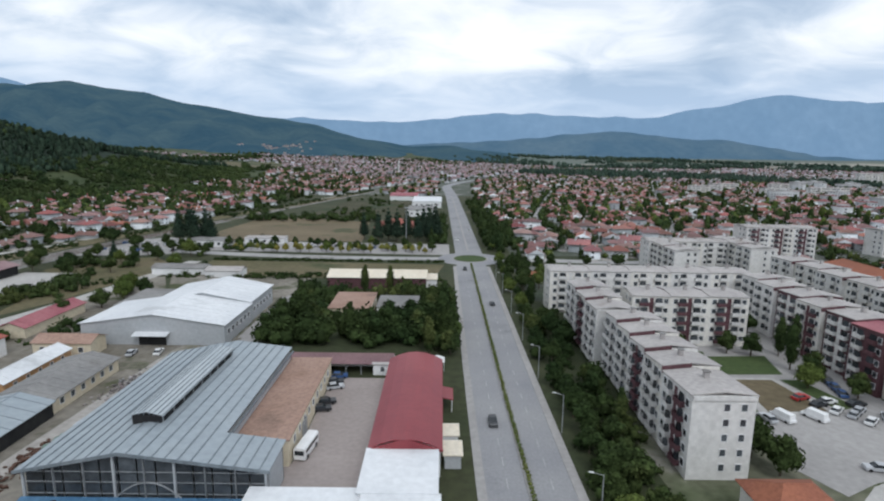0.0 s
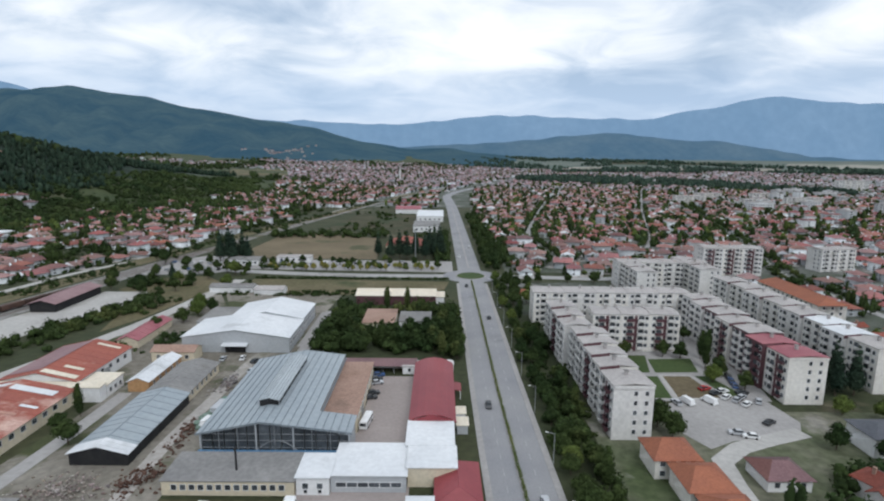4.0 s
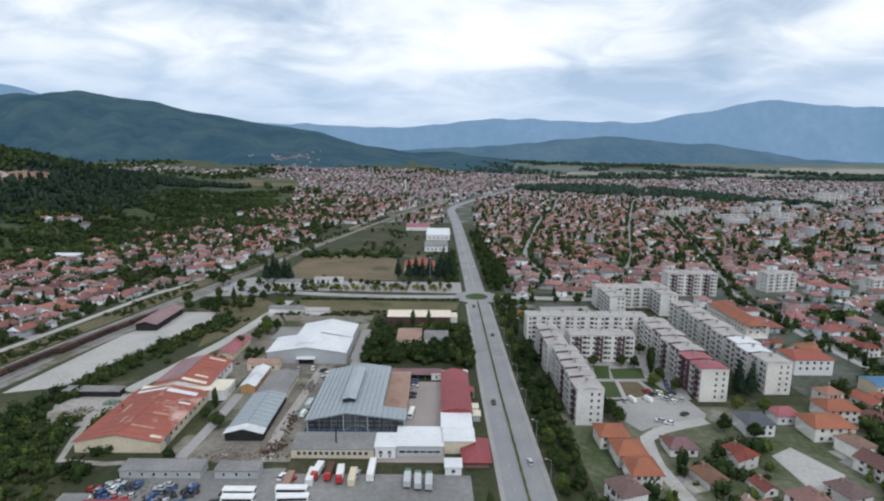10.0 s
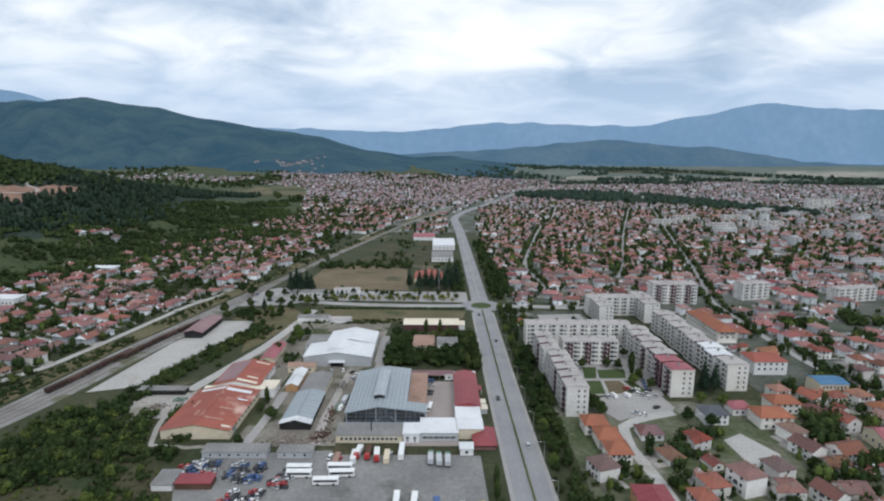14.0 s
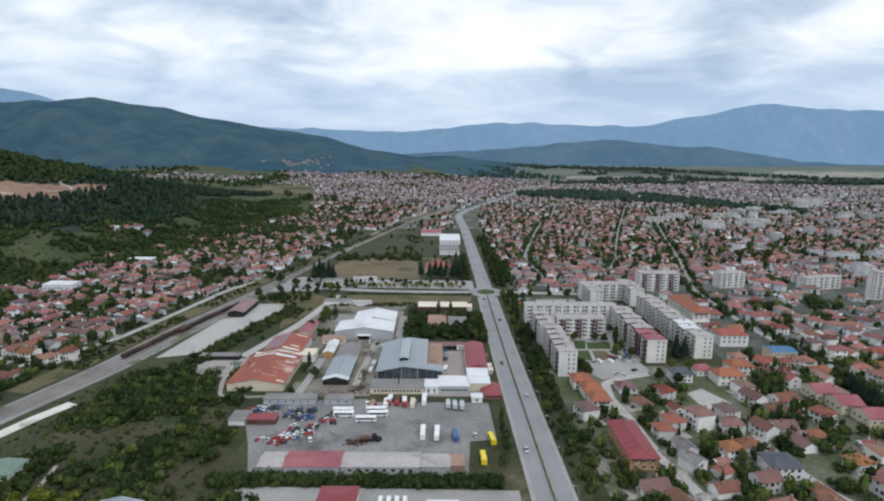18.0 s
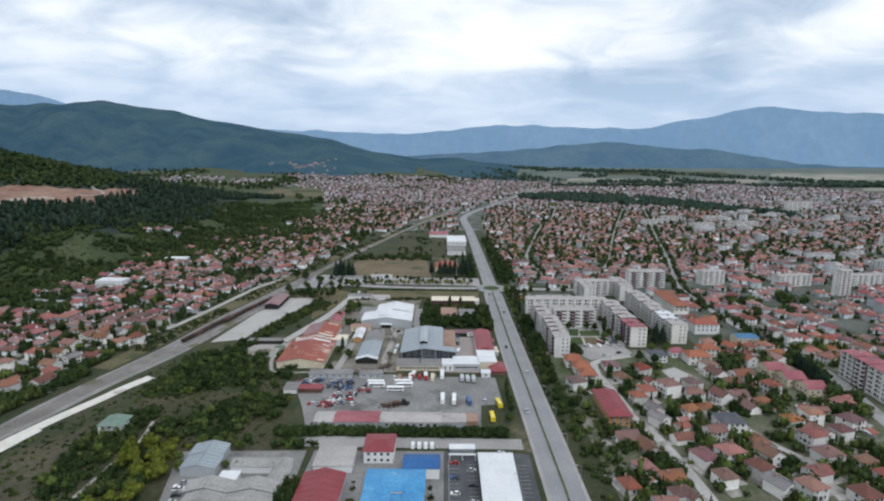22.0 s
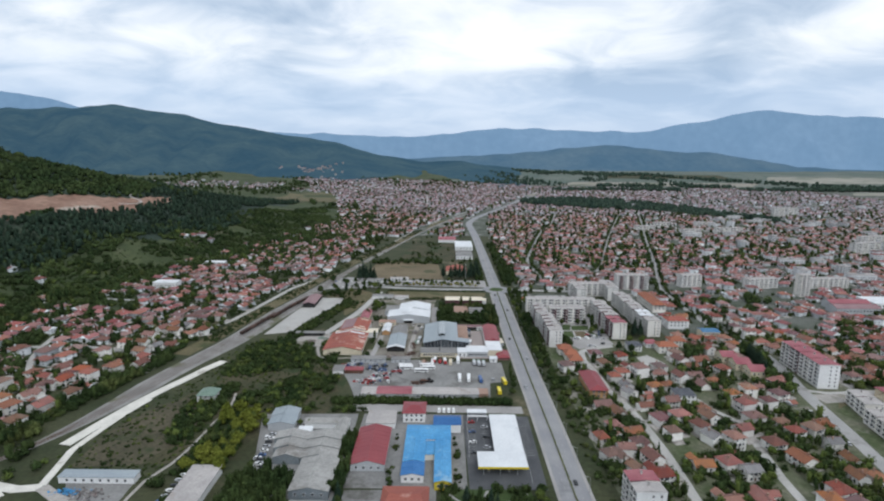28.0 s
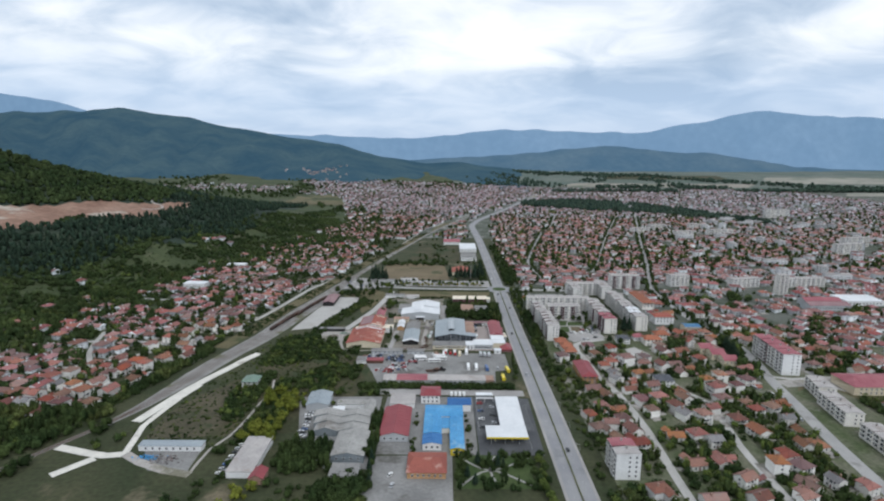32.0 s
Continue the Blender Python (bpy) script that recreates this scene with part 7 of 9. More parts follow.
# pale plots, drives and courtyards between the houses
plots = []
PL = Shape().box(-1, 1, -1, 1, -0.5, 0.06).v, [(4, 5, 6, 7), (0, 1, 5, 4), (1, 2, 6, 5), (2, 3, 7, 6), (3, 0, 4, 7)]
PLOT = (np.array(PL[0], float), PL[1], np.zeros(5, int))
for x, y, a in seen_spots:
    for again in range(2 if y < 420 else 1):
        if rng.random() > 0.85 or y > 1500:
            continue
        q = radians(a + rng.choice((0, 90)))
        xx, yy = x + 6 * math.cos(q + 1.57 * again), y + 6 * math.sin(q + 1.57 * again)
        plots.append((0, xx, yy, terrain(xx, yy) + rng.uniform(0, 0.03), radians(a), rng.uniform(3.5, 8), rng.uniform(2, 5.5), 1))
scatter("house_plots", [PLOT], plots, (M_YARD,), "pale trodden yards and drives beside the houses", "yards")


# ---------------------------------------------------------------- trees
def blob(r, seed, n=7, m=9, squash=1.0, lump=0.28):
    """A lumpy closed crown core."""
    v = [(0, 0, -r * squash)]
    for j in range(1, n):
        th = math.pi * j / n
        for k in range(m):
            ph = 2 * math.pi * (k + 0.5 * (j % 2)) / m
            d = Vector((math.sin(th) * math.cos(ph), math.sin(th) * math.sin(ph), -math.cos(th)))
            q = r * (1 + lump * noise.noise(d * 1.9 + Vector((seed * 3.1, seed, 0))))
            v.append((d.x * q, d.y * q, d.z * q * squash))
    v.append((0, 0, r * squash))
    f = [(0, 1 + (k + 1) % m, 1 + k) for k in range(m)]
    for j in range(n - 2):
        for k in range(m):
            a, b = 1 + j * m + k, 1 + j * m + (k + 1) % m
            f += [(a, b, b + m), (a, b + m, a + m)]
    e = len(v) - 1
    f += [(e, e - m + k, e - m + (k + 1) % m) for k in range(m)]
    return v, f


def crown(height, width, leaves, leaf, seed, shape="round"):
    """A crown of several lumps clothed in small leaf sprays; its base at z = 0."""
    r = random.Random(seed)
    V, F = [], []
    if shape == "cone":
        lumps = [(0, 0, height * q, width / 2 * (1 - q) * 0.95 + 0.25, 0.9) for q in (0.08, 0.26, 0.44, 0.62, 0.78, 0.92)]
    elif shape == "column":
        lumps = [(r.uniform(-0.2, 0.2), r.uniform(-0.2, 0.2), height * q, width / 2 * w, 1.5) for q, w in ((0.15, 0.75), (0.4, 1.0), (0.65, 0.85), (0.88, 0.5))]
    else:
        lumps = [(0, 0, height * 0.5, width * 0.36, 1.05)]
        for k in range(6):
            a = 2 * math.pi * k / 6 + r.uniform(-0.4, 0.4)
            lumps.append((math.cos(a) * width * 0.27, math.sin(a) * width * 0.27, height * r.uniform(0.28, 0.62), width * r.uniform(0.19, 0.27), 0.95))
        lumps.append((r.uniform(-0.5, 0.5), r.uniform(-0.5, 0.5), height * 0.80, width * 0.22, 0.9))
    tot = sum(q[3] ** 2 for q in lumps)
    for i, (x, y, z, rr, sq) in enumerate(lumps):
        v, f = blob(rr * 0.74, seed + i * 1.7, 5, 7, sq)
        o = len(V)
        V += [(p[0] + x, p[1] + y, p[2] + z) for p in v]
        F += [tuple(o + c for c in t) for t in f]
        for k in range(int(leaves * rr * rr / tot)):
            d = Vector((r.gauss(0, 1), r.gauss(0, 1), r.gauss(0.15, 1))).normalized()
            c = Vector((x, y, z)) + Vector((d.x, d.y, d.z * sq)) * rr * r.uniform(0.66, 1.14)
            n = (d + Vector((r.uniform(-1, 1), r.uniform(-1, 1), r.uniform(-0.4, 1))) * 0.7).normalized()
            t = n.orthogonal().normalized()
            t.rotate(Matrix.Rotation(r.uniform(0, 6.3), 3, n))
            bt = n.cross(t)
            s = leaf * r.uniform(0.6, 1.3)
            o = len(V)
            V += [tuple(c - t * s), tuple(c - bt * s * 0.55), tuple(c + t * s - n * s * 0.3), tuple(c + bt * s * 0.55)]
            F += [(o, o + 1, o + 2), (o, o + 2, o + 3)]
    lowest = min(p[2] for p in V)
    return np.array([(p[0], p[1], p[2] - lowest) for p in V]), np.array(F)


def tree_proto(h, w, trunk, leaves, leaf, seed, shape, mat):
    V, F = crown(h - trunk * 0.7, w, leaves, leaf, seed, shape)
    me = bpy.data.meshes.new("crown")
    me.from_pydata([(x, y, z + trunk * 0.7) for x, y, z in V.tolist()], [], F.tolist())
    me.materials.append(mat)
    s = Shape().rod((0, 0, -1.0), (0.1, 0, trunk), 0.24, 0.17, 7)
    r = random.Random(seed)
    for k in range(4):
        a = k * 1.57 + r.uniform(-0.4, 0.4)
        s.rod((0.1, 0, trunk * 0.85), (0.1 + math.cos(a) * w * 0.22, math.sin(a) * w * 0.22, trunk + h * 0.2), 0.10, 0.04, 5)
    return [("trunk", s.mesh("trunk", M_BARK), None, None), ("crown", me, None, None)]


TREES = {
    "round": [(tree_proto(9, 7.5, 2.2, 760, 0.46, 3, "round", M_LEAF), "broad green deciduous tree with a dense crown"), (tree_proto(8, 6.5, 1.8, 700, 0.44, 8, "round", M_LEAF), "rounded green tree with dense leaves")],
    "bright": [(tree_proto(8.5, 7, 2.0, 720, 0.44, 5, "round", M_LEAF2), "fresh yellow-green deciduous tree in full leaf")],
    "lime": [(tree_proto(8.5, 7, 2.0, 720, 0.44, 15, "round", M_LEAFLIME), "tall yellow-green deciduous tree in full leaf")],
    "yellow": [(tree_proto(6, 5, 1.6, 460, 0.36, 6, "round", M_LEAF3), "small tree with yellowing autumn leaves")],
    "pine": [(tree_proto(12, 5.4, 1.4, 760, 0.42, 7, "cone", M_PINE), "tall dark green conifer with dense needles")],
    "poplar": [(tree_proto(13, 4.2, 1.6, 720, 0.42, 9, "column", M_LEAF), "slender upright dark green tree")],
}


def plant(kind, x, y, k, label=None, group="town trees"):
    P, lab = rng.choice(TREES[kind])
    stamp(P, "tree", pose(x, y, terrain(x, y), 0, 0, rng.uniform(0, 360)) @ Matrix.Diagonal((k * rng.uniform(0.9, 1.1), k * rng.uniform(0.9, 1.1), k * rng.uniform(0.88, 1.15), 1)), label or lab, "tree", group)


# the belt of trees along the east side of the main road
for i in range(62):
    y = 40 + i * 6.0 + rng.uniform(-2.8, 2.8)
    if abs(y - 290) < 16:
        continue
    plant("round" if rng.random() < 0.86 else "bright", 29.5 + rng.uniform(-1.2, 1.8), y, rng.uniform(0.5, 0.95), group="roadside trees")
    if y < 430 and rng.random() < 0.85:
        plant("round" if rng.random() < 0.85 else "poplar", 35.5 + rng.uniform(-2, 2.5), y + 3, rng.uniform(0.6, 1.0), group="roadside trees")
# the dark grove between the halls
for x, y, k in [(-52, 158, 1.25), (-46, 156, 1.3), (-40, 158, 1.1), (-50, 166, 1.3), (-44, 168, 1.1), (-34, 157, 1.0), (-27, 158, 0.9), (-20, 158, 1.0), (-13, 158, 1.2), (-6, 158, 1.3), (1, 158, 1.3), (-2, 166, 1.4), (-9, 168, 1.3), (-16, 168, 1.1), (2, 175, 1.3), (-4, 178, 1.2), (-46, 176, 1.1), (-50, 184, 1.0), (2, 188, 1.1), (-3, 196, 1.0), (-12, 204, 0.9), (-48, 196, 0.8), (-20, 212, 0.8), (-30, 212, 0.8), (3, 148, 1.0), (-3, 148, 0.9)]:
    plant("poplar" if rng.random() < 0.25 else "round", x, y, k * 1.05, group="grove between the halls")
# conifers round the field
for x, y, k in [(-160, 330, 1.1), (-156, 336, 1.2), (-151, 331, 1.2), (-146, 336, 1.1), (-141, 332, 1.0), (-40, 345, 1.1), (-34, 350, 1.2), (-28, 344, 1.2), (-22, 350, 1.1), (-15, 345, 1.2), (-8, 350, 1.1), (-3, 356, 1.1), (-50, 352, 0.9), (-12, 370, 1.1), (-4, 380, 1.2)]:
    plant("pine", x, y, k * 1.45, group="conifers round the field")
for i in range(26):
    plant("yellow" if rng.random() < 0.8 else "bright", -118 + i * 4.4 + rng.uniform(-1, 1), 304 + rng.choice((0, 6)) + rng.uniform(-1, 1), rng.uniform(0.6, 0.9), group="yellowing street trees")
for i in range(24):
    plant("round" if rng.random() < 0.6 else "bright", -126 + i * 5.2 + rng.uniform(-1.5, 1.5), 312 + rng.uniform(-2, 20), rng.uniform(0.5, 0.85), group="trees of the bus station")
for x, y, k in [(-196, 262, 1.2), (-188, 246, 1.0), (-205, 330, 1.1), (-150, 262, 1.1), (-146, 276, 1.2), (-174, 250, 1.2), (-166, 238, 1.1), (-142, 296, 1.1), (-182, 284, 1.0), (-158, 290, 1.1), (-192, 316, 1.2), (-152, 246, 1.0)]:
    plant("round", x, y, k, group="trees by the side street")
for i in range(9):
    plant("pine", 203.5 + 0.7 * i + rng.uniform(-1, 1), 36 + 4.2 * i, rng.uniform(0.8, 1.15), group="conifers by the school")
# trees between the flats
for x, y, kd, k in [(62, 90, "round", 1.0), (60, 96, "round", 1.1), (59, 104, "round", 0.9), (92, 128, "bright", 0.9), (97, 134, "round", 1.1), (95, 140, "poplar", 1.0), (100, 122, "round", 0.9), (62, 146, "round", 0.8), (68, 150, "round", 0.8), (84, 152, "round", 0.9), (90, 150, "round", 0.9), (98, 150, "poplar", 0.9), (128, 118, "pine", 1.15), (131, 124, "pine", 1.2), (134, 118, "pine", 1.2), (127, 132, "round", 1.0), (126, 150, "round", 1.0), (100, 170, "round", 0.8), (120, 104, "bright", 0.8), (112, 76, "round", 1.0), (104, 84, "round", 1.0), (130, 100, "bright", 1.0)]:
    plant(kd, x, y, k, group="trees between the flats")
for x, y, kd, k in [(44, 208, "round", 0.9), (52, 212, "round", 1.0), (60, 208, "bright", 0.9), (70, 212, "round", 0.8), (82, 209, "round", 0.9), (92, 212, "poplar", 0.9), (42, 226, "bright", 1.0), (50, 234, "round", 1.1), (56, 226, "round", 0.9), (40, 256, "round", 1.0), (48, 264, "round", 1.0), (46, 248, "bright", 0.9), (70, 236, "round", 0.8), (84, 238, "round", 0.9), (92, 230, "round", 0.8), (56, 272, "round", 0.9), (74, 271, "round", 0.8), (90, 272, "round", 0.9)]:
    plant(kd, x, y, k, group="trees behind the long block")
# yard edge and scrub
for x, y, kd, k in [(2, 20, "poplar", 0.7), (2.5, 28, "poplar", 0.7), (3, 12, "round", 0.7), (2, 2, "round", 0.7), (0, -8, "round", 0.7), (-104, 84, "round", 0.9), (-112, 92, "round", 0.7), (-112, 60, "round", 0.8), (-128, 178, "round", 1.0), (-122, 190, "round", 1.1), (-127, 256, "bright", 1.1), (-111, 100, "poplar", 0.7)]:
    plant(kd, x, y, k, group="trees round the works")
for i in range(26):
    x, y = -190 + rng.uniform(0, 62), -70 + rng.uniform(0, 120)
    plant("bright" if y < -20 and x > -182 or rng.random() < 0.2 else "round", x, y, rng.uniform(0.5, 0.95), group="meadow trees")
for i in range(34):
    plant("lime", rng.uniform(-188, -164), rng.uniform(-106, -38), rng.uniform(0.75, 1.15), group="meadow trees")
for i in range(26):
    plant("round" if rng.random() < 0.7 else "pine", rng.uniform(-48, -4) if i < 14 else rng.uniform(-106, -98), rng.uniform(-150, -120) if i < 14 else -122 - 3.2 * (i - 14), rng.uniform(0.5, 0.8), group="park trees")
for i in range(14):
    plant("bright" if i % 3 else "round", 0.5 + rng.uniform(-2, 2), -122 - 4.0 * i, rng.uniform(0.55, 0.85), group="park trees")

for x, y, kd, k in [(-176, 268, "round", 1.0), (-168, 276, "pine", 0.9), (-182, 262, "round", 0.8), (-160, 268, "bright", 1.0), (-150, 300, "round", 0.9), (-186, 292, "round", 0.9), (-172, 304, "round", 1.0), (-178, 318, "round", 0.8), (-134, 288, "bright", 1.2), (-128, 292, "round", 0.9), (-164, 322, "round", 0.9), (-119, 199, "bright", 1.1), (-122, 206, "bright", 1.0), (-116, 208, "round", 1.0), (-124, 214, "bright", 0.9)]:
    plant(kd, x, y, k, group="trees by the side street")

# masses: garden trees, bushes, woods
def sprig(h, w, lumps, leaves, leaf, seed):
    """A light crown for masses: a few lumps and loose sprays."""
    r = random.Random(seed)
    V, F = [], []
    for k in range(lumps):
        a, q = 6.28 * k / lumps + r.uniform(-0.4, 0.4), (0.0 if lumps == 1 else 0.22)
        rr = w * (0.44 if lumps == 1 else r.uniform(0.25, 0.33))
        v, f = blob(rr, seed + 1.7 * k, 4, 6, h / w * (0.95 if lumps == 1 else 1.05), 0.35)
        o = len(V)
        zc = h * (0.5 if lumps == 1 else r.uniform(0.36, 0.6))
        V += [(p[0] + math.cos(a) * w * q, p[1] + math.sin(a) * w * q, p[2] + zc) for p in v]
        F += [tuple(o + c for c in t) for t in f]
    for k in range(leaves):
        d = Vector((r.gauss(0, 1), r.gauss(0, 1), r.gauss(0.3, 1))).normalized()
        c = Vector((d.x * w * 0.5, d.y * w * 0.5, h * 0.52 + d.z * h * 0.46)) * r.uniform(0.88, 1.1)
        t = Vector((r.gauss(0, 1), r.gauss(0, 1), r.gauss(0, 1))).normalized() * leaf
        b = t.orthogonal().normalized() * leaf * 0.7
        o = len(V)
        V += [tuple(c - t), tuple(c + b), tuple(c + t), tuple(c - b)]
        F += [(o, o + 1, o + 2), (o, o + 2, o + 3)]
    F = np.array(F)
    return np.array(V), F, np.zeros(len(F), int)


LITE = [sprig(6, 5.2, 3, 44, 0.55, 21), sprig(5, 5.6, 3, 44, 0.55, 22), crown(9, 4.2, 24, 0.8, 23, "cone"), sprig(3, 4.0, 2, 30, 0.5, 24), sprig(9, 3.4, 2, 36, 0.55, 25), sprig(6, 5.4, 1, 8, 1.0, 26), sprig(9, 4.0, 1, 8, 1.0, 27)]
LITE[2] = (LITE[2][0], LITE[2][1], np.zeros(len(LITE[2][1]), int))


def mass(name, spots_, mats, label):
    scatter(name, LITE, spots_, mats, label, "trees")


def spot(i, x, y, k):
    return (i, x, y, terrain(x, y) - 0.4, rng.uniform(0, 6.3), k * rng.uniform(0.85, 1.2), k * rng.uniform(0.85, 1.2), k * rng.uniform(0.8, 1.2))


g1, g2 = [], []
hs = set((int(x // 6), int(y // 6)) for x, y, a in seen_spots)
for x, y, a in seen_spots:
    for k in range(rng.choice((3, 4, 5, 6)) if y < 600 else rng.choice((2, 3, 4)) if y < 1200 else rng.choice((1, 1, 2))):
        q, r = rng.uniform(0, 6.3), rng.uniform(6.0, 11.5)
        xx, yy = x + r * math.cos(q), y + r * math.sin(q)
        if (int(xx // 6), int(yy // 6)) in hs or not free(xx, yy, 1.5):
            continue
        i = rng.choice((0, 0, 1, 1, 2, 3, 3, 3, 4)) if y < 420 else rng.choice((5, 5, 5, 6))
        (g2 if rng.random() < 0.16 else g1).append(spot(i, xx, yy, rng.uniform(0.55, 0.95) if y < 420 else rng.uniform(0.8, 1.4)))
for i in range(6400):
    if i < 4600:
        x, y = rng.uniform(27, 330), rng.uniform(-175, 130)
    else:
        x, y = rng.uniform(-520, -262), rng.uniform(-130, 330)
    n = noise.noise((x * 0.022, y * 0.022, 12.3))
    if n < -0.28 or not free(x, y, 2.0) or (int(x // 6), int(y // 6)) in hs:
        continue
    q = [(int((x + a) // 11), int((y + b) // 11)) for a in (-5, 5) for b in (-5, 5)]
    if any(math.hypot(x - h[0], y - h[1]) < 6.6 for k in set(q) for h in cell.get(k, ())):
        continue
    (g2 if rng.random() < 0.26 else g1).append(spot(rng.choice((0, 0, 1, 1, 3, 4)), x, y, rng.uniform(0.6, 1.25)))
for i in range(1900):                                         # tall dark trees in the hillside gardens
    y = rng.uniform(-60, 900)
    x = foot(y) - 14 - rng.uniform(0, 230)
    q = [(int((x + a) // 11), int((y + b) // 11)) for a in (-5, 5) for b in (-5, 5)]
    if free(x, y, 2.0) and not any(math.hypot(x - h[0], y - h[1]) < 6.2 for k in set(q) for h in cell.get(k, ())):
        g1.append(spot(rng.choice((0, 1, 4)) if y < 420 else rng.choice((5, 6)), x, y, rng.uniform(0.8, 1.35)))
# stands of large trees among the houses: x, y, radius
for cx, cy, r in ((311, 250, 15), (259, 234, 12), (324, 337, 10), (173, 84, 8), (225, 98, 10), (218, 61, 8), (203, 19, 6), (360, 153, 14), (295, 52, 12), (302, 36, 9), (428, 188, 14), (272, 587, 16), (396, 484, 14), (158, 66, 7), (210, 135, 9), (340, 110, 12), (196, 4, 8), (155, -11, 6), (208, 80, 8), (343, 127, 12), (287, 200, 12), (244, 198, 10)):
    for i in range(int(r * 1.3)):
        q, d = rng.uniform(0, 6.3), r * math.sqrt(rng.random())
        x, y = cx + d * math.cos(q) * 1.3, cy + d * math.sin(q)
        if free_line(x, y, 0.5) and not any(math.hypot(x - h[0], y - h[1]) < 6.5 for k in ((int(x // 11), int(y // 11)),) for h in cell.get(k, ())):
            (g2 if rng.random() < 0.2 else g1).append(spot(rng.choice((0, 1)), x, y, rng.uniform(1.1, 1.7)))
for pts, w in LINES[7:10]:
    for i in range(len(pts) - 1):
        for k in range(14):
            t, sd = rng.random(), rng.choice((-1, 1))
            x, y = pts[i][0] + (pts[i + 1][0] - pts[i][0]) * t, pts[i][1] + (pts[i + 1][1] - pts[i][1]) * t
            x += sd * (w + rng.uniform(1.5, 5))
            if 60 < y < 1100 and rng.random() < 0.8 and free_line(x, y, 0.8):
                g1.append(spot(rng.choice((0, 1, 4)) if y < 420 else 5, x, y, rng.uniform(0.7, 1.15)))
mass("garden_trees", g1, (M_LEAF,), "dark green garden trees and bushes among the houses")
mass("garden_trees_bright", g2, (M_LEAF2,), "fresh green garden trees among the houses")
bush, bright, lime = [], [], []
for i in range(230):                                          # scrub along the goods yard
    t = rng.random()
    x, y = -205 + 50 * t + rng.uniform(-7, 7) + 14 * (1 - t), 90 + 140 * t + rng.uniform(-5, 5)
    bush.append(spot(rng.choice((0, 1, 3)), x, y, rng.uniform(0.5, 0.95)))
for i in range(2400):                                         # overgrown meadow
    x, y = rng.uniform(-218, -112), rng.uniform(-110, 92)
    n = noise.noise((x * 0.03, y * 0.03, 6.6))
    if (n > -0.05 or y > 46) and free_line(x, y, 2.5) and not (x > -136 and y > 22) and not (x > -128 and -20 < y) and not (x > -168 and y < -36):
        (bright if rng.random() < 0.16 else bush).append(spot(rng.choice((3, 1, 1, 0)), x, y, rng.uniform(0.45, 1.0)))
for i in range(1250):                                         # railway cutting and village edge
    y = rng.uniform(-130, 150)
    x = float(np.interp(y, [-120, -60, 30, 124, 205, 263], [-292, -275, -256, -228, -212, -196])) - 10 - 3 * smooth(0, 120, y) + 5 * (1 - smooth(-60, 10, y)) - rng.uniform(0, 24) * (1 - 0.7 * smooth(60, 150, y))
    if free_line(x, y, 2.5):
        bush.append(spot(rng.choice((0, 1, 1, 3)), x, y, rng.uniform(0.6, 1.15)))
for i in range(620):                                          # dark grove by the fork
    x, y = rng.uniform(-372, -268), rng.uniform(-200, -66)
    if free_line(x, y, -10.5) and not (x > -302 and y < -100) and not (x > -282 and y > -100) and not (y > -84 and x > -292):
        bush.append(spot(rng.choice((0, 1, 4)), x, y, rng.uniform(0.9, 1.4)))
for i in range(400):                                          # gardens between the road and the first street
    x, y = rng.uniform(28, 78), rng.uniform(-170, 40)
    if free_line(x, y, 1.0) and not (36 < x < 60 and -148 < y < -119) and not (51 < x < 69 and -14 < y < 25):
        q = [(int((x + a) // 11), int((y + b) // 11)) for a in (-5, 5) for b in (-5, 5)]
        if not any(math.hypot(x - h[0], y - h[1]) < 6.6 for k in set(q) for h in cell.get(k, ())):
            (bright if rng.random() < 0.1 else bush).append(spot(rng.choice((0, 1, 3, 3)), x, y, rng.uniform(0.5, 1.0)))
for i in range(260):                                          # hedge south of the vehicle yard
    bush.append(spot(rng.choice((0, 1, 3)), rng.uniform(-124, -2), rng.uniform(-24.5, -18.5), rng.uniform(0.6, 0.95)))
for i in range(2200):                                         # low tussocks and brambles in the meadow
    x, y = rng.uniform(-262, -130), rng.uniform(-112, 95)
    if free_line(x, y, 1.0) and not (-219 < x < -200 and -29 < y < -10) and not (x > -136 and y > 22) and not (x > -166 and y < -36):
        (bright if rng.random() < 0.2 else bush).append(spot(3, x, y, rng.uniform(0.2, 0.6)))
for i in range(130):                                          # dark trees in front of the depot
    x, y = rng.uniform(-158, -124), rng.uniform(-138, -108)
    if not (x > -126 and y > -130):
        bush.append(spot(rng.choice((0, 1, 4)), x, y, rng.uniform(0.8, 1.2)))
for i in range(130):                                          # rough ground round the works and the tree belt
    x, y = rng.uniform(27, 42), rng.uniform(-20, 190)
    if not (41 < x and y > 84):
        bush.append(spot(rng.choice((3, 1, 0)), x, y, rng.uniform(0.4, 0.85)))
for i in range(420):                                          # scrub and hedges by the fields
    x, y = rng.uniform(-165, 6), rng.uniform(338, 700)
    n = noise.noise((x * 0.02, y * 0.02, 9.1))
    if (n > 0.12 or 440 < y < 470) and not (350 < y < 432):
        bush.append(spot(rng.choice((0, 1, 3)), x, y, rng.uniform(0.5, 1.0)))
for i in range(230):                                          # undergrowth of the grove between the halls
    x, y = rng.uniform(-54, 6), rng.uniform(152, 212)
    if not (-40 < x < -6 and 177 < y < 203) and x < 5:
        bush.append(spot(rng.choice((0, 1, 0)), x, y, rng.uniform(0.8, 1.25)))
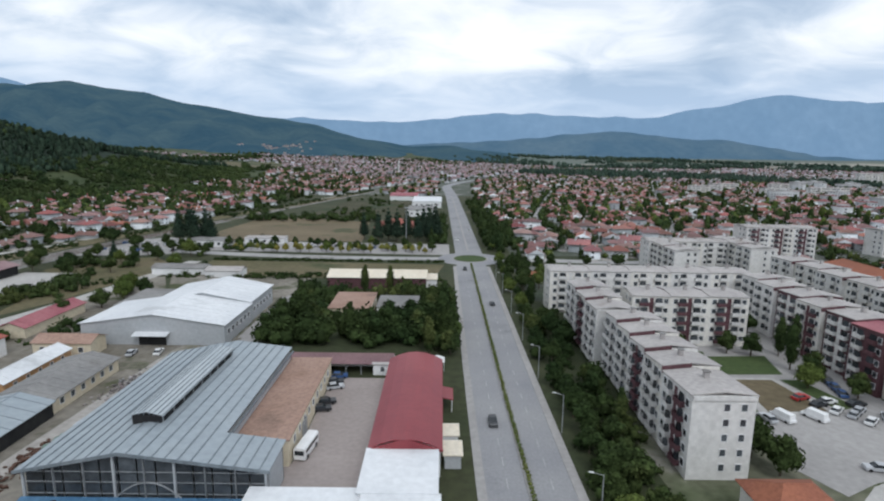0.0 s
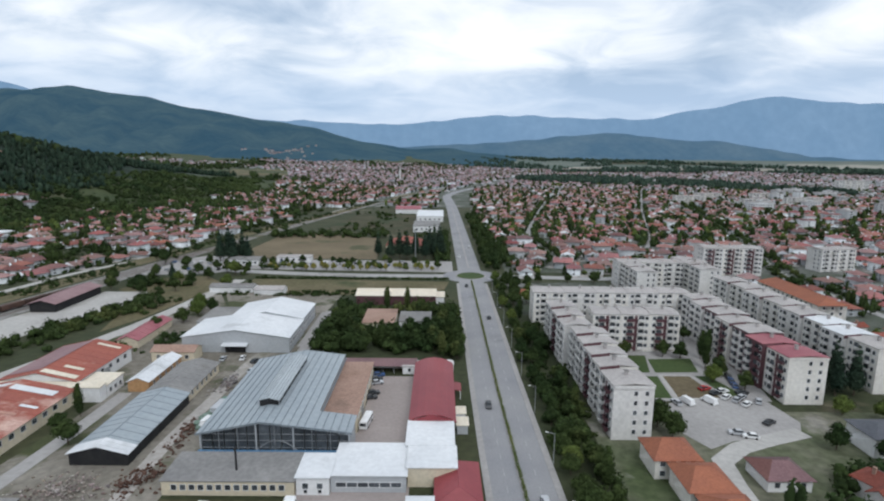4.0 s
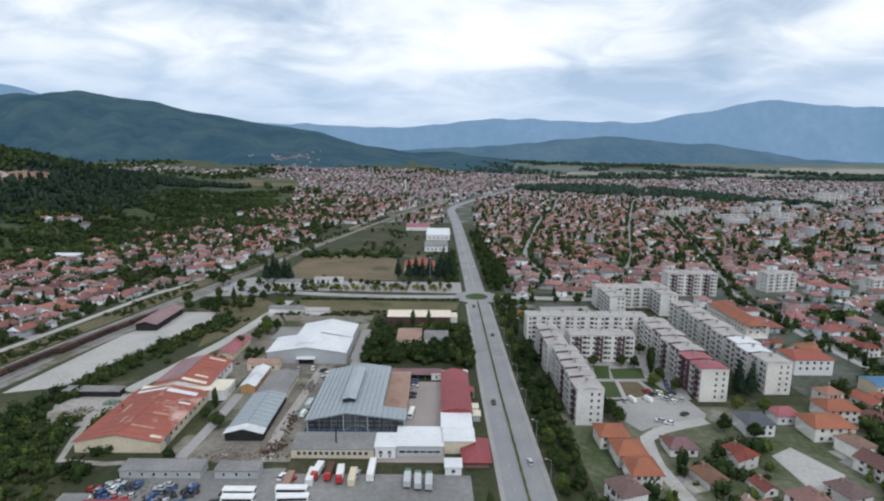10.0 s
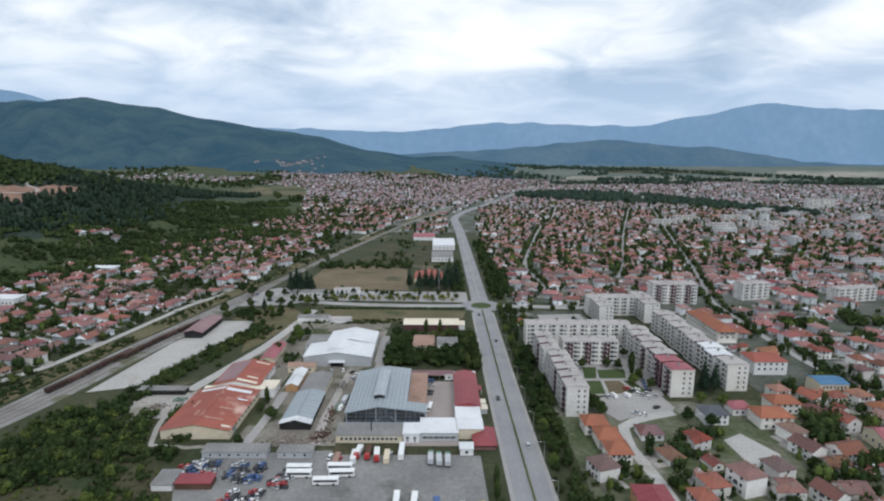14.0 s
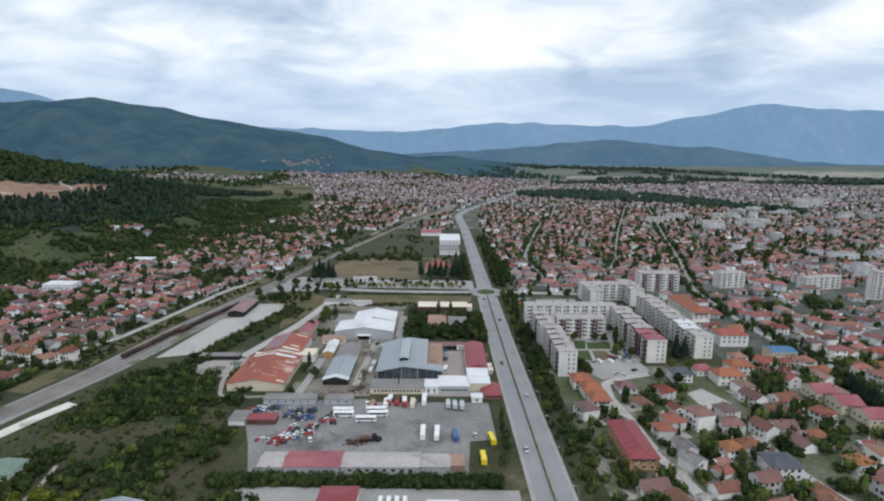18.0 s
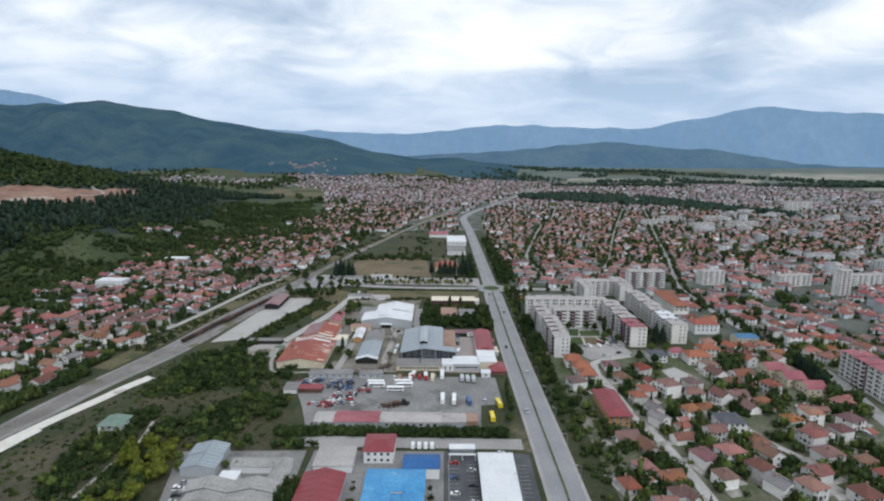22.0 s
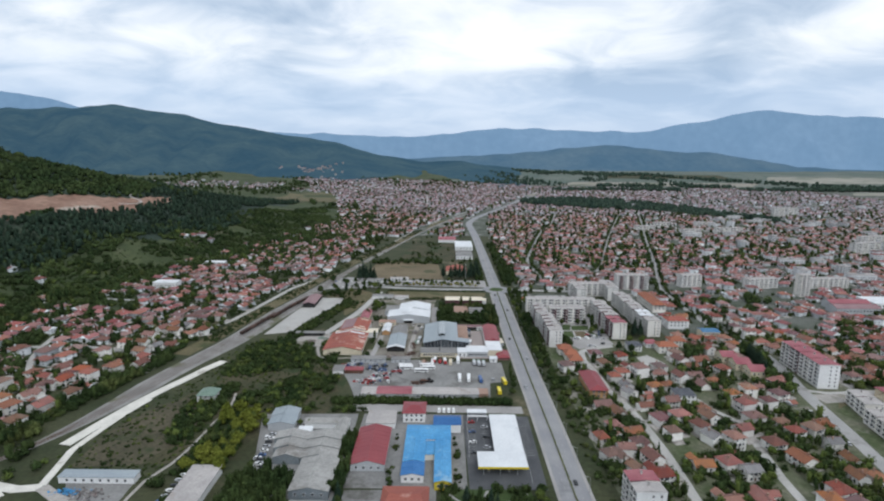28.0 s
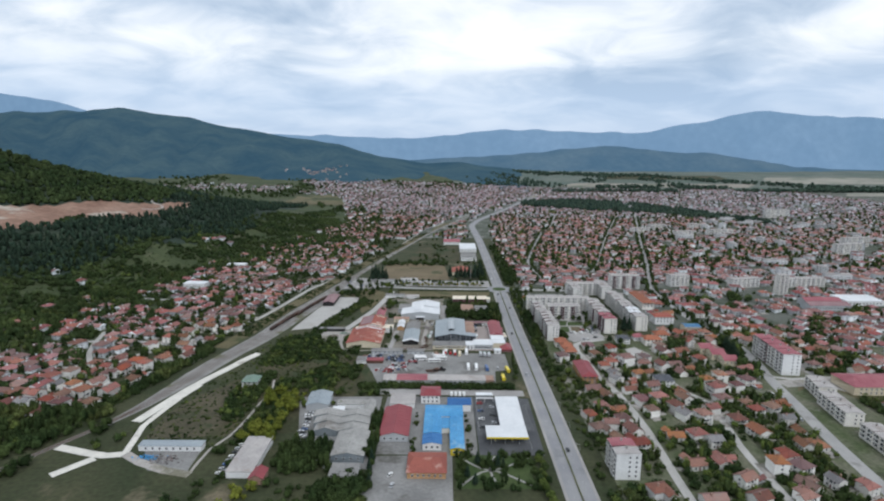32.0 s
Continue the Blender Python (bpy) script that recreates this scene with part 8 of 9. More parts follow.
for i in range(420):                                          # waste land towards the railway
    x, y = rng.uniform(-205, -112), rng.uniform(150, 345)
    n = noise.noise((x * 0.02, y * 0.02, 15.1))
    if n > 0.02 and free_line(x, y, 3) and not (x < -160 and y < 246) and not (-134 < x < -122 and 155 < y < 187):
        bush.append(spot(rng.choice((0, 1, 3)), x, y, rng.uniform(0.45, 0.95)))
for i in range(260):                                          # round the depots and yards
    x, y = rng.uniform(-205, -100), rng.uniform(-170, -30)
    if not (-166 < x < -101 and -136 < y < -36) and not (-183 < x < -156 and -152 < y < -104) and free_line(x, y, 3):
        (lime if -182 < x < -160 else bush).append(spot(rng.choice((0, 1, 3)), x, y, rng.uniform(0.6, 1.1)))
for i in range(150):
    x, y = rng.uniform(-128, -100), rng.uniform(-172, -146)
    bush.append(spot(rng.choice((0, 1, 3)), x, y, rng.uniform(0.6, 1.1)))
for i in range(150):                                          # dark shrubs in the little park and by the yards
    x, y = rng.uniform(-50, 0), rng.uniform(-154, -119)
    if noise.noise((x * 0.09, y * 0.09, 2.2)) > -0.05:
        bush.append(spot(rng.choice((0, 1, 2, 4)), x, y, rng.uniform(0.5, 0.95)))
for i in range(70):
    x, y = rng.uniform(-106.5, -99.5), rng.uniform(-122, -66)
    bush.append(spot(rng.choice((0, 1, 4)), x, y, rng.uniform(0.6, 1.0)))
for i in range(60):
    x, y = rng.choice((-101.5, -76.5, -41, -104)) + rng.uniform(-1.2, 1.2), rng.uniform(-120, -60)
    bush.append(spot(rng.choice((3, 1)), x, y, rng.uniform(0.4, 0.7)))
for i in range(120):
    bush.append(spot(3, rng.uniform(-122, 0), rng.uniform(238, 248), rng.uniform(0.5, 0.8)))
for i in range(170):                                          # belt along the road past the roundabout
    bush.append(spot(rng.choice((0, 1, 4)), rng.uniform(28, 52), rng.uniform(310, 620), rng.uniform(0.9, 1.3)))
for i in range(60):
    bush.append(spot(rng.choice((0, 1, 2)), rng.uniform(-10, 3), rng.uniform(335, 470), rng.uniform(0.8, 1.2)))
for i in range(190):                                          # clipped dark hedge beside the cross street
    bush.append(spot(3, rng.uniform(-118, 2), rng.uniform(278.5, 281.5), rng.uniform(0.4, 0.6)))
for i in range(60):                                           # hedges round the dry fields
    bush.append(spot(rng.choice((0, 1)), rng.uniform(-158, -52), rng.uniform(436, 470), rng.uniform(0.7, 1.2)))
mass("scrub", bush, (M_LEAF,), "dense dark green scrub and hedges")
mass("scrub_lime", lime, (M_LEAFLIME,), "yellow-green bushes beside the depot")
mass("scrub_bright", bright, (M_LEAF2,), "light green bushes in the meadow")
# woods on the near hill, green belt on the plain
wood, upper, slope, fresh = [], [], [], []
for i in range(16500):
    y = rng.uniform(-150, 1220)
    s = rng.uniform(330, 800) if i < 14000 else rng.uniform(780, 1250)
    x = foot(y) - s
    n = noise.noise((x * 0.008, y * 0.008, 3.3))
    edge = 345 + 36 * n + 0.33 * max(0.0, y - 640)
    if s < edge or scar(x, y):
        continue
    if s < edge + 190 + 50 * n or y > 760:
        wood.append(spot(rng.choice((6, 6, 5, 4)), x, y, rng.uniform(0.95, 1.5)))
    else:
        upper.append(spot(5, x, y, rng.uniform(1.1, 1.8) if i < 14000 else rng.uniform(1.8, 2.8)))
for i in range(11500):                                        # orchards, hedges and clearings on the lower slope
    y = rng.uniform(-150, 1100)
    s = rng.uniform(110, 390)
    x = foot(y) - s
    n = noise.noise((x * 0.017, y * 0.017, 6.2)) + 0.4 * noise.noise((x * 0.06, y * 0.06, 1.2))
    if n < -0.16 - 0.2 * smooth(260, 380, s) or scar(x, y) or not free(x, y, 3) or (int(x // 6), int(y // 6)) in hs or not free_line(x, y, 2.5):
        continue
    (fresh if noise.noise((x * 0.011, y * 0.011, 9.9)) > 0.12 or rng.random() < 0.12 else slope).append(spot(rng.choice((0, 1, 3, 1)), x, y, rng.uniform(0.7, 1.4)))
for i in range(2600):                                         # low bushes in the clearings
    y, s = rng.uniform(-150, 800), rng.uniform(120, 380)
    x = foot(y) - s
    if not scar(x, y) and free(x, y, 2) and (int(x // 6), int(y // 6)) not in hs:
        (fresh if rng.random() < 0.35 else slope).append(spot(3, x, y, rng.uniform(0.3, 0.7)))
for i in range(3600):                                         # trees and hedges on the plain below the mountain
    y = rng.uniform(720, 2500)
    x = foot(y) - rng.uniform(230, 1700)
    if noise.noise((x * 0.004, y * 0.004, 7.1)) > 0.05 and not (-560 < x < -200 and 1230 < y < 1900):
        slope.append(spot(5, x, y, rng.uniform(1.3, 2.4)))
mass("pine_wood", wood, (M_PINE,), "dark pine wood on the near hillside")
mass("upper_wood", upper, (M_LEAFDARK,), "green broadleaved wood high on the hillside")
mass("slope_scrub", slope, (M_LEAFDARK,), "green scrub and orchards below the wood")
vr = random.Random(17)
rail_scrub = []
for i in range(760):                                          # bushes on the strip between road and railway
    y = 95 + 700 * vr.random() ** 1.3
    x = float(np.interp(y, [95, 160, 205, 255, 305, 360, 440, 520, 650, 825], [-259, -248, -239, -229, -219, -207, -190, -170, -134, -94]))
    if noise.noise((x * 0.02, y * 0.02, 8.8)) > -0.22:
        rail_scrub.append(spot(vr.choice((1, 3, 3)), x + vr.uniform(-6.5, 6.5), y, vr.uniform(0.3, 0.75)))
garden = []
for i in range(1500):                                         # fruit trees between the houses below the slope
    y = vr.uniform(90, 640)
    x = foot(y) - vr.uniform(8, 150)
    if free(x, y, 2.2) and free_line(x, y, 2.0) and (int(x // 6), int(y // 6)) not in hs:
        garden.append(spot(vr.choice((0, 1, 3)), x, y, vr.uniform(0.4, 0.85)))
avenue_trees = []
for i in range(120):                                          # rows of trees along the town avenue
    y = 300 + 440 * i / 120 + vr.uniform(-3, 3)
    x = float(np.interp(y, [174, 290, 350, 490, 695, 760], [216, 223, 240, 286, 348, 368])) + vr.choice((-1, 1)) * vr.uniform(5.5, 8)
    avenue_trees.append(spot(vr.choice((0, 1, 3)), x, y, vr.uniform(0.6, 1.0)))
mass("avenue_trees", avenue_trees, (M_LEAFMID,), "rows of green trees along the town avenue")
mass("village_gardens", garden, (M_LEAFDARK,), "green fruit trees between the village houses")
mass("railway_scrub", rail_scrub, (M_LEAFDARK,), "dark green bushes along the railway verge")
mass("slope_orchard", fresh, (M_LEAFMID,), "fresh green orchard trees on the lower slope")
belt = []
for i in range(4200):
    x = 216 + 560 * rng.random()
    y = float(np.interp(x, [216, 300, 400, 528, 671, 776], [1440, 1450, 1450, 1400, 1200, 960]))
    w = float(np.interp(x, [216, 300, 400, 528, 671, 776], [40, 90, 165, 175, 100, 20]))
    y += rng.uniform(-w, w)
    if abs(x - 262) > 10:
        belt.append(spot(rng.choice((5, 5, 6)), x + rng.uniform(-14, 14), y, rng.uniform(1.2, 2.1)))
for i in range(2600):
    x = rng.uniform(420, 2900)
    k = i % 3
    y = (float(np.interp(x, [420, 1236, 1500, 2000, 2900], [3500, 3150, 2760, 2300, 2050])), 2420 - 0.10 * x, 2000 + 0.08 * x)[k]
    if k and noise.noise((x * 0.003, 3.0 * k, 1.1)) < -0.05:
        continue
    belt.append(spot(5, x, y + rng.gauss(0, (70, 26, 18)[k]), rng.uniform(2.2, 3.4)))
for i in range(1100):
    x, y = rng.uniform(60, 1300), rng.uniform(2350, 3300)
    if noise.noise((x * 0.004, y * 0.0025, 14.2)) > 0.02:
        belt.append(spot(5, x, y, rng.uniform(2.0, 3.2)))
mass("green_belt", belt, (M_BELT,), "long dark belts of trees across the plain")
# the clipped hedge along the median
hedge = []
for i in range(520):
    y = -320 + i * 1.15
    if y < 276:
        hedge.append((3, float(np.interp(y, [-330, -60, 30, 120], [17.8, 17.5, 16.6, 15.7])) + rng.uniform(-0.1, 0.1), y, 0.2, rng.uniform(0, 6.3), 0.24, 0.24, rng.uniform(0.22, 0.34)))
scatter("median_hedge", LITE, hedge, (M_HEDGE,), "low yellow-green hedge on the median", "hedge")


# ---------------------------------------------------------------- vehicles
WHEEL = Shape().rod((0, -0.11, 0), (0, 0.11, 0), 0.32, 0.32, 10).mesh("wheel", M_TYRE)
BIGWHEEL = Shape().rod((0, -0.16, 0), (0, 0.16, 0), 0.5, 0.5, 10).mesh("wheel", M_TYRE)


def car_proto(paint, L=4.3, W=1.75, van=False):
    a, b = L / 2, W / 2
    body = Shape()
    prof = [(-a, 0.3), (a, 0.3), (a, 0.75), (a * 0.95, 0.9), (-a * 0.97, 0.95), (-a, 0.8)]
    body.hull([(x, -b, z) for x, z in prof], [(x, b, z) for x, z in prof])
    top = 2.0 if van else 1.45
    cab = Shape()
    lo = [(-a * 0.92, -b * 0.95, 0.92), (a * (0.72 if van else 0.45), -b * 0.95, 0.9), (a * (0.72 if van else 0.45), b * 0.95, 0.9), (-a * 0.92, b * 0.95, 0.92)]
    hi = [(-a * (0.88 if van else 0.62), -b * 0.78, top), (a * (0.55 if van else 0.10), -b * 0.78, top), (a * (0.55 if van else 0.10), b * 0.78, top), (-a * (0.88 if van else 0.62), b * 0.78, top)]
    cab.hull(lo, hi)
    roof = Shape().hull([(x, y, top - 0.02) for x, y, z in hi], [(x * 0.96, y * 0.92, top + 0.08) for x, y, z in hi])
    P = [("body", body.mesh("body", paint), None, None), ("cabin", cab.mesh("cabin", paint if van else CARGLASS), None, None), ("roof", roof.mesh("roof", paint), None, None)]
    if van:
        P.append(("windscreen", Shape().hull([(a * 0.735, -b * 0.85, 0.98), (a * 0.735, b * 0.85, 0.98), (a * 0.58, b * 0.72, top - 0.15), (a * 0.58, -b * 0.72, top - 0.15)], [(a * 0.75, -b * 0.85, 0.98), (a * 0.75, b * 0.85, 0.98), (a * 0.60, b * 0.72, top - 0.15), (a * 0.60, -b * 0.72, top - 0.15)]).mesh("windscreen", CARGLASS), None, None))
    for x in (-a * 0.62, a * 0.62):
        for y in (-b + 0.05, b - 0.05):
            P.append(("wheel", WHEEL, None, pose(x, y, 0.32)))
    return P


def bus_proto(paint, L=10.5, W=2.5, H=3.0):
    a, b = L / 2, W / 2
    body = Shape()
    prof = [(-b, 0.4), (b, 0.4), (b, H - 0.25), (b - 0.25, H), (-b + 0.25, H), (-b, H - 0.25)]
    body.hull([(-a, y, z) for y, z in prof], [(a, y, z) for y, z in prof])
    P = [("body", body.mesh("body", paint), None, None)]
    for sg in (-1, 1):
        P.append(("side_window", Shape().box(-a + 0.5, a - 0.6, min(sg * (b - 0.02), sg * (b + 0.03)), max(sg * (b - 0.02), sg * (b + 0.03)), 1.5, H - 0.6).mesh("side_window", CARGLASS), None, None))
    P.append(("windscreen", Shape().box(a - 0.02, a + 0.03, -b + 0.2, b - 0.2, 1.3, H - 0.5).mesh("windscreen", CARGLASS), None, None))
    for x in (-a * 0.6, a * 0.62):
        for y in (-b + 0.1, b - 0.1):
            P.append(("wheel", BIGWHEEL, None, pose(x, y, 0.5)))
    return P


def truck_proto(cab, load, L=8.5):
    a = L / 2
    P = [("chassis", Shape().box(-a, a, -1.0, 1.0, 0.6, 0.9).mesh("chassis", M_DARK), None, None),
         ("cab", Shape().hull([(a - 2.0, -1.15, 0.7), (a, -1.15, 0.7), (a, 1.15, 0.7), (a - 2.0, 1.15, 0.7)], [(a - 2.0, -1.05, 2.9), (a - 0.35, -1.05, 2.9), (a - 0.35, 1.05, 2.9), (a - 2.0, 1.05, 2.9)]).mesh("cab", cab), None, None),
         ("load_body", Shape().box(-a, a - 2.2, -1.2, 1.2, 0.95, 3.0).mesh("load_body", load), None, None)]
    for x in (-a * 0.7, -a * 0.3, a * 0.72):
        for y in (-1.0, 1.0):
            P.append(("wheel", BIGWHEEL, None, pose(x, y, 0.5)))
    return P


PAINT = dict(zip(("white", "silver", "black", "blue", "red", "yellow", "green"), CARPAINT))
CARS = {k: car_proto(m) for k, m in PAINT.items()}
VAN = car_proto(PAINT["white"], 5.2, 2.0, True)
BUS = {k: bus_proto(PAINT[k], 10.5 if k == "white" else 8.0) for k in ("white", "yellow", "blue")}
MIDI = bus_proto(PAINT["white"], 7.0, 2.2, 2.7)
TRUCKS = {"red": truck_proto(PAINT["red"], M_WHITE), "green": truck_proto(PAINT["green"], PAINT["silver"]), "rust": truck_proto(PAINT["red"], M_RUST)}


def park(P, name, label, x, y, turn, category, group="parked vehicles", z=None):
    return stamp(P, name, pose(x, y, (0.07 if z is None else z), 0, 0, turn), label, category, group)


park(MIDI, "minibus", "white minibus parked in the factory court", -25.2, 96, 262, "bus")
for x, y, k, a in ((-26, 113, "black", 14), (-25.2, 124.5, "silver", 20), (-25.8, 127.5, "black", 12), (-25.4, 131, "blue", 8), (-25.6, 116.5, "black", 15)):
    park(CARS[k], "car", k + " car parked beside the annex", x, y, a, "car", "cars in the court")
for x, y, k, a in ((72, 111, "silver", 100), (90, 115, "white", 40), (92.5, 113, "silver", 40), (95, 115, "silver", 38), (94, 110, "white", 40), (99, 112, "silver", 60), (88, 118, "black", 20), (91, 119.5, "white", 15), (97, 118.5, "black", 10), (81, 92, "silver", 170), (84, 90, "white", 165), (94, 98, "black", 30), (97.5, 124, "blue", 75), (98.5, 128, "blue", 75), (99.5, 132, "black", 75), (86, 121.5, "red", 20)):
    park(CARS[k], "car", k + " car in the car park between the flats", x, y, a, "car", "cars at the flats")
for x, y, k, a in ((-71, 134, "silver", 60), (-70, 139, "white", 70), (-73, 143, "black", 65), (-67, 128, "silver", 80), (-79, 146, "white", 100), (-86, 145, "silver", 95)):
    park(CARS[k], "car", k + " car parked in the works yard", x, y, a, "car", "cars in the works yard")
park(TRUCKS["green"], "truck", "green truck with a grey body beside the steel hall", -70.5, 104, 84, "truck")
park(VAN, "van", "white van beside the steel hall", -71.5, 96, 80, "van")
park(VAN, "van", "white delivery van in the car park", 75.5, 111.5, 110, "van")
park(VAN, "van", "white delivery van in the car park", 83, 112, 115, "van")
for x, y, k, a in ((-56, 52, "red", 262), (-51.6, 51.6, "rust", 268), (-47.6, 50, "red", 274), (-24, 48, "green", 90), (-20.4, 47, "green", 92), (-16.6, 46.6, "green", 90)):
    park(TRUCKS[k], "truck", "parked " + {"red": "red truck with a white body", "rust": "red truck with a rusty body", "green": "green truck with a grey body"}[k], x, y, a, "truck")
for x, y, k, a in ((-37, 53, "white", 90), (-79, 40, "white", 0), (-78, 36, "white", 0), (-62, 41, "white", 0), (-60.5, 36.5, "white", 2), (-66, 31, "white", 1), (-36.6, 17.5, "white", 90), (-29.8, 17, "white", 88), (-21, 15, "blue", 95), (-3.6, 12, "yellow", 100), (-8.9, -4.5, "yellow", 92)):
    park(BUS[k], "bus", k + " bus parked on the concrete yard", x, y, a, "bus", "buses in the yard")
for x, y, k, a in ((-11.3, 17, "silver", 90), (-68, 50, "white", 80), (-64, 48, "red", 70), (-90, 12, "white", 110), (-42, 52, "silver", 85)):
    park(CARS[k], "car", k + " car parked on the concrete yard", x, y, a, "car", "cars in the yard")
for i in range(16):
    k = rng.choice(("white", "silver", "blue", "white", "black"))
    park(CARS[k], "car", k + " car parked beside the side street", -132 + i * 7.8 + rng.uniform(-1, 1), 322 + rng.uniform(-6, 10), rng.choice((80, 90, 0, 10)), "car", "cars by the side street")
for i in range(14):
    k = rng.choice(("white", "silver", "blue", "white", "black"))
    park(CARS[k], "car", k + " car parked on patched concrete", -190 + (i % 7) * 6.5 + rng.uniform(-1, 1), 300 + 22 * (i // 7) + rng.uniform(-3, 3), rng.choice((80, 90, 100)), "car", "cars by the side street")
for x, y, k, a in ((11.6, 108, "black", 270), (20.4, 60, "silver", 90), (12, 262, "black", 270), (11.5, 4, "silver", 270), (20.3, -112, "black", 90), (20.5, 395, "white", 90), (10.6, 352, "white", 270), (19.8, 200, "black", 90)):
    park(CARS[k], "car", k + " car driving on the main road", x, y, a, "car", "cars on the road")
for x, y, k, a in ((-152, -92, "white", 20), (-149, -97, "silver", 20), (-146, -101, "black", 25), (-154, -70, "white", 100), (-88, -140, "white", 60), (-86, -150, "silver", 80), (-30, -60, "black", 90), (-8, -40, "silver", 10), (196, -30, "white", 70), (192, -70, "silver", 78), (207, 20, "black", 62)):
    park(CARS[k], "car", k + " car parked on a paved yard", x, y, a, "car", "cars in the near yards")
for i in range(8):
    k = ("silver", "white", "black", "silver", "white", "blue", "black", "white")[i]
    park(CARS[k], "car", k + " car parked along the depot", -151.5 + 0.25 * i, -66 - 4.6 * i, 10, "car", "cars at the depot")
for i in range(8):
    k = ("white", "silver", "blue", "silver", "white", "black", "silver", "white")[i]
    park(CARS[k], "car", k + " car parked along the pale range", -186.5 + 0.2 * i, -140 + 4.4 * i, 168, "car", "cars along the pale range")
for i in range(7):
    k = ("black", "silver", "white", "black", "blue", "silver", "red")[i]
    park(CARS[k], "car", k + " car in a marked parking bay", (-31, -23)[i % 2], -84.4 + 5.9 * i, 0 if i % 2 else 180, "car", "cars at the filling station")
for i in range(4):
    park(VAN, "van", "white van parked in a row", -51.5 + i * 3.2, -34, 90, "van", "row of vans")

# goods wagons standing on the yard tracks
M_WAGON = material("wagon_brown", (0.060, 0.036, 0.030), (0.095, 0.055, 0.042), 0.3, 2.0, 0.85, vary=0.4)
WAGON = [("body", Shape().hull([(-6, -1.35, 1.0), (6, -1.35, 1.0), (6, 1.35, 1.0), (-6, 1.35, 1.0)], [(-6, -1.4, 3.2), (6, -1.4, 3.2), (6, 1.4, 3.2), (-6, 1.4, 3.2)]).mesh("body", M_WAGON), None, None),
         ("underframe", Shape().box(-6.2, 6.2, -1.1, 1.1, 0.75, 1.0).mesh("underframe", M_DARK), None, None)]
for xx in (-4.6, -3.2, 3.2, 4.6):
    WAGON.append(("wheelset", Shape().rod((xx, -0.85, 0.5), (xx, 0.85, 0.5), 0.42, 0.42, 9).mesh("wheelset", M_TYRE), None, None))
for off, y0, n in ((-9.0, 118, 5), (-4.6, 170, 6)):
    for i in range(n):
        y = y0 + i * 13.1 * 0.96
        x = float(np.interp(y, [30, 124, 205, 263], [-250, -228, -212, -196])) + off * 0.6
        stamp(WAGON, "goods_wagon", pose(x, y, 0.3, 0, 0, 78), "dark brown open goods wagon on the track", "wagon", "goods wagons")

# scrap, rubble and stacked goods
CHIP = Shape().hull([(-0.5, -0.4, 0), (0.5, -0.45, 0), (0.45, 0.5, 0), (-0.4, 0.4, 0)], [(-0.4, -0.3, 0.5), (0.3, -0.4, 0.6), (0.4, 0.3, 0.45), (-0.3, 0.35, 0.6)])
CHIPS = [(np.array(CHIP.v), CHIP.f, np.zeros(len(CHIP.f), int))]


def heap(label, x, y, rx, ry, n, tall, big=1.0, mat=None):
    pl = []
    for i in range(n):
        u, w = rng.gauss(0, 0.45), rng.gauss(0, 0.45)
        z = max(0.0, tall * (1 - (u * u + w * w))) * rng.random()
        k = big * rng.uniform(0.35, 1.25)
        pl.append((0, x + u * rx, y + w * ry, z, rng.uniform(0, 6.3), k * rng.uniform(0.6, 2), k, k * rng.uniform(0.5, 1.3)))
    return scatter("scrap_heap", CHIPS, pl, (mat or M_RUBBLE,), label, "scrap")


M_SCRAP = material("mixed_scrap", (0.16, 0.115, 0.10), (0.30, 0.29, 0.29), 0.25, 1.4, 0.8, island=0.65, hue=0.03, third=(0.12, 0.135, 0.17), third_at=0.55)
WRECK = []
for slot in range(5):
    w = Shape().hull([(-2.1, -0.85, 0.1), (2.1, -0.85, 0.1), (2.1, 0.85, 0.1), (-2.1, 0.85, 0.1)], [(-2.05, -0.82, 0.85), (1.95, -0.8, 0.75), (1.95, 0.8, 0.75), (-2.05, 0.82, 0.85)], slot)
    w.hull([(-1.8, -0.78, 0.85), (0.8, -0.78, 0.8), (0.8, 0.78, 0.8), (-1.8, 0.78, 0.85)], [(-1.2, -0.6, 1.3), (0.2, -0.62, 1.35), (0.2, 0.62, 1.35), (-1.2, 0.6, 1.3)], 5)
    w.hull([(-1.25, -0.65, 1.3), (0.25, -0.65, 1.34), (0.25, 0.65, 1.34), (-1.25, 0.65, 1.3)], [(-1.1, -0.55, 1.38), (0.1, -0.57, 1.42), (0.1, 0.57, 1.42), (-1.1, 0.55, 1.38)], slot)
    WRECK.append((np.array(w.v), w.f, np.array(w.s)))
wr = random.Random(41)


def wrecks(label, x, y, rx, ry, n, colours):
    """Old cars pushed close together, some on top of others; colours are slots: white, silver, black, blue, red."""
    pl = []
    for k in range(n):
        u, v = wr.uniform(-1, 1), wr.uniform(-1, 1)
        pl.append((wr.choice(colours), x + u * rx, y + v * ry, 0.04 + (1.1 if wr.random() < 0.25 else 0.0), wr.choice((0.2, 1.4, 1.7, 3.3)) + wr.uniform(-0.4, 0.4), wr.uniform(0.8, 1.05), 1.0, wr.uniform(0.8, 1.0)))
    return scatter("scrapped_cars", WRECK, pl, (PAINT["white"], PAINT["silver"], PAINT["black"], PAINT["blue"], PAINT["red"], CARGLASS), label, "scrap")


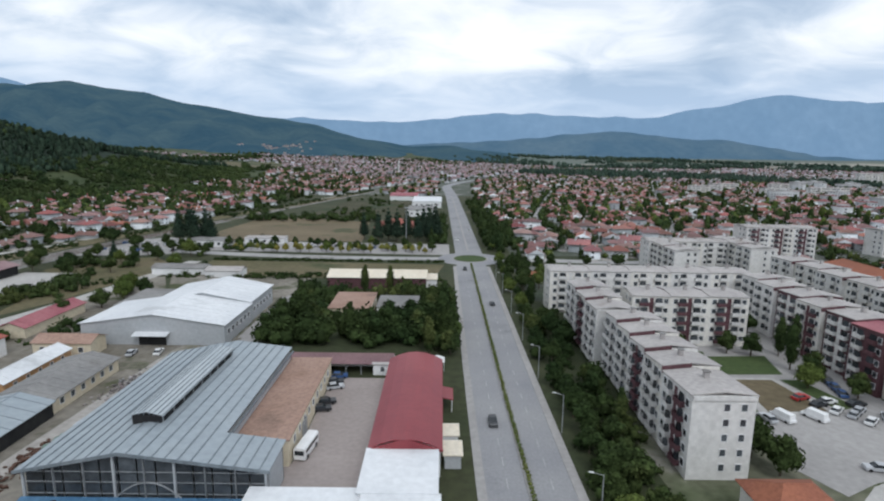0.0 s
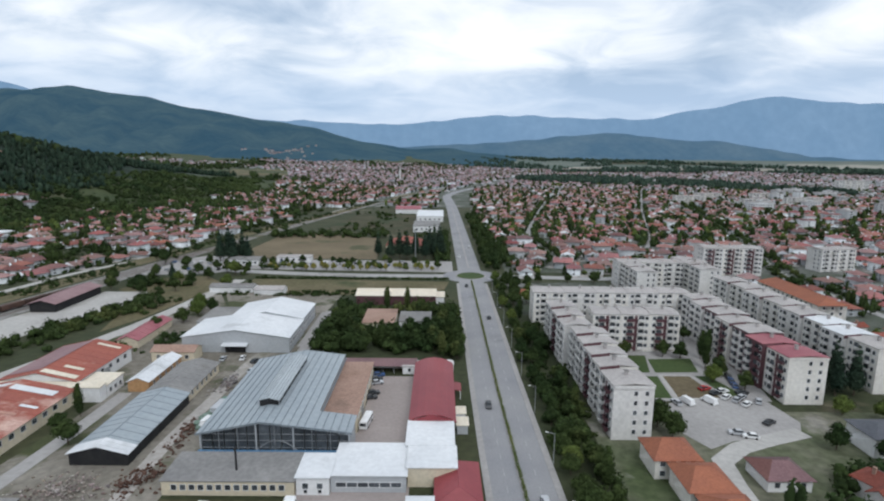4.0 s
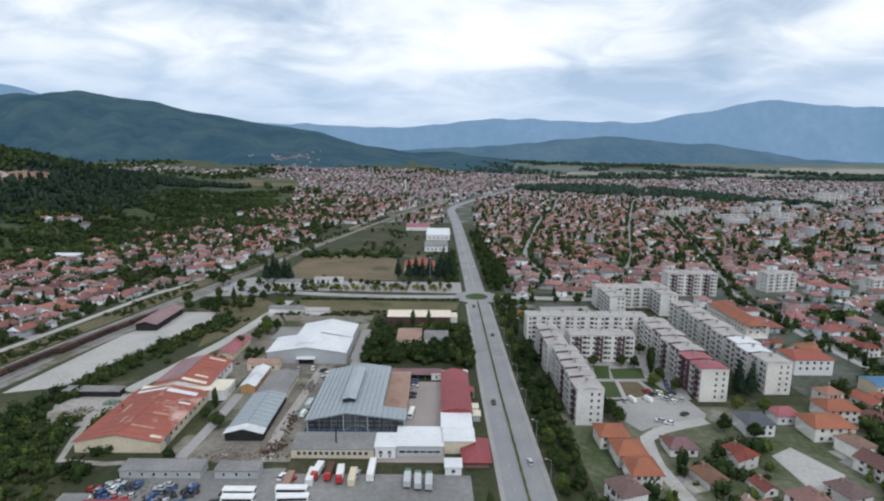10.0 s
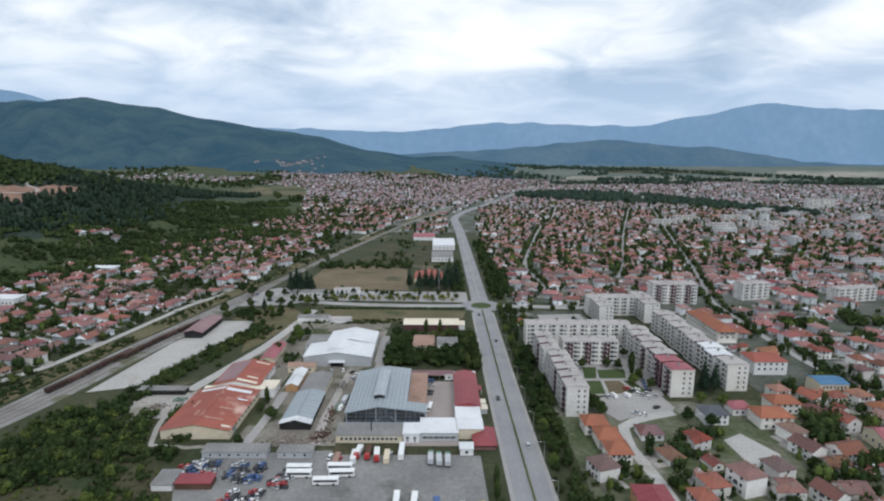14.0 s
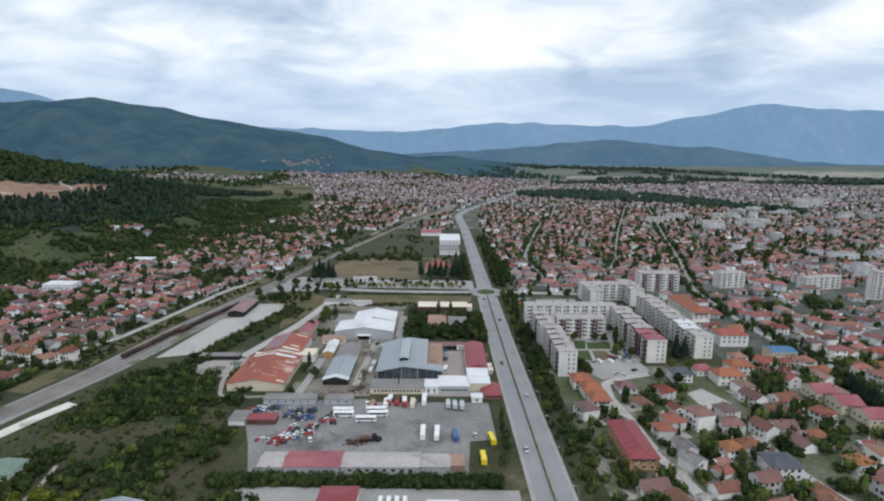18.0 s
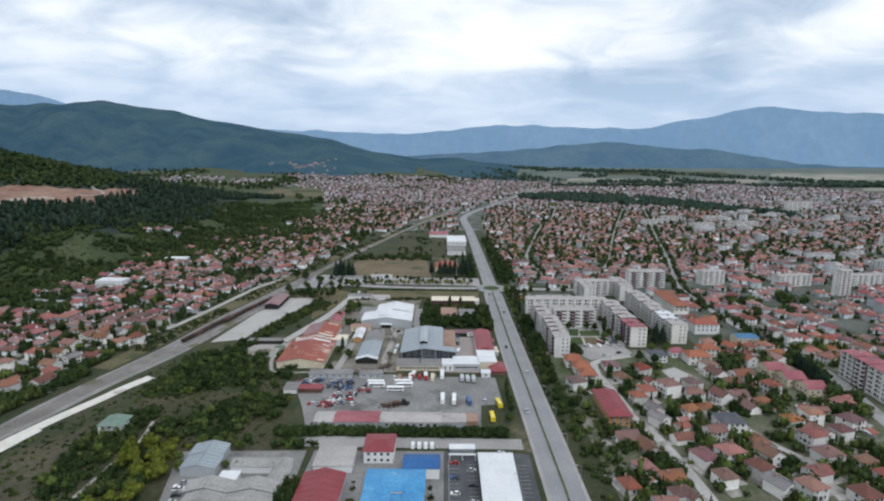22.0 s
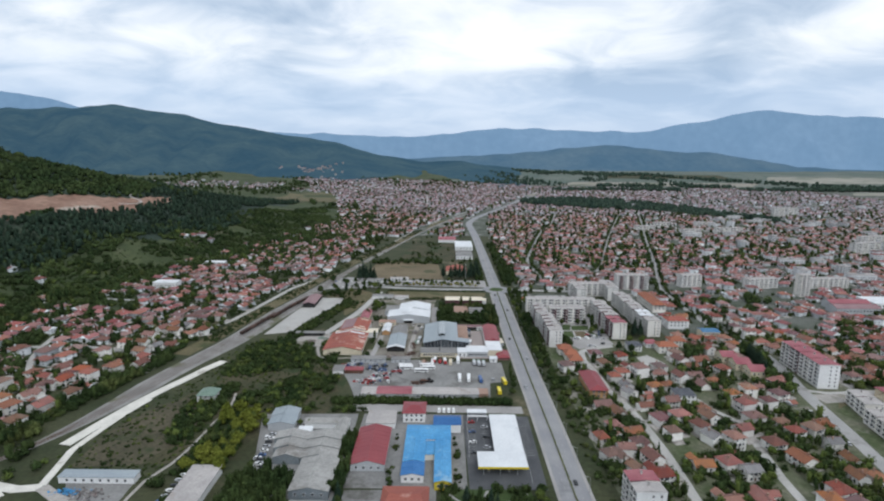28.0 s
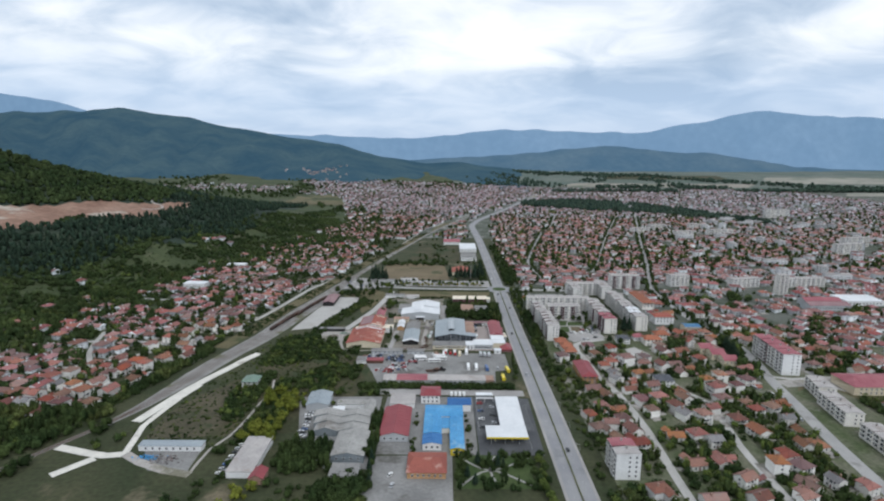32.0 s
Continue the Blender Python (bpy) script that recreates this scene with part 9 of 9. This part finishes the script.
wrecks("blue and dark scrapped cars packed together", -121, 41, 8.5, 4.5, 26, (3, 3, 2, 2, 1, 0, 4))
wrecks("blue and dark scrapped cars packed together", -101.5, 38, 7, 6.5, 34, (3, 3, 3, 2, 2, 1))
wrecks("mixed scrapped cars packed together", -97, 19, 8.5, 5, 32, (0, 0, 1, 4, 4, 2, 3))
wrecks("red, white and dark scrapped cars in a row", -106, 11, 9, 2.6, 20, (4, 4, 0, 2, 2, 1))
wrecks("dark and silver wrecks along the yard edge", -84.5, 35, 3.6, 8, 20, (2, 2, 1, 1, 4))
heap("loose scrap among the wrecks", -112, 40, 14, 7, 120, 0.7, 0.7, M_SCRAP)
heap("loose scrap among the wrecks", -102, 15, 13, 6, 130, 0.7, 0.7, M_SCRAP)
# the store's near-black body has the shade of its open front as colour
flat_block("open_store", "long low open store with a dark flat roof", -186, -160, 112, 117, 2.8, M_DARK, M_GREYROOF)
heap("pale broken machinery in the dirt clearing", -168, 98, 6, 4, 70, 1.0, 0.9, M_RUBBLE)
heap("green nets and tarpaulins heaped in the clearing", -160, 106, 4, 3, 50, 1.2, 1.0, M_GREENROOF)
heap("green nets and tarpaulins in the works yard", -72.5, 98, 2.5, 6, 60, 1.4, 1.3, M_GREENROOF)
heap("pale broken slabs before the shed", -92, 68, 9, 5, 110, 0.4, 0.42, M_RUBBLE)
heap("brown scrap beside the old loader", -69, 10, 5, 3.5, 70, 1.2, 0.9, M_RUST)
ld = thing("scrap_loader", -61, 12, 0, 8, "dark rusty old loader machine on the concrete yard", "machine")
part("chassis", Shape().box(-5.5, 5.0, -1.3, 1.3, 0.7, 1.5), M_DARK, ld)
part("engine_box", Shape().hull([(-4.8, -1.1, 1.5), (-0.6, -1.1, 1.5), (-0.6, 1.1, 1.5), (-4.8, 1.1, 1.5)], [(-4.5, -1.0, 2.5), (-0.8, -1.0, 2.7), (-0.8, 1.0, 2.7), (-4.5, 1.0, 2.5)]), M_RUST, ld)
part("cab", Shape().hull([(0.2, -1.2, 1.5), (3.0, -1.2, 1.5), (3.0, 1.2, 1.5), (0.2, 1.2, 1.5)], [(0.4, -1.1, 3.4), (2.6, -1.1, 3.4), (2.6, 1.1, 3.4), (0.4, 1.1, 3.4)]), M_DARK, ld)
part("boom", Shape().rod((-5.5, 0, 1.6), (1.0, -2.4, 2.6), 0.35, 0.25, 6), M_RUST, ld)
for x in (-4.0, 3.2):
    for y in (-1.3, 1.3):
        part("wheel", Shape().rod((x, y - 0.3, 0.8), (x, y + 0.3, 0.8), 0.8, 0.8, 12), M_TYRE, ld)
heap("rubble and broken concrete by the shed", -92, 63, 12, 5, 260, 0.7, 0.5)
heap("brown scrap behind the office range", -76, 68, 5, 8, 200, 1.2, 0.6, M_RUST)
heap("stacked goods in the works yard", -75, 90, 3, 12, 110, 0.9, 0.65, M_RUST)
heap("stacked goods in the works yard", -76, 124, 4, 10, 110, 0.9, 0.7, M_SCRAP)
heap("blue drums and sheets stored in the pale yard", -236, -124, 8, 4, 90, 1.0, 0.9, M_BLUEROOF)
heap("stored material in the pale yard", -226, -126, 12, 6, 90, 1.0, 0.9, M_SCRAP)
for i in range(6):
    x = -66 + i * 7.2
    s = Shape().box(x, x + 2.4, 42.5 + (i % 2) * 3, 51 + (i % 2) * 2.5, 0.04, 2.4)
    if i in (0, 1, 3):
        piece("container", s, (M_BROWNROOF, M_WHITE, M_CREAMROOF, M_BEIGE)[i % 4], "long pale steel container in the yard", "container", group="containers")
mast = thing("lamp_mast", -21, 326, 0, 0, "tall thin steel lamp mast beside the street", "mast")
part("pole", Shape().rod((0, 0, 0), (0, 0, 24), 0.3, 0.14, 8), M_STEEL, mast)
part("lamp_ring", Shape().rod((0, 0, 23.4), (0, 0, 24), 1.0, 1.0, 10), M_STEEL, mast)
LAMP = [("post", Shape().rod((0, 0, 0), (0, 0, 8.5), 0.11, 0.07, 7).mesh("post", M_STEEL), None, None), ("arm", Shape().rod((0, 0, 8.4), (1.8, 0, 8.9), 0.05, 0.05, 6).mesh("arm", M_STEEL), None, None), ("lamp_head", Shape().hull([(1.6, -0.14, 8.82), (2.4, -0.1, 8.92), (2.4, 0.1, 8.92), (1.6, 0.14, 8.82)], [(1.6, -0.14, 8.96), (2.4, -0.1, 9.02), (2.4, 0.1, 9.02), (1.6, 0.14, 8.96)]).mesh("lamp_head", M_WHITE), None, None)]
for i in range(14):
    stamp(LAMP, "street_lamp", pose(25.4, -120 + i * 28, 0.2, 0, 0, 180), "grey steel street lamp at the kerb", "street lamp", "street lamps")
